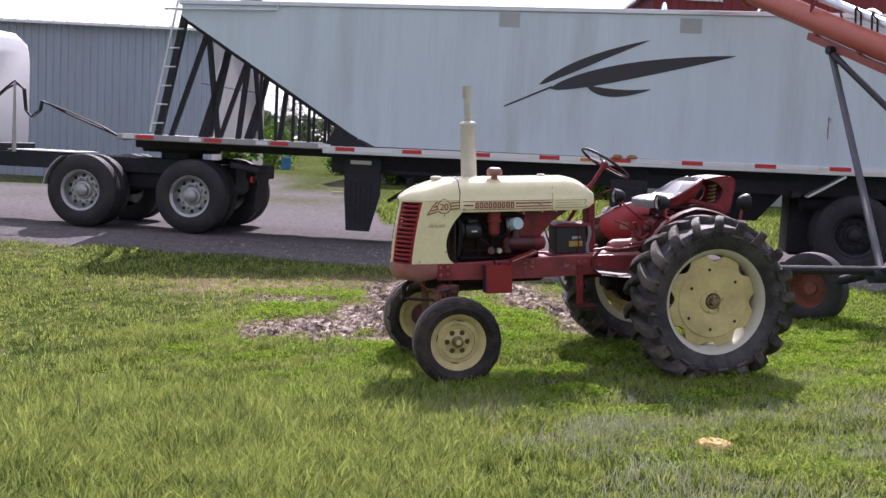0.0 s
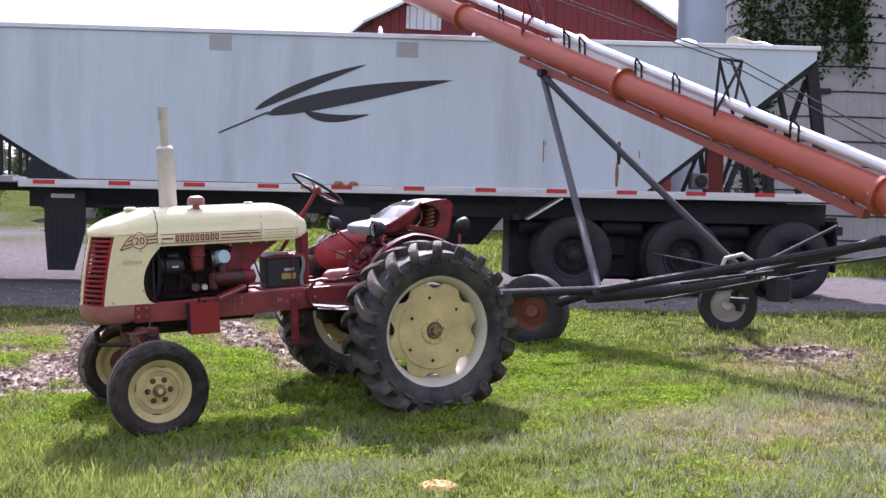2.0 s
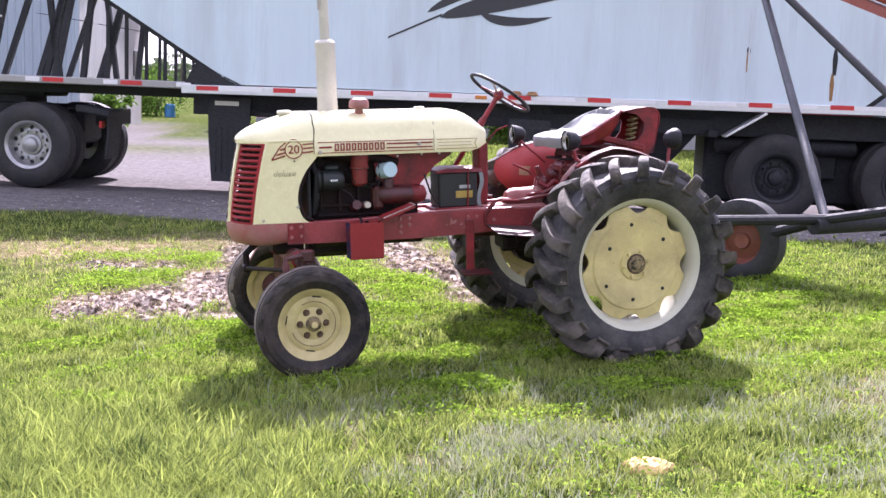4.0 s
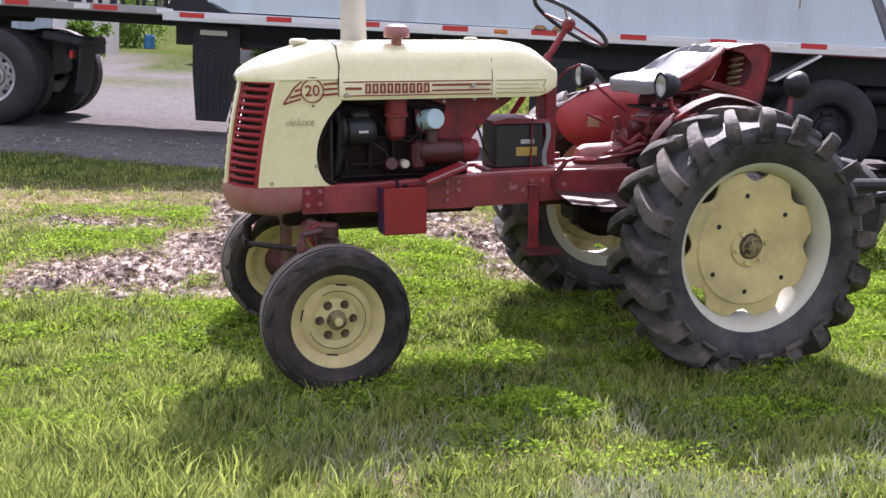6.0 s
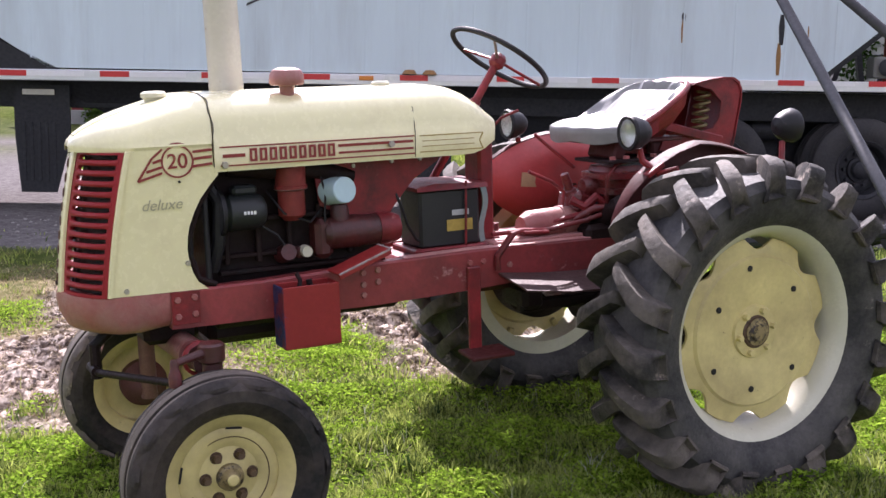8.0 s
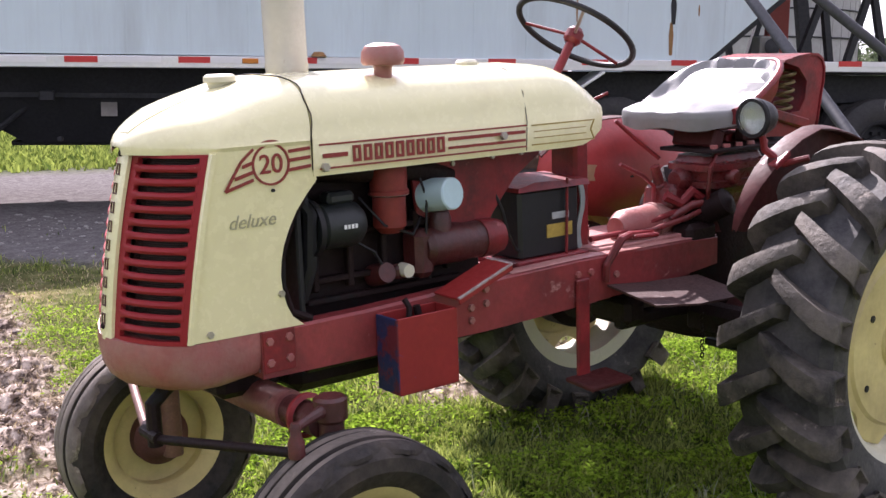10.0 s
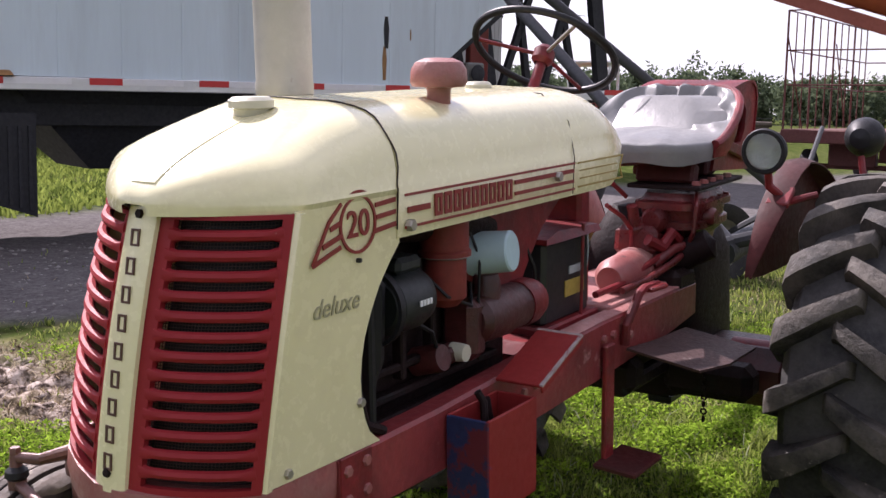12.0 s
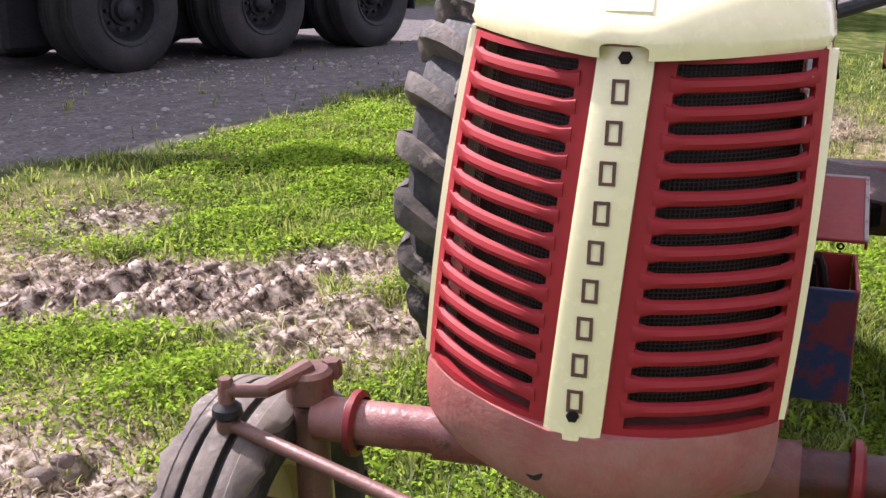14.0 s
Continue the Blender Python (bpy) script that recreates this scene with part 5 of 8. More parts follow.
    BXB = material("blue_toolbox_side", (0.018, 0.028, 0.085), 0.5, spec=0.3, var=0.35, wear=(0.12, 0.018, 0.026), wear_amt=0.55, wear_scale=12, bump=0.15)
    x0, x1, y0, y1, z0, z1 = 0.632, 0.845, -0.337, -0.228, 0.668, 0.895
    box = part("toolbox", Mesh().box(((x0 + x1) / 2, (y0 + y1) / 2, z0 + 0.004), (x1 - x0, y1 - y0, 0.008), b=0.002), BX, tr, "red tool box with blue paint showing, lid open")
    for c, d in ((((x0 + x1) / 2, y0 + 0.004, (z0 + z1) / 2), (x1 - x0, 0.008, z1 - z0)), (((x0 + x1) / 2, y1 - 0.004, (z0 + z1) / 2), (x1 - x0, 0.008, z1 - z0)), ((x1 - 0.004, (y0 + y1) / 2, (z0 + z1) / 2), (0.008, y1 - y0 - 0.017, z1 - z0))):
        part("toolbox_wall", Mesh().box(c, d, b=0.002), BX, box)
    part("toolbox_side", Mesh().box((x0 + 0.002, (y0 + y1) / 2, (z0 + z1) / 2), (0.010, y1 - y0 - 0.002, z1 - z0 - 0.004), b=0.002), BXB, box, "blue painted end")
    part("toolbox_lid", Mesh().box((0.945, -0.288, 0.957), (0.22, 0.12, 0.008), (0, -20, 0), b=0.002).box((0.945, -0.35, 0.95), (0.22, 0.006, 0.018), (0, -20, 0), b=0.002), BX, box, "red lid with chipped edges")
    CHIP = material("chipped_lid_edge", (0.34, 0.28, 0.265), 0.6, var=0.3, scale=60, wear=(0.24, 0.03, 0.03), wear_amt=0.35, wear_scale=50)
    part("lid_edge", Mesh().box((0.945, -0.349, 0.960), (0.22, 0.009, 0.007), (0, -20, 0), b=0.001), CHIP, box, "pale chipped paint edge")
    part("lid_edge", Mesh().box((1.048, -0.288, 0.996), (0.009, 0.12, 0.007), (0, -20, 0), b=0.001), CHIP, box)
    part("tool", Mesh().tube([(0.70, -0.29, 0.80), (0.72, -0.27, 0.905), (0.71, -0.26, 0.93)], 0.009, 8).tube([(0.78, -0.26, 0.78), (0.76, -0.25, 0.90)], 0.012, 8), OILSHADE, box)

    # far fender red, lightened so that reflected daylight is in the colour
    LITRED = material("lit_fender_red", (0.40, 0.052, 0.052), 0.4, var=0.2, scale=5, wear=(0.46, 0.22, 0.2), wear_amt=-0.02, wear_scale=12, bump=0.15, dirt=(0.16, 0.03, 0.03), dirt_amt=0.3)
    # fenders with head lamps and a rear lamp
    for s in (-1, 1):
        yi = s * 0.455                          # inner wall
        inner, outer = [], []
        for k in range(25):
            a = radians(125 - 100 * k / 24)
            inner.append((2.296 + 0.705 * math.cos(a), 0.632 + 0.69 * math.sin(a)))
        if s < 0:
            inner = [(1.945, 1.0), (1.955, 1.045), (1.975, 1.09), (2.01, 1.145), (2.06, 1.2), (2.13, 1.25), (2.22, 1.293)] + [p for p in inner if p[0] > 2.28]
        low = [(1.872, 1.13), (1.90, 1.06), (1.96, 1.0), (2.05, 0.945), (2.3, 0.90), (2.62, 0.90), (2.90, 0.93)] if s > 0 else [(1.99, 0.985), (2.12, 0.975), (2.3, 0.97), (2.62, 0.97), (2.90, 0.95)]
        wall = inner[::-1] + low
        if s < 0:
            m = Mesh().plate([(x, z) for x, z in wall], SIDE @ pose(0, 0, -yi - 0.003), 0.006)
        else:
            m = Mesh()
            for side in (0.0, 0.006):
                m.loft([[(2.32 + (x - 2.32) * q, yi + side - 0.09 * (1 - q ** 3), 1.08 + (z - 1.08) * q) for x, z in wall] for q in (1.0, 0.9, 0.78, 0.62, 0.42, 0.2, 0.03)], caps=False)
        # near plate painted as shaded, far plate as lit
        fo = part("fender", m, OLDSHADERED if s < 0 else LITRED, tr, "weathered red rear fender plate with shade in its colour" if s < 0 else "red rear fender plate with reflected daylight in its colour")
        rr = []
        for k, (x, z) in enumerate(inner):
            wdt = (0.015 + 0.06 * min(1.0, k / (4 if s < 0 else 8))) if k < len(inner) - 3 else 0.06
            rr.append([(x, yi - s * 0.004, z), (x, yi + s * wdt * 0.5, z + 0.008), (x, yi + s * wdt, z - 0.004), (x, yi + s * wdt, z - 0.010), (x, yi + s * wdt * 0.5, z + 0.001), (x, yi - s * 0.004, z - 0.008)])
        part("fender_top", Mesh().loft(rr), OLDSHADERED, fo)
        yl = s * 0.47
        LM = pose(2.06, yl, 1.372, 0, -90, 0)
        lamp = part("head_lamp", Mesh().lathe([(0.055, 0.045), (0.066, 0.045), (0.07, 0.035), (0.066, 0.02), (0.062, 0.0), (0.05, -0.035), (0.03, -0.055), (0.0, -0.06)], LM, n=32), BLACK, tr, "round black head lamp with a clear lens")
        part("lens", Mesh().lathe([(0, 0.052), (0.03, 0.050), (0.055, 0.043), (0.055, 0.038), (0, 0.04)], LM, n=32), LENS, lamp)
        part("reflector", Mesh().lathe([(0.054, 0.03), (0.04, -0.01), (0.015, -0.03), (0, -0.032), (0.0, -0.035), (0.056, 0.02)], LM, n=32), REFLECTOR, lamp)
        part("lamp_bracket", Mesh().tube([(2.075, yl, 1.31), (2.09, yl, 1.26), (2.13, s * 0.52, 1.21), (2.16, s * 0.6, 1.235)], [0.012, 0.014, 0.014, 0.01], 8).box((2.11, s * 0.50, 1.225), (0.09, 0.07, 0.02), (0, -30, 0), b=0.004), RED, lamp)
    RM = pose(2.70, -0.60, 1.372, 0, 90, 0)
    rl = part("rear_lamp", Mesh().lathe([(0.055, 0.045), (0.066, 0.045), (0.07, 0.035), (0.066, 0.015), (0.055, -0.015), (0.035, -0.04), (0.0, -0.05)], RM, n=32), BLACK, tr, "round black rear work lamp")
    part("lens", Mesh().lathe([(0, 0.05), (0.055, 0.043), (0.055, 0.035), (0, 0.04)], RM, n=32), LENS, rl)
    part("lamp_stalk", Mesh().tube([(2.69, -0.60, 1.31), (2.67, -0.62, 1.22)], 0.012, 8), RED, rl)
    part("sticker", Mesh().box((2.08, 0.455 - 0.078, 1.118), (0.085, 0.003, 0.065), (0, 6, 0), b=0), material("yellowed_sticker", (0.42, 0.30, 0.17), 0.6, var=0.2, scale=30), tr, "yellowed paper sticker")
    return tr


def glassy(name, col, rough=0.05, metal=0.0, trans=0.0):
    mat = bpy.data.materials.new(name)
    mat.use_nodes = True
    b = mat.node_tree.nodes["Principled BSDF"]
    b.inputs["Base Color"].default_value = (*col, 1)
    b.inputs["Roughness"].default_value, b.inputs["Metallic"].default_value, b.inputs["Transmission Weight"].default_value = rough, metal, trans
    return mat


LENS = glassy("lamp_glass", (0.95, 0.97, 0.95), 0.04, trans=1.0)
build_tractor()

# ---- the grain trailer and its road tractor ----
SLOPE = math.degrees(math.atan(-0.15))
TRAIL = pose(0, 18.05, 0.27, 0, 0, SLOPE)          # local x along the side that faces the lawn, local y behind it
UP = pose(0, 0, 0, 90, 0, 0)


def truck_wheel(M, parent, polished, name="dual_wheel"):
    """A dual truck wheel; M's z axis looks outwards, its origin is the outer tyre's outer face."""
    M = M @ Matrix.Diagonal((1.16, 1.16, 1.13, 1.0))
    tp = [(0.285, -0.02), (0.33, -0.005), (0.42, 0.0), (0.485, -0.03), (0.515, -0.055), (0.52, -0.075), (0.515, -0.08), (0.52, -0.085), (0.52, -0.13), (0.513, -0.135), (0.513, -0.145), (0.52, -0.15), (0.52, -0.195), (0.515, -0.2), (0.52, -0.205), (0.515, -0.225), (0.485, -0.25), (0.42, -0.28), (0.33, -0.275), (0.285, -0.26)]
    RIMM = WHEELALU if polished else FRAMEB
    rim_p = [(0.0, -0.13), (0.14, -0.13), (0.15, -0.125), (0.20, -0.13), (0.235, -0.145), (0.245, -0.12), (0.255, -0.03), (0.275, -0.012), (0.29, -0.006), (0.295, -0.014), (0.285, -0.03), (0.27, -0.05), (0.265, -0.25), (0.0, -0.25)]
    w = part(name, Mesh().lathe(rim_p, M, n=48), RIMM, parent, "polished aluminium truck wheel" if polished else "dark steel truck wheel")
    part("tyre", Mesh().lathe(tp, M, n=64), TRUCKRUB, w, "dusty black truck tyre")
    part("inner_tyre", Mesh().lathe([(r, h - 0.33) for r, h in tp], M, n=48), TRUCKRUB, w)
    part("hub_cap", Mesh().lathe([(0, -0.03), (0.05, -0.03), (0.065, -0.04), (0.085, -0.055), (0.095, -0.10), (0.125, -0.105), (0.13, -0.13)], M, n=32), RIMM, w)
    for k in range(10):
        a = radians(36 * k)
        part("wheel_nut", Mesh().lathe([(0, -0.085), (0.016, -0.085), (0.019, -0.1), (0.019, -0.13)], M @ pose(0.165 * math.cos(a), 0.165 * math.sin(a), 0), n=6), RIMM, w)
        if polished:
            part("hand_hole", Mesh().lathe([(0, -0.1265), (0.026, -0.1265), (0.026, -0.14)], M @ pose(0.208 * math.cos(a + 0.31), 0.208 * math.sin(a + 0.31), -0.002), n=16), FRAMEB, w)
    return w


def build_trailer():
    tr = thing("grain_trailer", TRAIL, "long white hopper-bottom grain trailer on a black frame", "trailer")
    Z = lambda z: z - 0.27
    k = 1 / math.cos(radians(SLOPE))
    X = lambda x: x * k
    xl, xr = X(-4.33), X(9.78)
    DEPTH = 2.55
    body = Mesh()
    prof = [(xl, Z(3.70)), (X(-1.22), Z(1.765)), (X(7.22), Z(1.80)), (xr, Z(3.88)), (xr, Z(4.03)), (xl, Z(3.90))]
    bo = part("body", body.plate(prof, UP, -DEPTH), TRAILER, tr, "white smooth-sided grain box")
    part("top_rail", Mesh().box(((xl + xr) / 2, 0.02, Z(3.985)), (xr - xl + 0.1, 0.09, 0.075), (0, -math.degrees(math.atan2(0.13, xr - xl)), 0), b=0.01), ALU, tr, "bright aluminium top rail")
    # faint upright panel seams
    for i in range(1, 24):
        x = xl + (xr - xl) * i / 24
        t = 3.9 + 0.13 * i / 24
        low = max(1.78, 3.70 - (x - xl) * 0.626 if x < X(-1.22) else 1.78, 1.80 + (x - X(7.22)) * 0.81 if x > X(7.22) else 1.78)
        if t - low > 0.2:
            part("panel_seam", Mesh().box((x, -0.001, Z((t + low) / 2)), (0.022, 0.006, t - low - 0.05), b=0.002), TRAILER, bo)
    # leaf-shaped decal
    def blade(spine, width, name):
        up, dn = [], []
        n = len(spine)
        for i, (x, z) in enumerate(spine):
            u = i / (n - 1)
            w = width * math.sin(math.pi * u ** 0.75) ** 0.8 + 0.004
            up.append((X(x), Z(z) + w * 0.55))
            dn.append((X(x), Z(z) - w * 0.45))
        part(name, Mesh().plate(up + dn[::-1], UP @ pose(0, 0, 0.004), 0.002), DECAL, bo, "black leaf-shaped decal")
    def curve(a, b, c, n=22):
        return [((1 - t) ** 2 * a[0] + 2 * t * (1 - t) * b[0] + t * t * c[0], (1 - t) ** 2 * a[1] + 2 * t * (1 - t) * b[1] + t * t * c[1]) for t in [i / n for i in range(n + 1)]]
    blade(curve((1.55, 2.78), (2.62, 3.10), (4.26, 3.37)), 0.25, "decal_leaf")
    blade(curve((1.38, 2.84), (2.02, 3.22), (2.99, 3.56)), 0.145, "decal_leaf")
    blade(curve((2.10, 2.84), (2.42, 2.66), (3.05, 2.83)), 0.12, "decal_leaf")
    part("decal_stem", Mesh().plate([(X(0.86), Z(2.47)), (X(0.87), Z(2.50)), (X(1.58), Z(2.83)), (X(1.58), Z(2.80))], UP @ pose(0, 0, 0.004), 0.002), DECAL, bo)
    PATCH = material("dull_grey_patch", (0.40, 0.42, 0.42), 0.5, var=0.15, scale=4)
    for x in (0.88, 3.58):
        part("panel_patch", Mesh().box((X(x), -0.004, Z(3.80)), (0.32, 0.006, 0.22), b=0.002), PATCH, bo, "dull grey riveted patch")
    RUST = material("rust_streak", (0.30, 0.16, 0.06), 0.8, var=0.5, scale=20)
    for x, z0, z1, w in ((6.77, 1.86, 2.22, 0.06), (6.79, 2.2, 2.54, 0.075), (5.65, 2.2, 2.46, 0.03), (5.66, 2.44, 2.53, 0.055), (7.1, 2.3, 2.42, 0.02)):
        part("rust_streak", Mesh().loft([[(X(x) - w * 0.3, -0.003, Z(z0)), (X(x) + w * 0.3, -0.003, Z(z0)), (X(x) + w * 0.3, 0.001, Z(z0)), (X(x) - w * 0.3, 0.001, Z(z0))], [(X(x) - w * 0.5, -0.003, Z(z0 * 0.4 + z1 * 0.6)), (X(x) + w * 0.45, -0.003, Z(z0 * 0.4 + z1 * 0.6)), (X(x) + w * 0.45, 0.001, Z(z0 * 0.4 + z1 * 0.6)), (X(x) - w * 0.5, 0.001, Z(z0 * 0.4 + z1 * 0.6))], [(X(x) - w * 0.3, -0.003, Z(z1)), (X(x) + w * 0.2, -0.003, Z(z1)), (X(x) + w * 0.2, 0.001, Z(z1)), (X(x) - w * 0.3, 0.001, Z(z1))]]), RUST if w < 0.052 or w == 0.06 else FRAMEB, bo)
    # lower side rail with tape
    part("side_rail", Mesh().box(((X(-1.95) + X(10.25)) / 2, -0.012, Z(1.725)), (X(10.25) - X(-1.95), 0.06, 0.12), (0, -0.42, 0), b=0.008), ALU, tr, "aluminium side rail")
    for i in range(12):
        x = -1.585 + 1.063 * i
        z = Z(1.69 + 0.0098 * (i + 1))
        if x < 10.2:
            part("tape", Mesh().box((X(x), -0.046, z), (0.31, 0.006, 0.062), (0, -0.42, 0), b=0), TAPER, tr)
            part("tape", Mesh().box((X(x) + 0.155 + 0.30, -0.046, z + 0.003), (0.60, 0.006, 0.055), (0, -0.42, 0), b=0), TAPEW, tr)
    for x in (2.62, 2.84):
        part("rail_lump", Mesh().lathe([(0, 0.05), (0.05, 0.045), (0.07, 0.02), (0.08, 0.0)], pose(X(x), -0.02, Z(1.78)), n=14), RUST, tr)
    part("marker_lamp", Mesh().box((X(2.15), -0.05, Z(1.725)), (0.16, 0.02, 0.05), b=0.005), material("amber_lamp", (0.6, 0.2, 0.02), 0.3), tr, "amber side marker lamp")
    for y in (0.45, 2.05):
        part("main_beam", Mesh().box(((X(-1.9) + X(10.2)) / 2, y, Z(1.50)), (X(10.2) - X(-1.9), 0.14, 0.34), b=0.01), FRAMEB, tr)
    part("hopper", Mesh().loft([[(X(-1.4), 0.2, Z(1.68)), (X(1.98), 0.2, Z(1.68)), (X(1.98), 2.35, Z(1.68)), (X(-1.4), 2.35, Z(1.68))], [(X(-0.05), 0.7, Z(0.87)), (X(0.88), 0.7, Z(0.87)), (X(0.88), 1.8, Z(0.87)), (X(-0.05), 1.8, Z(0.87))]]), FRAMEB, tr, "black steel grain hopper")
    part("hopper_gate", Mesh().box((X(0.42), 1.25, Z(0.86)), (1.25, 0.9, 0.05), b=0.01), FRAMEB, tr)
    part("gate_crank", Mesh().tube([(X(0.3), 0.3, Z(0.93)), (X(0.3), 0.9, Z(0.9))], 0.025, 8), FRAMEB, tr)
    part("hopper_decal", Mesh().box((X(0.78), 0.41, Z(1.24)), (0.16, 0.01, 0.2), (-32, 0, 0), b=0), STEEL, tr, "worn grey notice plate")
    part("hopper", Mesh().loft([[(X(3.0), 0.3, Z(1.7)), (X(5.4), 0.3, Z(1.7)), (X(5.4), 2.3, Z(1.7)), (X(3.0), 2.3, Z(1.7))], [(X(3.8), 0.7, Z(0.9)), (X(4.8), 0.7, Z(0.9)), (X(4.8), 1.8, Z(0.9)), (X(3.8), 1.8, Z(0.9))]]), FRAMEB, tr)
    for x in (0.2, 2.6, 5.3):
        part("cross_member", Mesh().box((X(x), 1.25, Z(1.36)), (0.14, 2.2, 0.10), b=0.01), FRAMEB, tr)
    # front deck (gooseneck) with its braces
    dz = Z(1.75)
    part("deck", Mesh().box(((X(-5.38) + X(-1.9)) / 2, 1.25, dz - 0.02), (X(-1.9) - X(-5.38), 2.5, 0.10), b=0.012), DECKM, tr, "weathered aluminium front deck")
    part("deck_beam", Mesh().box(((X(-5.3) + X(-1.5)) / 2, 1.25, dz - 0.13), (X(-1.5) - X(-5.3), 1.4, 0.13), b=0.01), FRAMEB, tr)
    for x, m in ((-5.18, TAPEW), (-4.9, TAPER), (-4.05, TAPEW), (-3.76, TAPER), (-2.95, TAPEW), (-2.66, TAPER), (-1.93, TAPEW)):
        part("tape", Mesh().box((X(x), -0.006, dz - 0.015), (0.3 if m is TAPER else 0.2, 0.006, 0.06), b=0), m, tr)
    bar = lambda a, b, w=0.05, t=0.06: Mesh().loft([[(X(p[0]) + dx * w, p[2] + dy * t, Z(p[1])) for dx, dy in ((-1, -1), (1, -1), (1, 1), (-1, 1))] for p in (a, b)])
    for y in (0.10, 2.4):
        part("front_post", bar((-4.72, 1.75, y), (-4.28, 3.86, y), 0.055, 0.05), FRAMEB, tr)
        part("slope_beam", bar((-4.25, 3.62, y), (-1.25, 1.74, y), 0.06, 0.05), FRAMEB, tr)
        for a, b in (((-4.55, 1.75), (-3.98, 3.45)), ((-4.05, 1.75), (-3.6, 3.2)), ((-3.95, 3.4), (-3.75, 1.75)), ((-3.62, 3.15), (-3.95, 1.75)), ((-3.42, 1.75), (-3.28, 3.02)), ((-4.05, 2.65), (-3.3, 2.55))):
            part("brace", bar((*a, y + 0.12), (*b, y + 0.12), 0.04, 0.035), FRAMEB, tr)
        for x, zt in ((-3.02, 2.86), (-2.76, 2.70), (-2.48, 2.52), (-2.22, 2.36), (-1.95, 2.18), (-1.68, 2.0)):
            part("stay", bar((x, 1.72, y), (x, zt, y), 0.022, 0.02), FRAMEB, tr)
    part("gusset", Mesh().plate([(X(-1.95), Z(1.70)), (X(-1.0), Z(1.70)), (X(-1.2), Z(1.80)), (X(-1.75), Z(2.06))], UP @ pose(0, 0, -0.03), 0.03), FRAMEB, tr)
    lad = part("ladder", bar((-4.84, 1.82, 0.05), (-4.42, 3.95, 0.05), 0.015, 0.012), ALU, tr, "thin aluminium ladder")
    for i in range(7):
        u = (i + 0.5) / 7
        x = -4.84 + 0.42 * u
        part("rung", Mesh().tube([(X(x), 0.05, Z(1.82 + 2.13 * u)), (X(x) + 0.2, 0.05, Z(1.82 + 2.13 * u) + 0.005)], 0.013, 8), ALU, lad)
    part("tarp_rod", Mesh().tube([(X(-4.6), -0.06, Z(3.80)), (X(-2.75), -0.06, Z(3.83)), (X(-2.75), -0.06, Z(3.93))], 0.018, 8), ALU, tr)
    for x in (3.2, 4.7, 6.3, 8.0, 9.2):
        hoop = [(X(x), 0.05 + 2.45 * j / 12, Z(4.02) + 0.24 * math.sin(math.pi * j / 12)) for j in range(13)]
        part("tarp_bow", Mesh().tube(hoop, 0.022, 8), ALU, tr)
    part("rolled_tarp", Mesh().tube([(X(8.6), 0.4, Z(4.15)), (X(8.9), 1.2, Z(4.22)), (X(9.5), 1.5, Z(4.2))], [0.1, 0.14, 0.1], 12), material("tan_tarp", (0.5, 0.45, 0.33), 0.8), tr)
    # landing gear
    lg = part("landing_gear", Mesh().loft([[(X(-1.35) - w, 0.22, z), (X(-1.35) + w2, 0.22, z), (X(-1.35) + w2, 0.26, z), (X(-1.35) - w, 0.26, z)] for w, w2, z in ((0.30, 0.30, Z(1.58)), (0.29, 0.30, Z(1.0)), (0.24, 0.14, Z(0.40)))]), FRAMEB, tr, "black mud flap and landing gear")
    part("landing_leg", Mesh().box((X(-0.62), 0.5, Z(1.05)), (0.12, 0.12, 1.1), b=0.01).box((X(-0.62), 0.5, Z(0.48)), (0.25, 0.25, 0.03), b=0.004), FRAMEB, lg)
    part("landing_leg", Mesh().box((X(-0.62), 2.05, Z(0.9)), (0.12, 0.12, 1.3), b=0.01).box((X(-0.62), 2.05, Z(0.285)), (0.25, 0.25, 0.03), b=0.004), FRAMEB, lg)
    for a, b in (((-0.62, 0.75, 0.5), (0.25, 1.45, 0.5)), ((-0.62, 1.25, 0.5), (-0.3, 0.75, 0.5)), ((-0.95, 0.9, 0.4), (-0.5, 1.2, 0.4))):
        part("gear_brace", Mesh().tube([(X(a[0]), a[2], Z(a[1])), (X(b[0]), b[2], Z(b[1]))], 0.03, 8), FRAMEB, lg)
    part("box_label", Mesh().box((X(-1.38), 0.216, Z(1.50)), (0.34, 0.006, 0.06), b=0), STEEL, lg)
    for i in range(5):
        part("flap_rib", Mesh().box((X(-1.54 + 0.08 * i), 0.215, Z(0.85)), (0.03, 0.014, 0.65), b=0.003), FRAMEB, lg)
    # rear end: slope, braces, bogie
    for y in (0.10, 2.4):
        part("slope_beam", bar((7.2, 1.76, y), (9.75, 3.80, y), 0.08, 0.05), FRAMEB, tr)
        part("rear_post", bar((10.05, 1.72, y), (9.72, 3.9, y), 0.09, 0.05), FRAMEB, tr)
        for a, b in (((9.72, 3.6), (9.15, 1.75)), ((9.3, 3.4), (9.7, 1.75)), ((8.75, 2.95), (8.95, 1.75)), ((9.0, 3.1), (8.5, 1.75)), ((8.6, 2.75), (9.8, 2.75))):
            part("brace", bar((*a, y + 0.12), (*b, y + 0.12), 0.04, 0.035), FRAMEB, tr)
    part("control_box", Mesh().box((X(8.1), 0.25, Z(1.98)), (0.26, 0.22, 0.25), b=0.02), material("grey_box", (0.2, 0.2, 0.19), 0.6), tr, "grey control box")
    fl = part("splash_flap", Mesh().loft([[(X(2.54), y, Z(1.45)), (X(3.1), y, Z(1.45)), (X(3.1), y, Z(0.51)), (X(2.55), y, Z(0.70))] for y in (-0.012, 0.01)]), FRAMEB, tr, "black ribbed rubber flap")
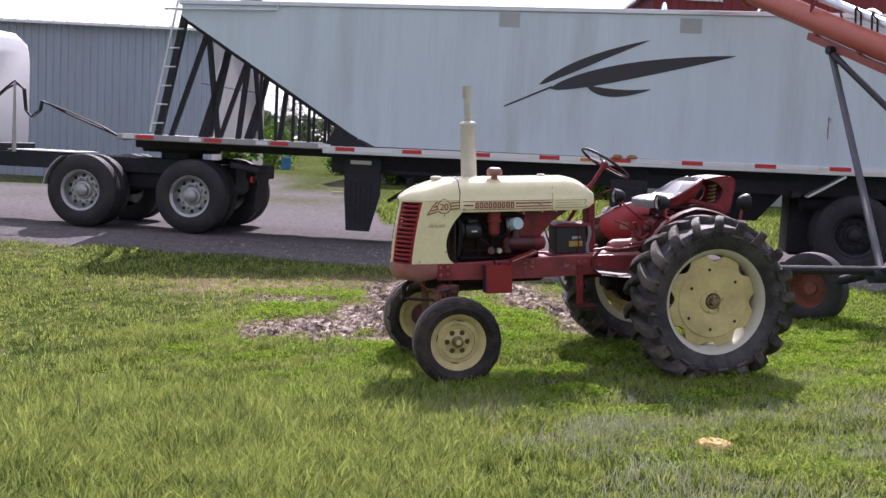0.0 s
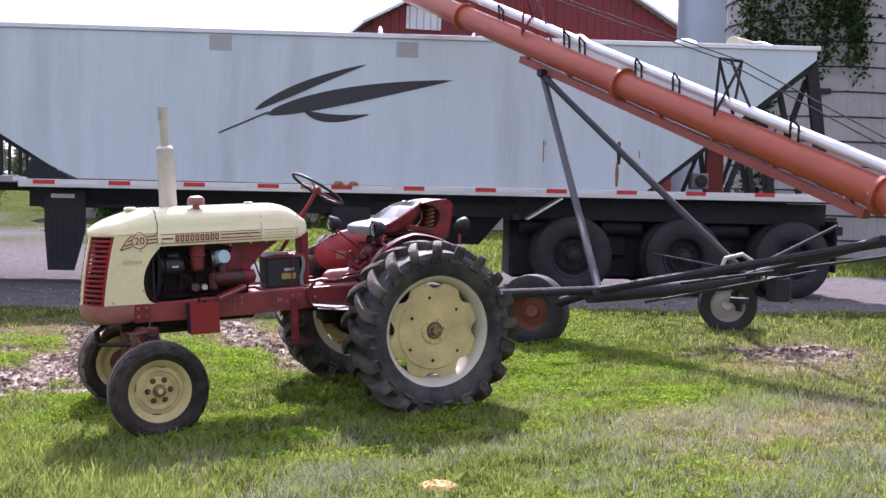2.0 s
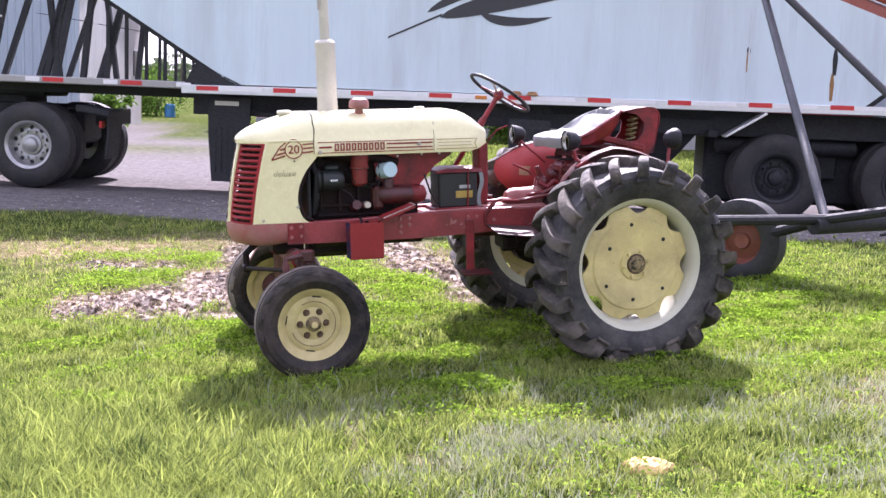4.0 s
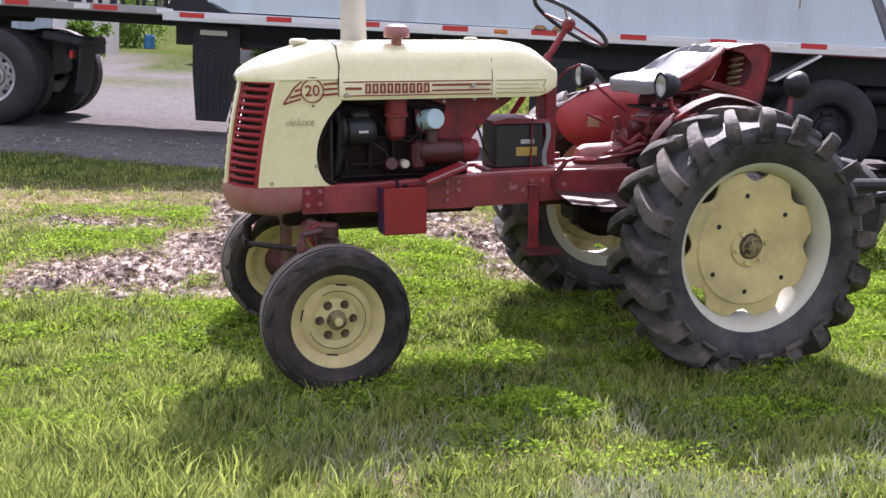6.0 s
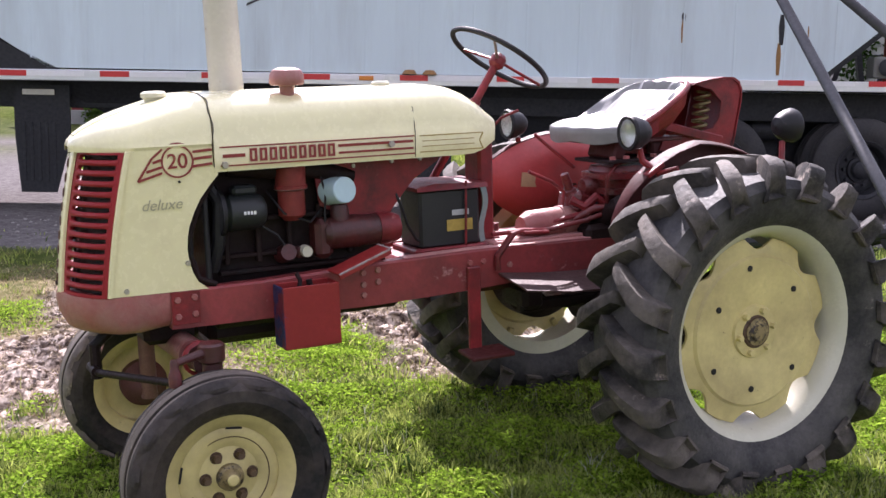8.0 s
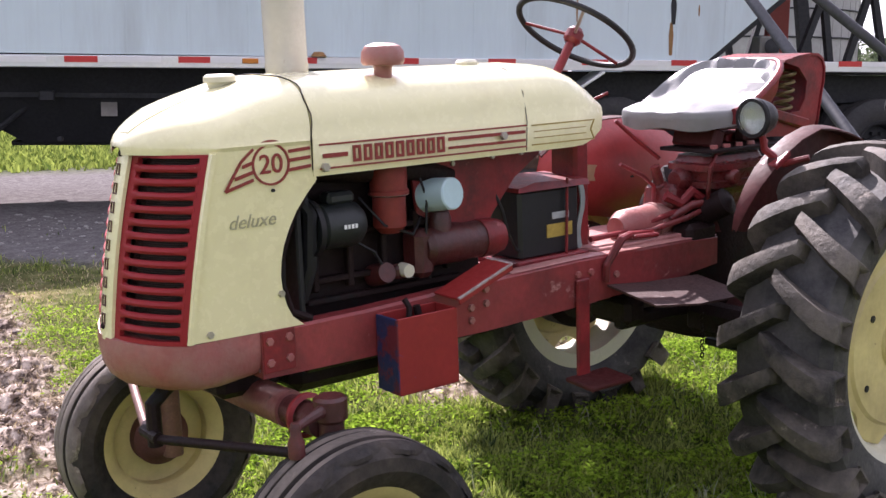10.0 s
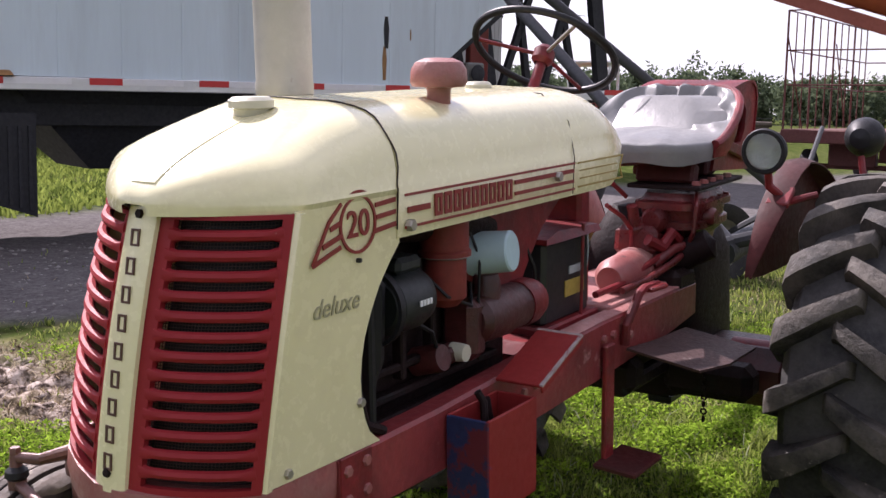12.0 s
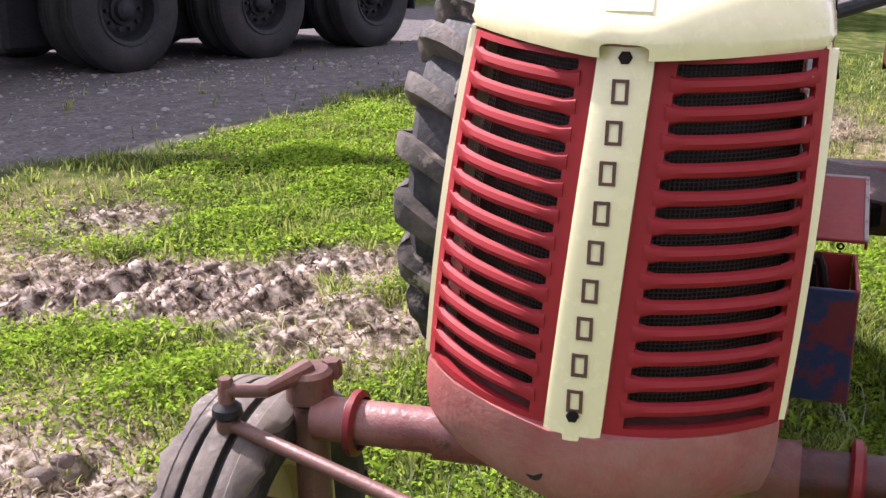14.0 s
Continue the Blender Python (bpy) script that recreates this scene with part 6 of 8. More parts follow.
    for i in range(6):
        part("flap_rib", Mesh().box((X(2.60) + 0.09 * i, -0.02, Z(1.03 - 0.015 * i)), (0.035, 0.016, 0.62 + 0.03 * i), b=0.003), FRAMEB, fl)
    part("box_face", Mesh().lathe([(0, 0.006), (0.09, 0.006), (0.10, 0.0)], pose(X(8.1), 0.098, Z(1.98), 90, 0, 0), n=20), FRAMEB, tr)
    part("red_upright", Mesh().box((X(8.45), 0.6, Z(2.3)), (0.28, 0.1, 1.1), b=0.01), material("trailer_red", (0.25, 0.04, 0.03), 0.6), tr)
    part("rear_deck", Mesh().box(((X(7.3) + X(10.2)) / 2, 1.25, Z(1.72)), (X(10.2) - X(7.3), 2.4, 0.08), b=0.01), FRAMEB, tr)
    for i, x in enumerate((6.16, 7.87, 9.58)):
        truck_wheel(pose(X(x), 0.0, 0.525, 90, 0, 0), tr, False)
        truck_wheel(pose(X(x), 2.52, 0.535, -90, 0, 0), tr, False)
        part("axle", Mesh().tube([(X(x), 0.3, 0.515), (X(x), 2.2, 0.515)], 0.07, 14), FRAMEB, tr)
        part("hanger", Mesh().box((X(x + 0.8), 0.75, 0.85), (0.3, 0.12, 0.7), b=0.02), FRAMEB, tr)
    # bogie bulk, extended low to stand for the shade between the wheels
    for x0, x1, z0, z1 in ((5.3, 10.1, 0.12, 1.15), ):
        part("bogie_shade_block", Mesh().box(((X(x0) + X(x1)) / 2, 1.25, (z0 + z1) / 2), (X(x1) - X(x0), 0.9, z1 - z0), b=0.05), FRAMEB, tr, "black bogie block that fills in the shade between wheels")
    for x in (5.75, 7.0, 8.7):
        part("air_tank", Mesh().lathe([(0, -0.35), (0.1, -0.34), (0.13, -0.3), (0.13, 0.3), (0.1, 0.34), (0, 0.35)], pose(X(x), 0.62, 0.95, 0, 90, 0), n=20), FRAMEB, tr)
    part("fender_strip", Mesh().box((X(5.68), 0.05, Z(1.5)), (0.62, 0.35, 0.03), (0, -32, 0), b=0.004), ALU, tr)
    part("mud_flap", Mesh().box((X(10.22), 0.3, 0.75), (0.03, 0.6, 0.8), b=0.004), FRAMEB, tr)
    part("bumper", Mesh().box((X(10.28), 1.25, 1.0), (0.12, 2.4, 0.14), b=0.01), FRAMEB, tr)
    part("tail_lamp", Mesh().box((X(10.22), -0.03, Z(1.7)), (0.08, 0.04, 0.06), b=0.005), TAPER, tr)
    return tr


def build_truck():
    """The rear of the road tractor that is coupled under the trailer's deck."""
    tk = thing("road_tractor", TRAIL, "white semi truck coupled under the trailer deck", "truck")
    k = 1 / math.cos(radians(SLOPE))
    X = lambda x: x * k
    for y in (0.8, 1.7):
        part("frame_rail", Mesh().box((X(-7.1), y, 0.98), (6.2, 0.09, 0.26), b=0.01), FRAMEB, tk)
    for x in (-6.0, -4.13):
        truck_wheel(pose(X(x), 0.0, 0.54, 90, 0, 0), tk, True)
        truck_wheel(pose(X(x), 2.5, 0.54, -90, 0, 0), tk, True)
        part("axle", Mesh().tube([(X(x), 0.3, 0.52), (X(x), 2.2, 0.52)], 0.12, 14).lathe([(0, -0.2), (0.18, -0.12), (0.2, 0), (0.18, 0.12), (0, 0.2)], pose(X(x), 1.25, 0.52, 90, 0, 0), n=16), FRAMEB, tk)
    part("fifth_wheel", Mesh().box((X(-4.75), 1.25, 1.27), (1.1, 0.9, 0.10), b=0.03).box((X(-4.75), 1.25, 1.17), (0.5, 0.7, 0.16), b=0.03), FRAMEB, tk)
    part("fender", Mesh().lathe([(0.645, -0.6), (0.665, -0.6), (0.665, 0.0), (0.645, 0.0)], pose(X(-6.0), 0.6, 0.52) @ pose(0, 0, 0, 90, 0, 0) @ pose(0, 0, 0.6), n=14, closed=True, a0=120, a1=172), material("pale_plastic_fender", (0.36, 0.36, 0.36), 0.5, var=0.15, scale=3), tk, "pale grey quarter fender")
    # dark body added to stand for the deep shade under the truck
    part("axle_shade_block", Mesh().box((X(-5.1), 1.25, 0.8), (2.9, 0.8, 0.5), b=0.06), FRAMEB, tk, "black block that fills in the shade between axles")
    part("rear_cross", Mesh().box((X(-3.35), 1.25, 0.95), (0.16, 1.1, 0.24), b=0.02), FRAMEB, tk)
    part("tail_bracket", Mesh().box((X(-3.25), 0.35, 1.05), (0.5, 0.5, 0.10), (0, 8, 0), b=0.02), FRAMEB, tk)
    part("mud_flap", Mesh().loft([[(X(-3.02), 0.1, 0.95), (X(-3.02), 0.65, 0.95), (X(-3.0), 0.65, 0.95), (X(-3.0), 0.1, 0.95)], [(X(-3.05), 0.12, 0.65), (X(-3.05), 0.62, 0.65), (X(-3.03), 0.62, 0.65), (X(-3.03), 0.12, 0.65)], [(X(-3.08), 0.1, 0.38), (X(-3.08), 0.6, 0.38), (X(-3.06), 0.6, 0.38), (X(-3.06), 0.1, 0.38)]]), FRAMEB, tk, "frayed black mud flap")
    part("tail_lamp", Mesh().box((X(-3.16), 0.25, 0.86), (0.04, 0.14, 0.10), b=0.008), TAPER, tk)
    part("deck_plate", Mesh().box((X(-7.1), 1.25, 1.14), (1.2, 1.0, 0.02), b=0.004), ALU, tk)
    # sleeper cab
    cab = []
    for x, t, d in ((-8.19, 2.98, 0.10), (-8.23, 3.12, 0.05), (-8.39, 3.24, 0.0), (-10.7, 3.35, 0.0)):
        ring = []
        for y, z in ((0.06 + d, 1.25), (0.03 + d, 1.4), (0.03 + d, t - 0.25), (0.10 + d, t - 0.08), (0.3 + d, t), (2.2 - d, t), (2.4 - d, t - 0.08), (2.47 - d, t - 0.25), (2.47 - d, 1.4), (2.44 - d, 1.25)):
            ring.append((X(x), y, z - 0.0))
        cab.append(ring)
    part("sleeper", Mesh().loft(cab), material("white_truck_paint", (0.74, 0.74, 0.72), 0.3, var=0.04, bump=0.02, coat=0.3), tk, "white rounded sleeper cab")
    part("cab_skirt", Mesh().box((X(-9.3), 1.25, 1.18), (2.5, 2.3, 0.14), b=0.02), FRAMEB, tk)
    part("fuel_tank", Mesh().lathe([(0, -0.6), (0.28, -0.6), (0.3, -0.58), (0.3, 0.58), (0.28, 0.6), (0, 0.6)], pose(X(-9.0), 0.35, 0.75, 0, 90, 0), n=28), ALU, tk)
    part("grab_bar", Mesh().tube([(X(-8.0), 0.2, 2.42), (X(-8.3), 0.2, 2.44)], 0.015, 8), ALU, tk)
    part("hose_mast", Mesh().tube([(X(-7.55), 0.7, 1.1), (X(-7.55), 0.7, 2.3)], [0.04, 0.018], 10), STEEL, tk)
    for dy, sag in ((0.0, 0.0), (0.06, 0.05)):
        pts = [(-8.02, 1.95), (-7.75, 2.18), (-7.57, 2.32 - sag), (-7.42, 2.18), (-7.38, 1.83 - sag), (-7.27, 1.71), (-7.12, 1.83), (-7.09, 1.99), (-6.6, 1.83 - sag), (-6.0, 1.61 - sag), (-5.6, 1.41), (-5.3, 1.43)]
        sm = []
        for i in range(len(pts) - 1):
            for q in range(4):
                u = q / 4
                sm.append((X(pts[i][0] * (1 - u) + pts[i + 1][0] * u), 0.75 + dy, pts[i][1] * (1 - u) + pts[i + 1][1] * u))
        part("air_hose", Mesh().tube(sm, 0.018, 8), BLACK, tk, "black coiled air hose")
    return tk


build_trailer()
build_truck()

# ---- the grain auger ----
def build_auger():
    PIN, GROW = Vector((0.35, 1.6, 1.2)), 1.05
    ag = thing("grain_auger", Matrix.Translation(PIN) @ Matrix.Diagonal((GROW, GROW, GROW, 1)) @ Matrix.Translation(-PIN), "orange portable grain auger with a galvanised side tube", "auger")
    u = Vector((0.29, -0.90, -0.315)).normalized()         # down the tube
    C = Vector((5.12, 11.3, 2.36))                         # on the track under the tube
    side = u.cross(Vector((0, 0, 1))).normalized()
    nrm = side.cross(u).normalized()
    P = lambda s, a=0.0, h=0.0: C + u * s + side * a + nrm * h
    part("tube", Mesh().tube([P(-9.2, 0, 0.21), P(5.3, 0, 0.21)], 0.138, 28), ORANGE, ag, "faded orange auger tube")
    part("side_tube", Mesh().tube([P(-9.2, -0.02, 0.52), P(5.0, -0.02, 0.395)], 0.052, 20), GALV, ag, "bright galvanised upper tube")
    part("track", Mesh().loft([[P(s, -0.045, -0.03), P(s, 0.045, -0.03), P(s, 0.045, 0.05), P(s, -0.045, 0.05)] for s in (-2.95, 2.3)]), material("dark_orange_channel", (0.30, 0.075, 0.05), 0.6, var=0.25, scale=4), ag, "dark red track under the tube")
    for s in (-2.85, -2.0, -1.2, -0.4, 0.4, 1.2, 2.1):
        part("track_bracket", Mesh().loft([[P(s + d, -0.03, 0.02), P(s + d, 0.03, 0.02), P(s + d, 0.03, 0.1), P(s + d, -0.03, 0.1)] for d in (-0.03, 0.03)]), ORANGE, ag)
    for s in (-4.4, -1.05, 2.4):
        d = u.to_track_quat("Z", "Y").to_matrix().to_4x4()
        part("flange", Mesh().lathe([(0.139, -0.02), (0.178, -0.018), (0.178, 0.018), (0.139, 0.02)], Matrix.Translation(P(s, 0, 0.21)) @ d, n=28), ORANGE, ag)
        for k in range(6):
            a = radians(60 * k)
            part("bolt", bolt(P(s, 0.160 * math.cos(a), 0.21 + 0.160 * math.sin(a)) - u * 0.018, -u, 0.012, 0.012), STEEL, ag)
    for i in range(7):
        part("lettering_bar", Mesh().loft([[P(-0.55 + 0.075 * i + d, -0.125, 0.21 + h) for h in (-0.035, 0.035)] + [P(-0.55 + 0.075 * i + d, -0.1405, 0.21 + h) for h in (0.035, -0.035)] for d in (0.0, 0.05)]), GALV, ag)
    part("decal_patch", Mesh().loft([[P(-0.95 + d, -0.125, 0.18), P(-0.95 + d, -0.125, 0.24), P(-0.95 + d, -0.1405, 0.24), P(-0.95 + d, -0.1405, 0.18)] for d in (0.0, 0.14)]), TAPEW, ag)
    # truss stands, cables and clips above the tube
    for s in (-2.9, 0.45):
        st = part("truss_stand", Mesh().tube([P(s - 0.1, -0.14, 0.82), P(s - 0.1, 0.14, 0.82)], 0.016, 8), FRAMEB if s > 0 else RED, ag)
        for a, b in ((P(s, 0.12, 0.30), P(s - 0.1, 0.14, 0.82)), (P(s, -0.12, 0.30), P(s - 0.1, -0.14, 0.82)), (P(s, 0.12, 0.32), P(s - 0.1, -0.14, 0.80)), (P(s, -0.12, 0.32), P(s - 0.1, 0.14, 0.80)), (P(s + 0.45, 0, 0.33), P(s - 0.1, 0, 0.82))):
            part("strut", Mesh().tube([a, b], 0.014, 8), FRAMEB if s > 0 else RED, st)
    for d in (-1, 1):
        part("truss_cable", Mesh().tube([P(-9, 0.1 * d, 0.36), P(-3.0, 0.14 * d, 0.82), P(0.35, 0.14 * d, 0.82), P(4.5, 0.1 * d, 0.36)], 0.006, 6), FRAMEB, ag)
    for s in (-3.6, -2.2, -1.9, -0.9, -0.3, 1.3):
        hk = [P(s, 0.0, 0.33), P(s, 0.05, 0.48), P(s + 0.05, 0.1, 0.53), P(s + 0.1, 0.05, 0.48), P(s + 0.1, 0, 0.33)]
        part("tube_clip", Mesh().tube(hk, 0.012, 6), FRAMEB, ag)
    # carriage: legs, axle, wheels, lower arms
    A, B = Vector((4.02, 10.62, 0.87)), Vector((5.86, 11.28, 0.96))
    top = P(-2.4, 0, -0.02)
    LEGM = material("worn_grey_steel_leg", (0.055, 0.056, 0.062), 0.55, metal=0.2, var=0.35, scale=5)
    part("leg", Mesh().tube([A, P(-2.64, -0.07, -0.02)], 0.037, 12), LEGM, ag, "grey-black tubular leg")
    part("leg", Mesh().tube([B, P(-2.46, 0.08, -0.02)], 0.037, 12), LEGM, ag)
    part("roller", Mesh().tube([top + side * -0.12, top + side * 0.12], 0.05, 12), FRAMEB, ag)
    part("axle_beam", Mesh().tube([A + Vector((-0.1, -0.02, -0.05)), (A + B) / 2 + Vector((0, 0, -0.06)), B + Vector((0.1, 0.04, -0.05))], 0.07, 12), FRAMEB, ag)
    W1, W2 = Vector((3.60, 11.22, 0.615)), Vector((6.02, 11.98, 0.60))
    low = P(2.6, 0, -0.1)
    part("lower_arm", Mesh().tube([A, low + side * -0.1], 0.04, 10), FRAMEB, ag)
    part("lower_arm", Mesh().tube([B, low + side * 0.1], 0.04, 10), FRAMEB, ag)
    part("spindle_arm", Mesh().tube([A, A + (W1 - A) * 0.6, W1 + Vector((0.15, 0.05, 0))], 0.045, 10), FRAMEB, ag)
    part("spindle_arm", Mesh().tube([B, B + (W2 - B) * 0.6, W2 + Vector((0.12, 0.02, 0))], 0.045, 10), FRAMEB, ag)
    part("drawbar_tube", Mesh().tube([A, Vector((2.75, 10.35, 0.85))], 0.04, 10), FRAMEB, ag)
    for a, b, r in ((Vector((4.6, 10.75, 1.2)), Vector((5.5, 11.0, 1.05)), 0.012), (B + Vector((0.1, 0, 0.1)), B + Vector((1.3, 0.5, 0.5)), 0.02), (A + Vector((0.5, 0.1, -0.12)), B + Vector((0.4, -0.6, 0.1)), 0.012), (A + Vector((0.9, 0.2, 0.05)), B + Vector((1.6, -0.9, 0.35)), 0.014)):
        part("control_rod", Mesh().tube([a, b], r, 8), FRAMEB, ag)
    part("winch", Mesh().box(B + Vector((0.15, -0.35, -0.1)), (0.2, 0.16, 0.24), b=0.02), FRAMEB, ag)
    part("pulley", Mesh().lathe([(0, 0.05), (0.09, 0.05), (0.09, 0.0), (0.03, 0), (0.03, -0.08), (0, -0.08)], Matrix.Translation(B + Vector((-0.35, -0.5, -0.22))), n=16), FRAMEB, ag)
    part("hose_loop", Mesh().tube([B + Vector((-0.35, -0.1, 0.05)), B + Vector((-0.3, -0.1, 0.18)), B + Vector((-0.12, -0.1, 0.22)), B + Vector((0.05, -0.1, 0.12)), B + Vector((0.12, -0.1, -0.02))], 0.022, 10), SILVER, ag)
    axis = (B - A).normalized()
    yaw = math.degrees(math.atan2(axis.y, axis.x))
    for i, (W, col) in enumerate(((W1, RED), (W2, SILVER))):
        M = Matrix.Translation(W) @ pose(0, 0, 0, 90, 0, yaw - 62 if i == 0 else yaw - 40)
        r = 0.345 if i == 0 else 0.29
        wl = part("wheel", Mesh().lathe([(0, 0.02), (0.06, 0.03), (0.07, 0.0), (0.15, -0.02), (0.18, 0.03), (0.2, 0.07), (0.185, 0.07), (0.165, 0.0), (0.165, -0.07), (0, -0.07)], M, n=32), material("rusty_rim", (0.20, 0.065, 0.04), 0.7, var=0.4, scale=12) if i == 0 else SILVER, ag, "rusty rim" if i == 0 else "silver rim")
        part("tyre", Mesh().lathe([(0.185, -0.08), (0.22, -0.1), (0.3, -0.1), (r - 0.005, -0.08), (r, -0.03), (r, 0.03), (r - 0.005, 0.08), (0.3, 0.1), (0.22, 0.1), (0.185, 0.08)], M, n=48), TRUCKRUB, wl)
    # intake end with its stand on the lawn
    e = P(5.3, 0, 0.21)
    foot = PIN.z + (gz(PIN.x + (e.x - PIN.x) * GROW, PIN.y + (e.y - PIN.y) * GROW) - PIN.z) / GROW
    part("intake_guard", Mesh().tube([e, e + u * 0.5], 0.15, 16), FRAMEB, ag)
    part("jack_stand", Mesh().tube([e - u * 0.3, Vector((e.x, e.y, foot))], 0.04, 10).box((e.x, e.y, foot + 0.01), (0.25, 0.25, 0.02), b=0.004), FRAMEB, ag)
    return ag


build_auger()

# ---- far buildings, woods, fields ----
def leaf_material(name, dark, light, trans=0.45, patch=0.9, sheen=0.0):
    mat = bpy.data.materials.new(name)
    mat.use_nodes = True
    nt = mat.node_tree
    nt.nodes.remove(nt.nodes["Principled BSDF"])
    out = nt.nodes["Material Output"]
    geo = nt.nodes.new("ShaderNodeNewGeometry")
    tex = nt.nodes.new("ShaderNodeTexCoord")
    nz = nt.nodes.new("ShaderNodeTexNoise")
    nz.inputs["Scale"].default_value, nz.inputs["Detail"].default_value = patch, 4
    nt.links.new(tex.outputs["Object"], nz.inputs["Vector"])
    add = nt.nodes.new("ShaderNodeMath")
    add.operation = "MULTIPLY_ADD"
    add.inputs[1].default_value = 0.55
    nt.links.new(geo.outputs["Random Per Island"], add.inputs[0])
    n2 = nt.nodes.new("ShaderNodeTexNoise")
    n2.inputs["Scale"].default_value, n2.inputs["Detail"].default_value = patch * 5, 3
    nt.links.new(tex.outputs["Object"], n2.inputs["Vector"])
    av = nt.nodes.new("ShaderNodeMath")
    av.operation = "MULTIPLY_ADD"
    av.inputs[1].default_value = 0.5
    hf = nt.nodes.new("ShaderNodeMath")
    hf.operation = "MULTIPLY"
    hf.inputs[1].default_value = 0.5
    nt.links.new(n2.outputs["Fac"], hf.inputs[0])
    nt.links.new(nz.outputs["Fac"], av.inputs[0])
    nt.links.new(hf.outputs[0], av.inputs[2])
    nt.links.new(av.outputs[0], add.inputs[2])
    rp = nt.nodes.new("ShaderNodeValToRGB")
    rp.color_ramp.elements[0].position, rp.color_ramp.elements[0].color = 0.47, (*dark, 1)
    rp.color_ramp.elements[1].position, rp.color_ramp.elements[1].color = 1.0, (*light, 1)
    nt.links.new(add.outputs[0], rp.inputs["Fac"])
    df, tl, mx = nt.nodes.new("ShaderNodeBsdfDiffuse"), nt.nodes.new("ShaderNodeBsdfTranslucent"), nt.nodes.new("ShaderNodeMixShader")
    for n in (df, tl):
        nt.links.new(rp.outputs["Color"], n.inputs["Color"])
    mx.inputs[0].default_value = trans
    nt.links.new(df.outputs[0], mx.inputs[1])
    nt.links.new(tl.outputs[0], mx.inputs[2])
    last = mx
    if sheen:                                            # waxy gloss of fresh blades
        gs, last = nt.nodes.new("ShaderNodeBsdfGlossy"), nt.nodes.new("ShaderNodeMixShader")
        gs.inputs["Roughness"].default_value = 0.42
        gs.inputs["Color"].default_value = (0.9, 0.95, 0.9, 1)
        last.inputs[0].default_value = sheen
        nt.links.new(mx.outputs[0], last.inputs[1])
        nt.links.new(gs.outputs[0], last.inputs[2])
    nt.links.new(last.outputs[0], out.inputs["Surface"])
    return mat


WOODLEAF = leaf_material("woodland_leaves", (0.065, 0.09, 0.06), (0.17, 0.21, 0.12), 0.3)
BUSHLEAF = leaf_material("bush_leaves", (0.04, 0.09, 0.015), (0.13, 0.22, 0.04), 0.35)
IVYLEAF = leaf_material("ivy_leaves", (0.012, 0.03, 0.008), (0.04, 0.075, 0.02), 0.2)


def leaf_mesh(name, centres, size, mat, rg, flat=0.0):
    """One mesh of small tilted leaves, four corners each."""
    n = len(centres)
    a = rg.normal(size=(n, 3))
    a[:, 2] *= 1 - flat
    a /= np.linalg.norm(a, axis=1)[:, None]
    b = np.cross(a, rg.normal(size=(n, 3)) * (1 - 0.8 * flat) + np.array([0, 0, 2.0 * flat]))
    b /= np.linalg.norm(b, axis=1)[:, None]
    s = size * rg.uniform(0.6, 1.3, n)[:, None]
    q = np.stack([centres - a * s, centres + b * s * 0.45, centres + a * s, centres - b * s * 0.45], 1).reshape(-1, 3)
    me = bpy.data.meshes.new(name)
    me.vertices.add(4 * n)
    me.vertices.foreach_set("co", q.astype(np.float32).ravel())
    me.loops.add(4 * n)
    me.loops.foreach_set("vertex_index", np.arange(4 * n, dtype=np.int32))
    me.polygons.add(n)
    me.polygons.foreach_set("loop_start", np.arange(0, 4 * n, 4, dtype=np.int32))
    me.update(calc_edges=True)
    me.materials.append(mat)
    return me


def crown_points(rg, c, r, h, clumps, per):
    """Leaf places of one uneven crown."""
    d = rg.normal(size=(clumps, 3))
    d /= np.linalg.norm(d, axis=1)[:, None]
    p = c + d * np.array([r, r, h]) * rg.uniform(0.45, 1.0, clumps)[:, None]
    rad = rg.uniform(0.18, 0.36, clumps) * r
    out = np.repeat(p, per, 0) + rg.normal(size=(clumps * per, 3)) * np.repeat(rad, per)[:, None] * 0.6
    return out


def build_woods():
    rg = np.random.RandomState(5)
    pts, trunks = [], Mesh()
    for az, dist, h, n in [(a, 150 + 25 * rg.rand(), 5.0 + 2.4 * rg.rand() + (1.2 if 40 < a < 56 else 0), 1) for a in np.arange(30, 86, 0.55)]:
        x, y = dist * math.sin(radians(az)), dist * math.cos(radians(az))
        z = gz(x, y)
        pts.append(crown_points(rg, np.array([x, y, z + h * 0.46]), 2.6 + 1.2 * rg.rand(), h * 0.5, 26, 52))
        trunks.tube([(x, y, z), (x, y, z + h * 0.6)], [0.25, 0.1], 6)
    ob = tagged(new("woods", leaf_mesh("woods", np.concatenate(pts), 0.38, WOODLEAF, rg)), "distant line of dark green broadleaf trees", "woods", kind="stuff")
    part("trunk", trunks, BARK, ob)
    pts = []
    for az in np.arange(-34, 20, 0.8):
        dist = 300 + 60 * rg.rand()
        x, y, h = dist * math.sin(radians(az)), dist * math.cos(radians(az)), 6 + 4 * rg.rand()
        pts.append(crown_points(rg, np.array([x, y, gz(x, y) + h * 0.45]), 5.0, h * 0.5, 16, 22))
    tagged(new("woods", leaf_mesh("woods", np.concatenate(pts), 0.9, WOODLEAF, rg)), "hazy tree belt across the far fields", "woods", kind="stuff")


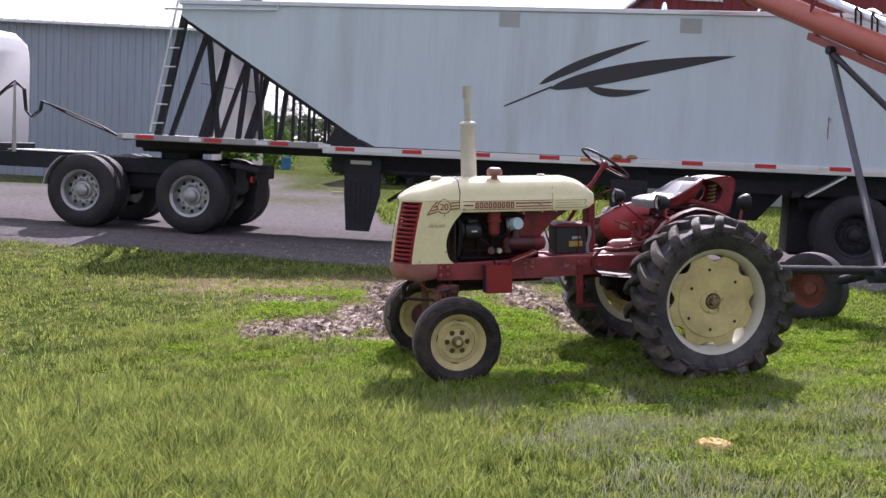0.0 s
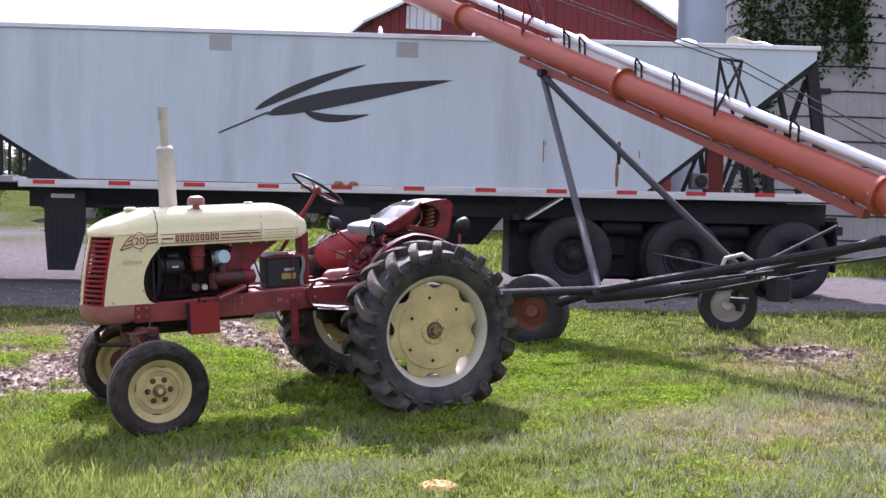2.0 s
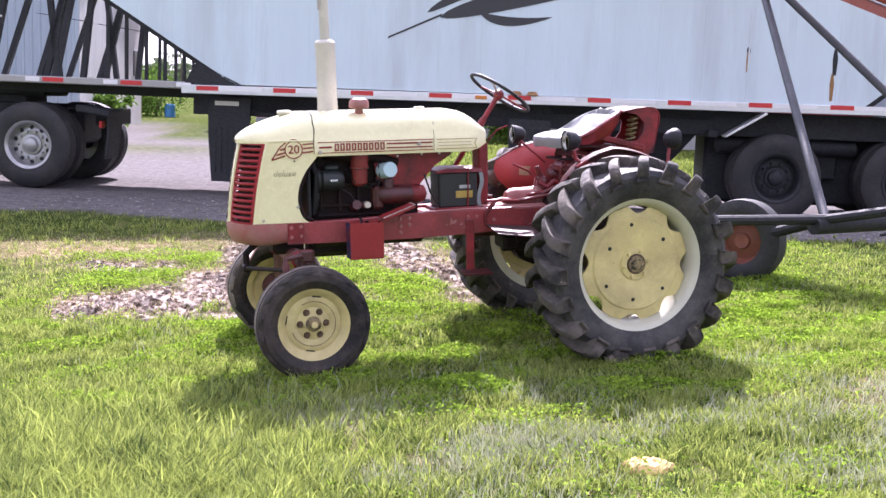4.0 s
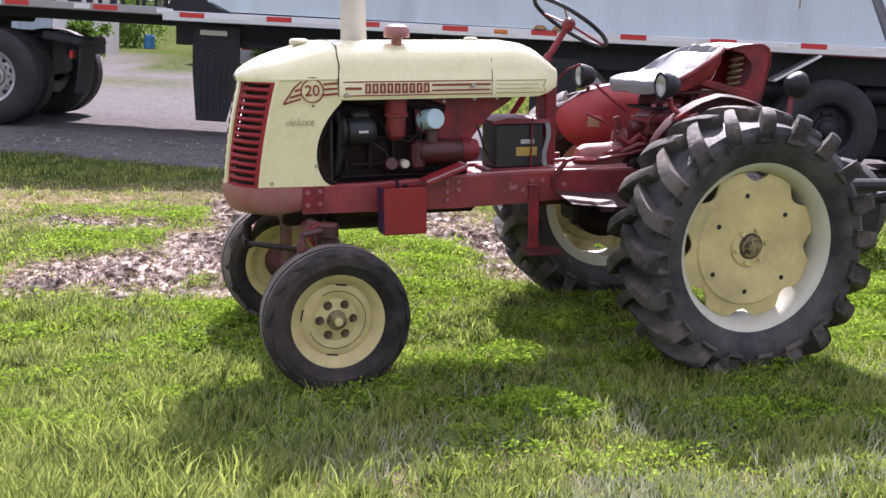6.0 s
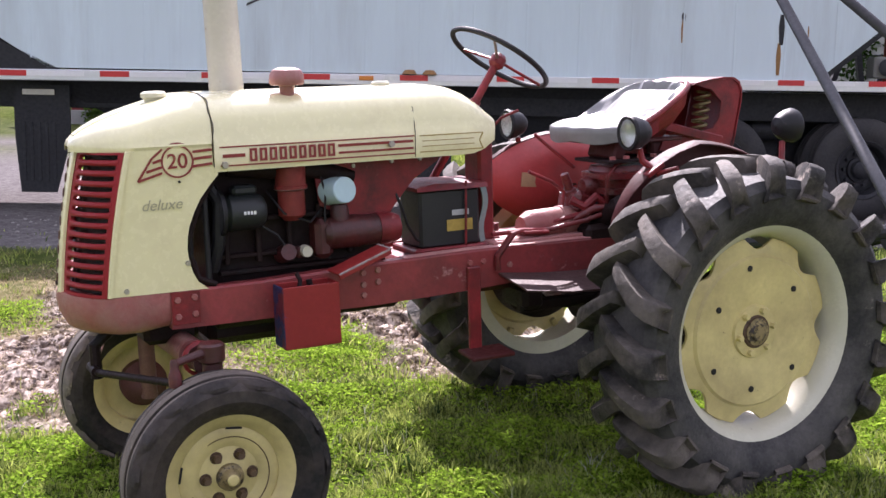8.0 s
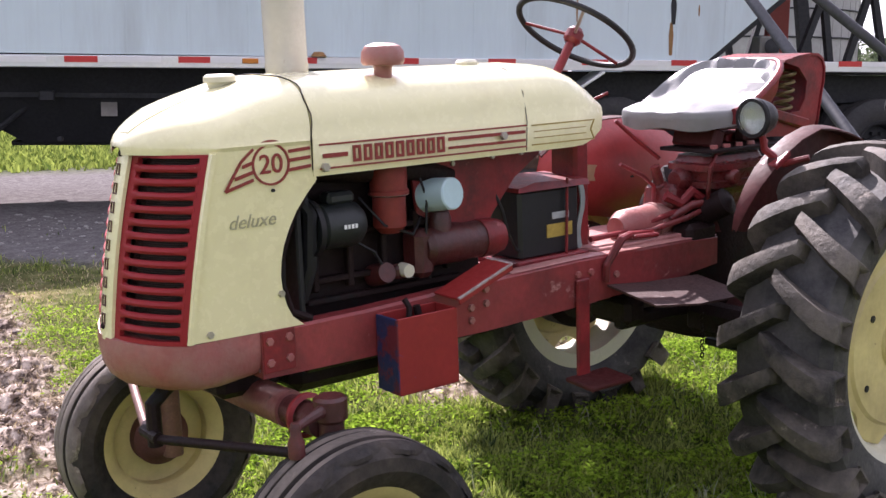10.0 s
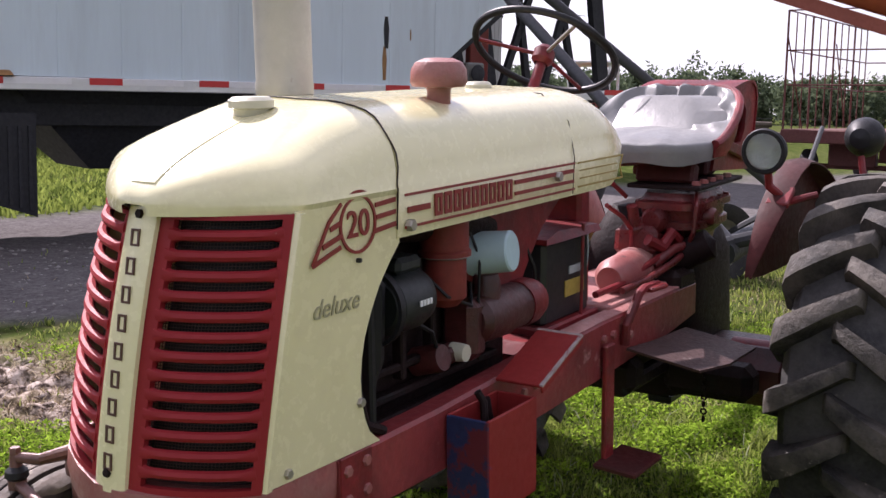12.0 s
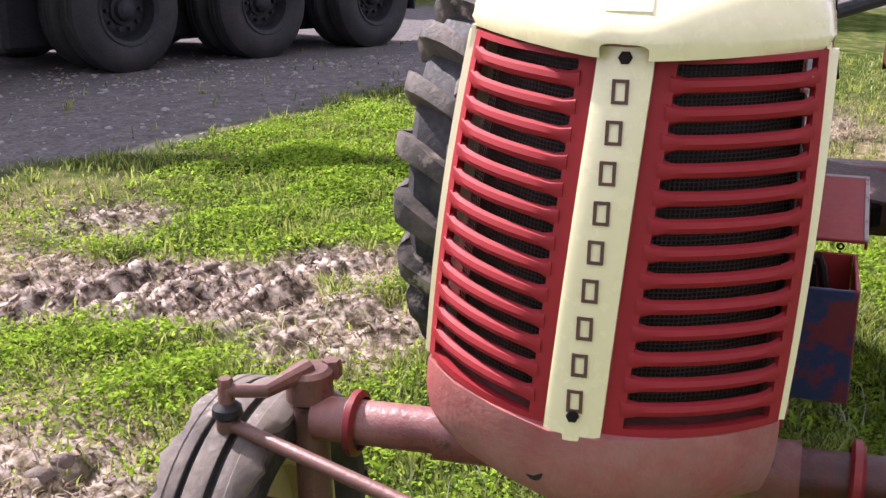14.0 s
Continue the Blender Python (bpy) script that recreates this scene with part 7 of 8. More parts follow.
def bush(x, y, r, h, label, seed, mat=None, n=40, per=60, size=0.05):
    rg = np.random.RandomState(seed)
    z = gz(x, y)
    st = Mesh()
    for k in range(7):
        a = 6.283 * rg.rand()
        st.tube([(x, y, z - 0.05), (x + 0.4 * r * math.cos(a), y + 0.4 * r * math.sin(a), z + 0.8 * h)], [0.02, 0.008], 5)
    ob = tagged(new("bush", st.data("bush", BARK)), label, "bush", "weeds round the barns")
    p = crown_points(rg, np.array([x, y, z + h * 0.55]), r, h * 0.55, n, per)
    p[:, 2] = np.maximum(p[:, 2], z + 0.02)
    part("leaf_mass", leaf_mesh("leaf_mass", p, size, mat or BUSHLEAF, rg), None, ob)
    return ob


def build_barns():
    # grey metal barn
    b = thing("metal_barn", pose(-16.0, 36.0, 0.27), "grey corrugated metal barn with a pale roof", "barn")
    part("wall", Mesh().box((4.3, 5.0, 2.3), (8.6, 10.0, 5.2), b=0.0), BARN, b)
    for i in range(37):
        x = 0.06 + i * 0.233
        part("wall_rib", Mesh().loft([[(x - 0.05, -0.001, z), (x - 0.02, -0.045, z), (x + 0.02, -0.045, z), (x + 0.05, -0.001, z)] for z in (0.0, 4.85)]), BARN, b)
    LIGHTSIDE = material("pale_barn_boards", (0.42, 0.43, 0.42), 0.7, var=0.2, scale=1.0, stretch=(3, 3, 0.3))
    for i in range(33):
        y = 0.15 + i * 0.3
        part("board", Mesh().box((8.615, y, 2.3), (0.03, 0.285, 5.0), b=0.006), LIGHTSIDE, b)
    part("gable", Mesh().loft([[(x, 0.0, 4.7), (x, 10.0, 4.7), (x, 5.0, 7.28)] for x in (8.5, 8.62)]), LIGHTSIDE, b, "pale gable boards")
    part("window", Mesh().box((8.64, 8.6, 2.2), (0.05, 0.7, 0.9), b=0.01), BLACK, b, "dark side window")
    part("lower_band", Mesh().box((4.3, -0.03, 4.15), (8.6, 0.02, 0.05), b=0), BARN, b)
    for y0, y1, z0, z1 in ((-0.35, 5.0, 4.72, 7.3), (5.0, 10.35, 7.3, 4.72)):
        part("roof", Mesh().loft([[(x, y0, z0), (x, y1, z1), (x, y1, z1 + 0.08), (x, y0, z0 + 0.08)] for x in (-0.35, 8.95)]), ROOFW, b, "pale metal roof")
    for i in range(24):
        x = -0.3 + 0.4 * i
        part("roof_rib", Mesh().loft([[(x - 0.03, -0.36, 4.80), (x + 0.03, -0.36, 4.80), (x, -0.36, 4.845)], [(x - 0.03, 5.0, 7.38), (x + 0.03, 5.0, 7.38), (x, 5.0, 7.425)]]), ROOFW, b)
    # red barn with a long wing
    r = thing("red_barn", pose(6.9, 40.0, 0.27), "dark red board barn with a white metal roof", "barn")
    gable = [(0, 0.9), (11.9, 0.9), (11.9, 7.2), (5.95, 10.4), (0, 7.2)]
    part("wall", Mesh().plate(gable, UP, -16.0), BARNRED, r, "dark red board wall")
    part("foundation", Mesh().box((5.95, 8.0, 0.35), (12.0, 16.1, 1.1), b=0.02), CONC, r)
    for i in range(40):
        x = 0.15 + 0.3 * i
        h = 7.2 + 3.2 * (1 - abs(x - 5.95) / 5.95)
        part("board", Mesh().box((x, -0.01, (h + 0.9) / 2), (0.285, 0.03, h - 0.95), b=0.006), BARNRED, r)
    part("window", Mesh().box((1.75, -0.06, 7.35), (1.25, 0.06, 0.8), b=0.01), ROOFW, r, "pale louvred gable panel")
    for i in range(5):
        part("louvre", Mesh().box((1.75 - 0.5 + 0.25 * i, -0.10, 7.35), (0.03, 0.03, 0.78), b=0.004), BARN, r)
    for s in (-1, 1):
        part("roof", Mesh().loft([[(5.95, y, 10.45), (5.95 + s * 6.4, y, 7.0), (5.95 + s * 6.4, y, 7.1), (5.95, y, 10.55)] for y in (-0.4, 16.4)]), ROOFW, r)
    w = thing("barn_wing", pose(-2.9, 44.0, 0.27), "low red barn wing with a wide white metal roof", "barn")
    part("wall", Mesh().box((4.9, 6.0, 2.9), (9.8, 12.0, 5.8), b=0), BARNRED, w)
    for i in range(33):
        part("board", Mesh().box((0.15 + 0.3 * i, -0.01, 2.9), (0.285, 0.03, 5.0), b=0.006), BARNRED, w)
    part("foundation", Mesh().box((4.9, 6.0, 0.15), (9.9, 12.1, 0.6), b=0.02), CONC, w)
    part("gable", Mesh().loft([[(x, 0.0, 5.6), (x, 12.0, 5.6), (x, 6.0, 10.1)] for x in (0.02, 0.12)]), BARNRED, w)
    for y0, y1, z0, z1 in ((-0.5, 6.0, 5.4, 10.2), (6.0, 12.5, 10.2, 5.4)):
        part("roof", Mesh().loft([[(x, y0, z0), (x, y1, z1), (x, y1, z1 + 0.1), (x, y0, z0 + 0.1)] for x in (-0.3, 9.8)]), ROOFW, w)
    # silos
    s = thing("concrete_silo", pose(17.2, 28.6, 0.2), "weathered concrete stave silo with steel hoops and ivy", "silo")
    part("wall", Mesh().lathe([(2.5, 0), (2.5, 15)], n=64).lathe([(2.6, 15), (1.6, 16.2), (0, 16.8)], n=48), CONC, s)
    hoops = [0.5 + 0.62 * i for i in range(23)]
    for z in hoops:
        part("hoop", Mesh().lathe([(2.502, z - 0.02), (2.535, z - 0.012), (2.535, z + 0.012), (2.502, z + 0.02)], n=64), FRAMEB, s)
    for z in hoops[::2]:
        a = radians(-118)
        part("hoop_lug", Mesh().box((2.55 * math.cos(a), 2.55 * math.sin(a), z), (0.3, 0.08, 0.14), (0, 0, -28), b=0.02), FRAMEB, s)
    for i in range(48):
        a = radians(7.5 * i)
        part("stave_joint", Mesh().box((2.503 * math.cos(a), 2.503 * math.sin(a), 7.5), (0.012, 0.03, 15), (0, 0, 7.5 * i), b=0), CONC, s)
    rg = np.random.RandomState(9)
    pts = []
    for k in range(95):
        a, z = rg.uniform(-2.95, -1.75), 4.9 + abs(rg.normal(0, 2.2))
        if rg.rand() < 0.2:
            a, z = rg.uniform(-2.9, -2.6), rg.uniform(0.5, 7)
        c = np.array([2.58 * math.cos(a), 2.58 * math.sin(a), z])
        pts.append(c + rg.normal(size=(60, 3)) * np.array([0.22, 0.12, 0.35]))
    iv = np.concatenate(pts)
    rad = np.hypot(iv[:, 0], iv[:, 1])
    iv[:, :2] *= (np.maximum(rad, 2.55) / rad)[:, None]
    part("ivy", leaf_mesh("ivy", iv, 0.075, IVYLEAF, rg), None, s, "dark green ivy")
    m = thing("metal_silo", pose(17.0, 33.2, 0.2), "blue-grey corrugated metal silo", "silo")
    prof = []
    for i in range(160):
        prof.append((1.7 + (0.012 if i % 2 else 0.0), 0.1 * i))
    part("wall", Mesh().lathe(prof, n=48), material("blue_grey_silo", (0.36, 0.42, 0.47), 0.4, metal=0.3, var=0.08, scale=0.8), m)
    part("roof", Mesh().lathe([(1.8, 15.9), (0.4, 17.0), (0, 17.1)], n=40), ROOFW, m)


def build_far_yard():
    # high-cab tractor beyond the trailer
    t = thing("far_tractor", pose(32.0, 34.5, gz(32, 34.5), 0, 0, 25), "distant red tractor with a white-roofed cab", "tractor")
    part("hood", Mesh().box((-1.6, 0, 1.55), (2.0, 0.9, 0.8), b=0.12), material("far_red", (0.22, 0.035, 0.03), 0.5), t)
    part("chassis", Mesh().box((-0.4, 0, 1.0), (3.6, 0.6, 0.5), b=0.08), FRAMEB, t)
    FRED = material("far_body_red", (0.26, 0.045, 0.035), 0.5)
    part("cab_base", Mesh().box((0.4, 0, 1.65), (1.5, 1.55, 0.5), b=0.06), FRED, t, "red cab base")
    part("seat", Mesh().box((0.5, 0, 1.95), (0.5, 0.55, 0.5), b=0.08).box((0.75, 0, 2.3), (0.14, 0.5, 0.5), b=0.06), FRAMEB, t, "dark driver's seat")
    for y in (-0.95, 0.95):
        part("fender", Mesh().box((0.75, y, 1.75), (1.3, 0.45, 0.12), b=0.05), FRED, t)
    for y in (-0.5, 0.5):
        part("roof_lamp", Mesh().box((1.28, y, 3.1), (0.05, 0.22, 0.12), b=0.01), FRAMEB, t)
    part("cab_roof", Mesh().box((0.4, 0, 3.1), (1.75, 1.75, 0.26), b=0.1), ROOFW, t)
    for x in (-0.34, 1.14):
        for y in (-0.76, 0.76):
            part("cab_post", Mesh().box((x, y, 2.4), (0.09, 0.09, 1.35), b=0.01), ROOFW, t)
    for x, r in ((0.8, 0.85), (-1.9, 0.6)):
        for y in (-0.95, 0.95):
            part("wheel", Mesh().lathe([(0, -0.1), (r * 0.5, -0.1), (r * 0.9, -0.2), (r, -0.14), (r, 0.14), (r * 0.9, 0.2), (r * 0.5, 0.1), (0, 0.1)], pose(x, y, r, 90, 0, 0), n=28), TRUCKRUB, t)
    im = thing("farm_implement", pose(35.5, 33.5, gz(35.5, 33.5), 0, 0, 20), "faded red low farm implement", "implement")
    for z in (1.0, 1.4, 1.8):
        part("rail", Mesh().box((0, 0, z), (3.4, 0.12, 0.16), b=0.01), material("implement_red_%d" % (z * 10), (0.3, 0.09, 0.06), 0.7), im)
    for x in (-1.5, 0, 1.5):
        part("upright", Mesh().box((x, 0.1, 0.95), (0.12, 0.12, 1.9), b=0.01), BARNRED, im)
    # hay wagon with a pipe rack
    WX, WY = 21.4, 18.3
    w = thing("hay_wagon", pose(WX, WY, gz(WX, WY), 0, 0, 11), "rusty red hay wagon with a tall pipe rack", "wagon")
    RUSTY = material("rusty_red_steel", (0.12, 0.035, 0.028), 0.7, var=0.35, scale=3)
    part("bed", Mesh().box((0, 0, 0.98), (5.6, 2.3, 0.26), b=0.02), RUSTY, w)
    part("front_rail", Mesh().box((0, -1.15, 1.45), (5.6, 0.05, 0.22), b=0.01), RUSTY, w)
    xs = [-2.75 + 0.5 * i for i in range(12)]
    for y in (-1.12, 1.12):
        for i, x in enumerate(xs):
            part("post", Mesh().tube([(x, y, 1.1), (x, y, 3.35)], 0.014 if i % 3 else 0.022, 6), RUSTY, w)
        for z in (1.95, 2.6, 3.35):
            part("rail", Mesh().tube([(-2.75, y, z), (2.75, y, z)], 0.015, 6), RUSTY, w)
        part("diagonal", Mesh().tube([(-2.75, y, 2.9), (-1.6, y, 1.1)], 0.014, 6), RUSTY, w)
        part("diagonal", Mesh().tube([(0.4, y, 2.9), (1.4, y, 1.1)], 0.014, 6), RUSTY, w)
    for x in (-2.75, 2.75):
        for z in (1.95, 2.6, 3.35):
            part("end_rail", Mesh().tube([(x, -1.12, z), (x, 1.12, z)], 0.015, 6), RUSTY, w)
    for x in (-1.9, 1.9):
        for y in (-0.85, 0.85):
            part("wheel", Mesh().lathe([(0, -0.06), (0.2, -0.06), (0.3, -0.11), (0.36, -0.08), (0.36, 0.08), (0.3, 0.11), (0.2, 0.06), (0, 0.06)], pose(x, y, 0.36, 90, 0, 0), n=28), TRUCKRUB, w)
        part("axle", Mesh().tube([(x, -0.85, 0.4), (x, 0.85, 0.4)], 0.05, 8).box((x, 0, 0.65), (0.2, 0.9, 0.5), b=0.02), RUSTY, w)
    # fence and brush pile
    f = thing("wire_fence", pose(0, 0, 0), "grey wire fence on wooden posts along the field", "fence")
    prev = None
    for i in range(16):
        az = radians(38 + 3.2 * i)
        x, y = 62 * math.sin(az), 62 * math.cos(az) + 6
        z = gz(x, y)
        part("post", Mesh().tube([(x, y, z - 0.2), (x, y, z + 1.25)], 0.07, 7), BARK, f)
        if prev:
            for h in (0.4, 0.75, 1.1):
                part("wire", Mesh().tube([(prev[0], prev[1], prev[2] + h), (x, y, z + h)], 0.012, 4), FRAMEB, f)
        prev = (x, y, z)
    rg = np.random.RandomState(14)
    lp = thing("log_pile", pose(42, 36, gz(42, 36), 0, 0, -30), "heap of grey-brown logs and brush", "logs")
    for i in range(16):
        x, z = rg.uniform(-3, 3), 0.15 + 0.22 * (i % 4)
        part("log", Mesh().tube([(x - 2.2, rg.uniform(-0.8, 0.8), z), (x + 2.2, rg.uniform(-0.8, 0.8), z + rg.uniform(-0.1, 0.2))], [0.19, 0.13], 8), BARK, lp)
    # weeds, drum and planks by the grey barn
    for i, (x, y, r, h) in enumerate(((-6.9, 38.0, 0.6, 1.1), (-8.6, 56.5, 1.5, 2.1), (-9.9, 57.5, 1.3, 1.7), (-4.6, 52.0, 0.8, 0.8))):
        bush(x, y, r, h, "green leafy weeds beside the grey barn", 60 + i, size=0.09)
    for i, (x, y, r, h) in enumerate(((2.2, 39.4, 0.9, 1.8), (4.2, 39.2, 1.0, 2.2), (5.6, 38.9, 0.8, 1.4), (0.2, 42.8, 1.0, 1.3), (-1.6, 43.2, 0.9, 1.2))):
        bush(x, y, r, h, "tall green weeds along the red barn wall", 80 + i, size=0.08)
    d = thing("plastic_drum", pose(-7.85, 56.0, gz(-7.85, 56.0)), "small blue plastic drum on the ground", "drum")
    part("shell", Mesh().lathe([(0, 0.62), (0.2, 0.62), (0.24, 0.58), (0.25, 0.4), (0.24, 0.38), (0.25, 0.2), (0.24, 0.02), (0.2, 0), (0, 0)], n=24), BLUEP, d)
    p = thing("plank", pose(-2.6, 33.0, gz(-2.6, 33.0) + 0.03, 0, 0, 12), "pale loose plank on the gravel", "plank")
    part("board", Mesh().box((0, 0, 0.03), (1.3, 0.14, 0.05), b=0.005), material("pale_wood", (0.42, 0.35, 0.22), 0.8), p)
    rgt = np.random.RandomState(33)
    tree = thing("sapling", pose(-13.0, 95.0, gz(-13, 95)), "thin young tree beyond the yard", "tree")
    tm = Mesh().tube([(0, 0, 0), (0.1, 0, 2.2), (0.0, 0.1, 4.6)], [0.09, 0.06, 0.02], 7)
    for k in range(9):
        a = 2.4 * k
        tm.tube([(0.05, 0, 1.2 + 0.36 * k), (0.9 * math.cos(a), 0.9 * math.sin(a), 1.9 + 0.36 * k)], [0.03, 0.008], 5)
    part("trunk", tm, BARK, tree)
    part("crown", leaf_mesh("crown", crown_points(rgt, np.array([0, 0, 3.3]), 1.2, 1.8, 30, 28), 0.1, WOODLEAF, rgt), None, tree)


build_woods()
build_barns()
build_far_yard()

# ---- small things on the lawn ----
def build_foam(x, y, k, seed):
    rg = np.random.RandomState(seed)
    rings = []
    for i in range(9):
        a = math.pi * i / 8 * 0.5
        r, h = math.cos(a), math.sin(a)
        rings.append([(k * 0.15 * r * math.cos(w) * (1 + 0.22 * math.sin(3 * w + 1)) + rg.normal(0, 0.002), k * 0.09 * r * math.sin(w) * (1 + 0.15 * math.sin(4 * w)) + rg.normal(0, 0.002), k * 0.075 * h + rg.normal(0, 0.004)) for w in [2 * math.pi * j / 24 for j in range(24)]])
    ob = part("foam_lump", Mesh().loft(rings), FOAM)
    ob.location = (x, y, gz(x, y) - 0.005)
    return tagged(ob, "torn lump of yellow foam lying in the grass", "debris", "foam lumps")


build_foam(1.70, 7.03, 0.8, 1)
build_foam(0.52, 5.28, 0.7, 2)


# ---- grass, weeds, clods, stones ----
GRASS = leaf_material("grass_blades", (0.026, 0.058, 0.012), (0.38, 0.44, 0.105), 0.5, 1.6, 0.02)
ROUGHG = leaf_material("rough_grass", (0.07, 0.11, 0.025), (0.31, 0.37, 0.085), 0.4, 1.2)
STRAW = leaf_material("dry_grass", (0.16, 0.12, 0.06), (0.54, 0.45, 0.29), 0.3, 3.0)
CLOVER = leaf_material("clover_leaves", (0.07, 0.14, 0.012), (0.36, 0.53, 0.06), 0.5, 3.0)
PALEG = leaf_material("pale_grass", (0.20, 0.22, 0.12), (0.42, 0.44, 0.31), 0.3)
LITTER = leaf_material("plant_litter", (0.05, 0.036, 0.026), (0.36, 0.28, 0.20), 0.1, 5.0)


def blades(name, x, y, hgt, wid, mat, rg, lean, out=None):
    n = len(x)
    z = ground_z(x, y)
    az, tilt = rg.uniform(0, 6.283, n), rg.uniform(0, 6.283, n)
    if out is not None:
        tilt = out + rg.normal(0, 0.5, n)
    ln = lean * rg.uniform(0.2, 1.3, n) * hgt
    dx, dy = np.cos(az) * wid / 2, np.sin(az) * wid / 2
    lx, ly = np.cos(tilt) * ln, np.sin(tilt) * ln
    P = lambda ox, oy, oz: np.stack([x + ox, y + oy, z + oz], -1)
    v = np.stack([P(-dx, -dy, -0.01), P(dx, dy, -0.01), P(0.35 * lx + dx * 0.8, 0.35 * ly + dy * 0.8, 0.6 * hgt), P(0.35 * lx - dx * 0.8, 0.35 * ly - dy * 0.8, 0.6 * hgt), P(lx, ly, hgt)], 1).reshape(-1, 3)
    b = np.arange(n)[:, None] * 5
    li = np.concatenate([b + np.array([[0, 1, 2, 3]]), b + np.array([[3, 2, 4]])], 1).ravel().astype(np.int32)
    st = (np.arange(n)[:, None] * 7 + np.array([[0, 4]])).ravel().astype(np.int32)
    me = bpy.data.meshes.new(name)
    me.vertices.add(5 * n)
    me.vertices.foreach_set("co", v.astype(np.float32).ravel())
    me.loops.add(7 * n)
    me.loops.foreach_set("vertex_index", li)
    me.polygons.add(2 * n)
    me.polygons.foreach_set("loop_start", st)
    me.update(calc_edges=True)
    me.materials.append(mat)
    return me


def scatter(rg, n, x0, x1, y0, y1):
    return rg.uniform(x0, x1, n), rg.uniform(y0, y1, n)


def lawn_area(x, y):
    """Share of full density: thinner far from the walk, none outside the lawn that can be seen."""
    inside = (x > -0.45 * y - 0.4) & (x < 0.72 * y + 6.0 * smooth(8.6, 10.5, y)) & (x < 11)
    far = 0.42 + 0.25 * smooth(-2.6, -4.0, x) + 0.58 * smooth(13.2, 10.5, y) * smooth(6.0, 4.0, x) * smooth(-4.4, -2.8, x)
    return inside * far * (1 - 0.98 * np.clip(1.5 * gravel(x, y), 0, 1))


def build_grass():
    rg = np.random.RandomState(77)
    wide_x, wide_y = scatter(rg, 620000, -8.6, 11.0, 4.4, 17.4)
    near_x, near_y = scatter(rg, 520000, -3.0, 4.8, 5.0, 11.4)
    x, y = np.concatenate([wide_x, near_x]), np.concatenate([wide_y, near_y])
    clump = ripple(x, y, 21.0, 55)
    thick = np.clip(0.42 + 0.28 * ripple(x, y, 2.2, 51) + 0.28 * ripple(x, y, 7.5, 52) + 0.42 * clump, 0.05, 0.95)
    keep = rg.rand(len(x)) < lawn_area(x, y) * (1 - 0.97 * np.clip(1.6 * mud(x, y), 0, 1)) * (1 - 0.66 * dry(x, y)) * thick
    x, y, clump = x[keep], y[keep], clump[keep]
    tall = smooth(1.0, -2.0, x) * smooth(9.4, 6.6, y)
    lush = np.clip(0.42 + 0.4 * ripple(x, y, 1.5, 53) + 0.45 * ripple(x, y, 6.5, 54) + 0.5 * clump, 0, 1.7)
    h = (0.022 + 0.055 * lush + tall * (0.02 + 0.06 * lush)) * rg.uniform(0.4, 1.4, len(x)) * (1 - 0.4 * dry(x, y)) * (1 - 0.3 * smooth(10, 14, y))
    w = 0.0042 + 0.0038 * rg.rand(len(x)) + 0.004 * smooth(9, 14, y) + 0.004 * smooth(4, 7, x) + 0.005 * smooth(-2.6, -4.5, x)
    tagged(new("grass", blades("grass", x, y, h, w, GRASS, rg, 0.8)), "fresh green lawn grass, patchy and uneven", "grass", kind="stuff")
    # the rough lawn beyond the yard
    x, y = scatter(rg, 80000, -1.5, 15.0, 20.0, 36.0)
    keep = rg.rand(len(x)) < (1 - np.clip(1.2 * gravel(x, y), 0, 1)) * np.clip(0.6 + 0.4 * ripple(x, y, 1.1, 91), 0.2, 1)
    x, y = x[keep], y[keep]
    tagged(new("far_grass", blades("far_grass", x, y, 0.05 + 0.1 * rg.rand(len(x)), 0.035 + 0.02 * rg.rand(len(x)), ROUGHG, rg, 0.7)), "rough green grass beyond the gravel yard", "grass", kind="stuff")
    # taller tufts
    cx, cy = scatter(rg, 26000, -8.0, 9.0, 4.4, 15.5)
    ex, ey = scatter(rg, 4200, -4.6, 1.6, 4.6, 9.6)
    cx, cy = np.concatenate([cx, ex]), np.concatenate([cy, ey])
    tall = smooth(1.4, -0.8, cx) * smooth(9.8, 7.4, cy)
    keep = rg.rand(len(cx)) < lawn_area(cx, cy) * (0.30 + 0.5 * tall + 0.35 * ripple(cx, cy, 1.3, 61)) * (1 - np.clip(2 * mud(cx, cy), 0, 1)) * (1 - 0.6 * dry(cx, cy))
    cx, cy, tall = cx[keep], cy[keep], tall[keep]
    size = rg.uniform(0.4, 1.25, len(cx)) * (0.75 + 0.95 * tall)
    per = 22
    ang, rad = rg.uniform(0, 6.283, (len(cx), per)), np.abs(rg.normal(0, 0.032, (len(cx), per)))
    x = (cx[:, None] + rad * np.cos(ang) * size[:, None]).ravel()
    y = (cy[:, None] + rad * np.sin(ang) * size[:, None]).ravel()
    h = (0.085 * size[:, None] * rg.uniform(0.55, 1.25, (len(cx), per))).ravel()
    tagged(new("grass_tufts", blades("grass_tufts", x, y, h, 0.004 + 0.004 * rg.rand(len(x)) + 0.02 * np.clip(h - 0.09, 0, 0.2), GRASS, rg, 0.75, ang.ravel())), "longer tufts of green grass standing out of the lawn", "grass", kind="stuff")
    x, y = scatter(rg, 260000, -4.5, 8.5, 4.6, 15.6)
    keep = rg.rand(len(x)) < np.clip(0.05 + 0.12 * smooth(9.4, 8.2, y) * np.clip(0.5 + ripple(x, y, 3.0, 66), 0, 1) + 0.8 * dry(x, y) * (1 - 0.7 * np.clip(mud(x, y), 0, 1)), 0, 1) * (1 - 0.97 * gravel(x, y))
    x, y = x[keep], y[keep]
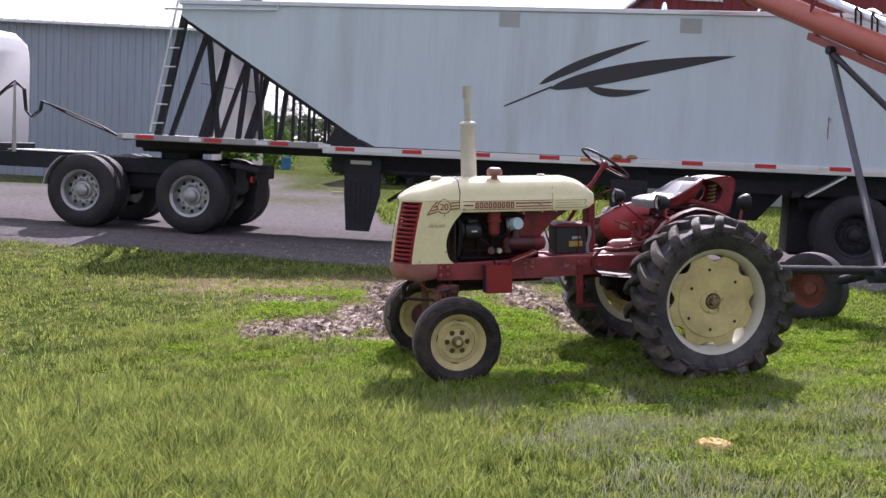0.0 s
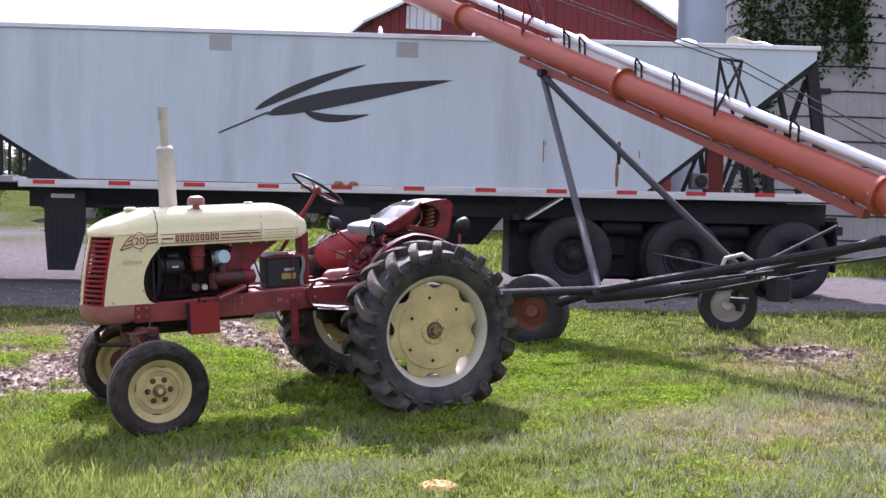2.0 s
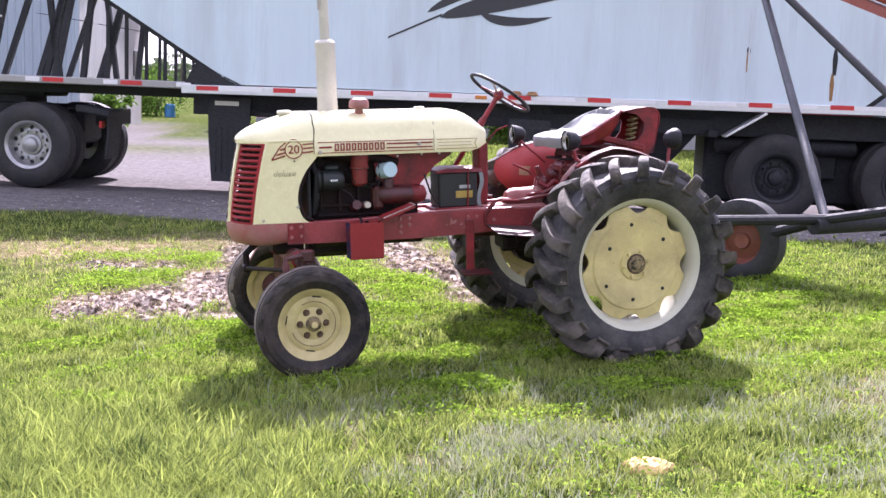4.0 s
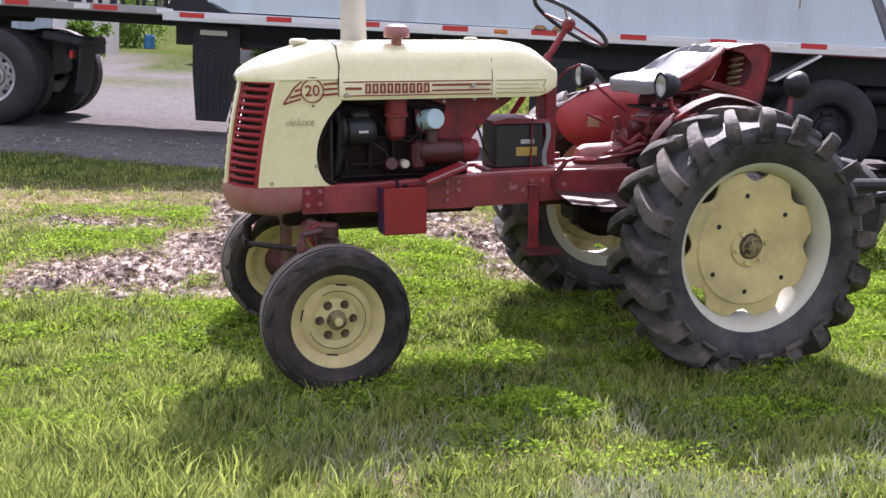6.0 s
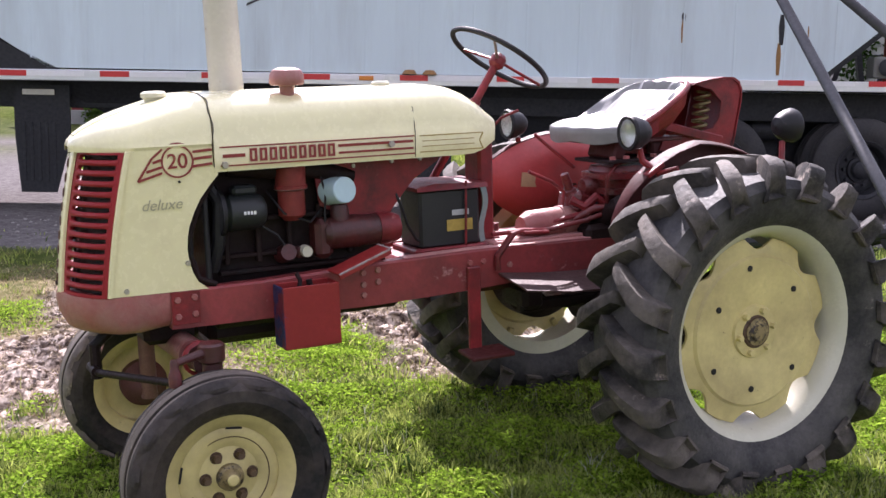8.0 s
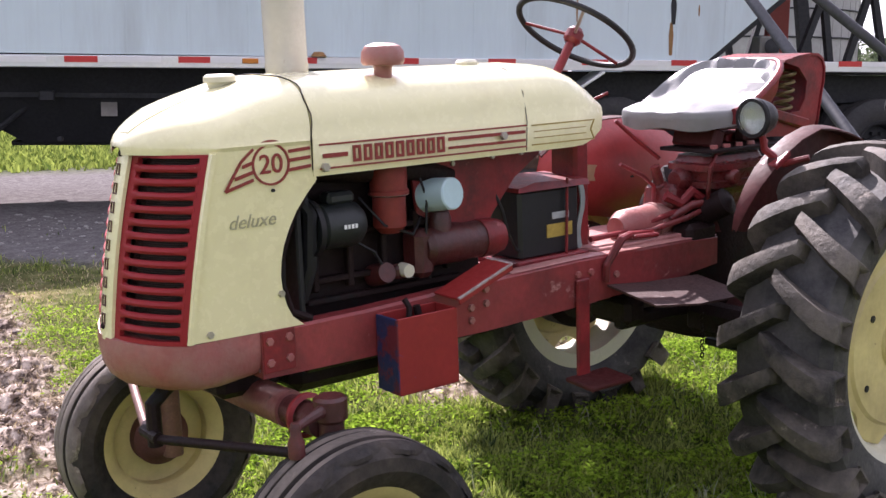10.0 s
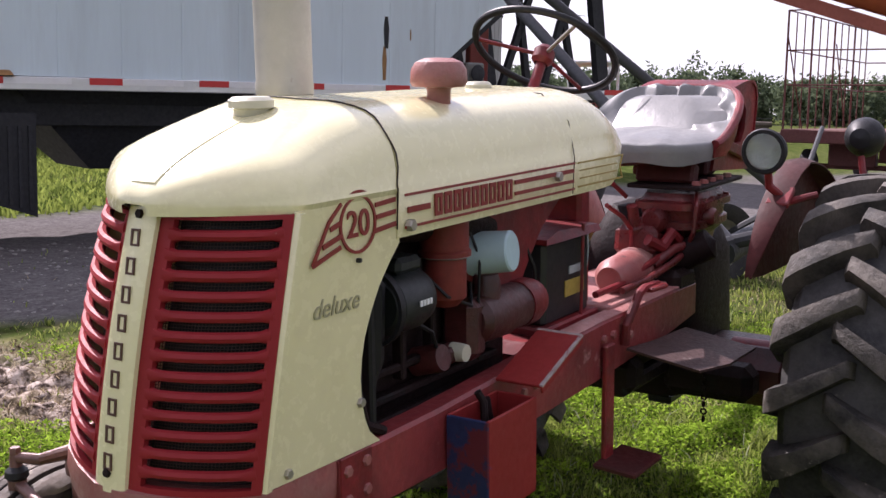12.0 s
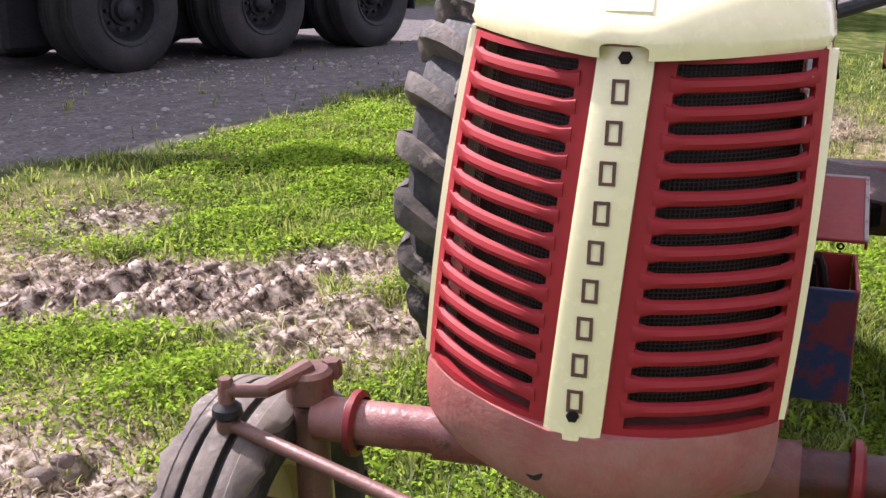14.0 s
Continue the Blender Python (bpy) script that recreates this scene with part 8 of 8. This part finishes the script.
    tagged(new("dry_grass", blades("dry_grass", x, y, 0.008 + 0.03 * rg.rand(len(x)), 0.004 + 0.0035 * rg.rand(len(x)), STRAW, rg, 2.0)), "straw-coloured dead grass lying in thin patches", "grass", kind="stuff")
    # slivers of dead stalk pressed flat on the torn ground
    x, y = scatter(rg, 130000, -3.0, 7.4, 9.8, 14.8)
    keep = rg.rand(len(x)) < np.clip(0.75 * churned(x, y, 1.2) * (0.6 + 0.6 * ripple(x, y, 9.0, 63)), 0, 1) * (1 - gravel(x, y))
    x, y = x[keep], y[keep]
    tagged(new("plant_litter", blades("plant_litter", x, y, 0.010 + 0.016 * rg.rand(len(x)), 0.005 + 0.009 * rg.rand(len(x)), LITTER, rg, 3.6)), "flattened brown and straw-coloured plant litter on mud", "litter", kind="stuff")
    # pale seeding tufts
    x, y = scatter(rg, 240000, -3.0, 7.0, 4.8, 11.5)
    pale = 1.3 * np.exp(-(((x - 1.0) / 1.0) ** 2 + ((y - 7.8) / 0.55) ** 2)) + 0.5 * np.exp(-(((x - 4.0) / 2.0) ** 2 + ((y - 7.6) / 1.4) ** 2)) + 0.22 * np.exp(-(((x + 1.0) / 1.5) ** 2 + ((y - 6.2) / 1.0) ** 2)) + 0.08 + 0.42 * smooth(9.2, 8.0, y) * smooth(-1.6, 0.8, x)
    keep = rg.rand(len(x)) < pale * np.clip(0.25 + 0.6 * ripple(x, y, 5.0, 58) + 0.3 * ripple(x, y, 12.0, 59), 0, 1) * (1 - gravel(x, y)) * (1 - np.clip(1.6 * mud(x, y), 0, 1))
    x, y = x[keep], y[keep]
    tagged(new("pale_grass", blades("pale_grass", x, y, 0.03 + 0.075 * rg.rand(len(x)), 0.0035 + 0.003 * rg.rand(len(x)), PALEG, rg, 0.9)), "pale grey-green seeding grass tufts", "grass", kind="stuff")
    # clover and weeds, in cushions
    x, y = scatter(rg, 1700000, -3.0, 6.0, 6.2, 13.6)
    near = smooth(-3.0, -1.6, x) * smooth(5.6, 3.6, x)
    lush = np.clip(0.30 + 0.45 * ripple(x, y, 1.9, 57) + 0.5 * np.exp(-((x - 1.1) / 1.7) ** 2 - ((y - 10.3) / 1.9) ** 2) + 0.4 * np.exp(-((x - 3.8) / 1.1) ** 2 - ((y - 10.0) / 1.6) ** 2), 0, 1)
    cush = np.clip(0.5 + 0.55 * ripple(x, y, 8.0, 64) + 0.35 * ripple(x, y, 19.0, 65), 0, 1.3)
    keep = rg.rand(len(x)) < near * (1 - 0.75 * smooth(8.8, 7.6, y)) * lush * (0.25 + 0.6 * cush) * (1 - np.clip(1.5 * mud(x, y), 0, 1)) * (1 - gravel(x, y)) * (1 - 0.75 * dry(x, y))
    x, y, cush = x[keep], y[keep], cush[keep]
    p = np.stack([x, y, ground_z(x, y) + rg.uniform(0.0, 1.0, len(x)) ** 0.7 * (0.012 + 0.06 * cush)], -1)
    tagged(new("clover", leaf_mesh("clover", p, 0.0125, CLOVER, rg, 0.55)), "low bright green clover and weeds", "weeds", kind="stuff")


def lumps(name, x, y, r, mat, rg, label, flat=0.6, sink=0.25, soft=True):
    """Many small uneven lumps in one mesh."""
    n = len(x)
    base = np.array([(0, 0, 1), (0.894, 0, 0.447), (0.276, 0.851, 0.447), (-0.724, 0.526, 0.447), (-0.724, -0.526, 0.447), (0.276, -0.851, 0.447), (0.724, 0.526, -0.447), (-0.276, 0.851, -0.447), (-0.894, 0, -0.447), (-0.276, -0.851, -0.447), (0.724, -0.526, -0.447), (0, 0, -1)])
    tris = np.array([(0, 1, 2), (0, 2, 3), (0, 3, 4), (0, 4, 5), (0, 5, 1), (1, 6, 2), (2, 7, 3), (3, 8, 4), (4, 9, 5), (5, 10, 1), (6, 7, 2), (7, 8, 3), (8, 9, 4), (9, 10, 5), (10, 6, 1)])
    v = base[None] * rg.uniform(0.65 if soft else 0.45, 1.25 if soft else 1.5, (n, 12, 1)) * r[:, None, None] * np.stack([rg.uniform(0.7, 1.5, n), rg.uniform(0.7, 1.3, n), np.full(n, flat)], -1)[:, None]
    a = rg.uniform(0, 6.283, n)
    c, s = np.cos(a)[:, None], np.sin(a)[:, None]
    v = np.stack([v[..., 0] * c - v[..., 1] * s + x[:, None], v[..., 0] * s + v[..., 1] * c + y[:, None], v[..., 2] + (ground_z(x, y) + r * flat * (1 - 2 * sink) * 0.5)[:, None]], -1).reshape(-1, 3)
    li = (np.arange(n)[:, None, None] * 12 + tris[None]).reshape(-1)
    me = bpy.data.meshes.new(name)
    me.vertices.add(len(v))
    me.vertices.foreach_set("co", v.astype(np.float32).ravel())
    me.loops.add(len(li))
    me.loops.foreach_set("vertex_index", li.astype(np.int32))
    me.polygons.add(len(li) // 3)
    me.polygons.foreach_set("loop_start", np.arange(0, len(li), 3, dtype=np.int32))
    me.polygons.foreach_set("use_smooth", np.ones(len(li) // 3, bool))
    me.update(calc_edges=True)
    me.materials.append(mat)
    return tagged(new(name, me), label, name, kind="stuff")


def build_clods():
    rg = np.random.RandomState(88)
    CLOD = material("dark_mud_clods", (0.17, 0.128, 0.106), 0.8, var=0.45, scale=9, bump=1.0, bump_scale=50, dirt=(0.27, 0.20, 0.165), dirt_amt=0.32)
    x, y = scatter(rg, 9000, -3.0, 7.4, 9.8, 14.6)
    keep = rg.rand(len(x)) < np.clip(mud(x, y), 0, 1) ** 1.2
    x, y = x[keep], y[keep]
    lumps("clods", x, y, 0.010 + 0.028 * rg.rand(len(x)) ** 2.2, CLOD, rg, "broken dark clods of drying mud", 0.5, 0.85, False)
    STONE = material("grey_stone", (0.28, 0.265, 0.25), 0.85, var=0.35, scale=12, bump=0.3)
    x, y = scatter(rg, 14000, -4.0, 8.0, 12.6, 18.0)
    keep = rg.rand(len(x)) < gravel(x, y) * 0.15
    x, y = x[keep], y[keep]
    lumps("gravel", x, y, 0.008 + 0.02 * rg.rand(len(x)) ** 3, STONE, rg, "loose grey gravel stones on the yard")


build_grass()
build_clods()
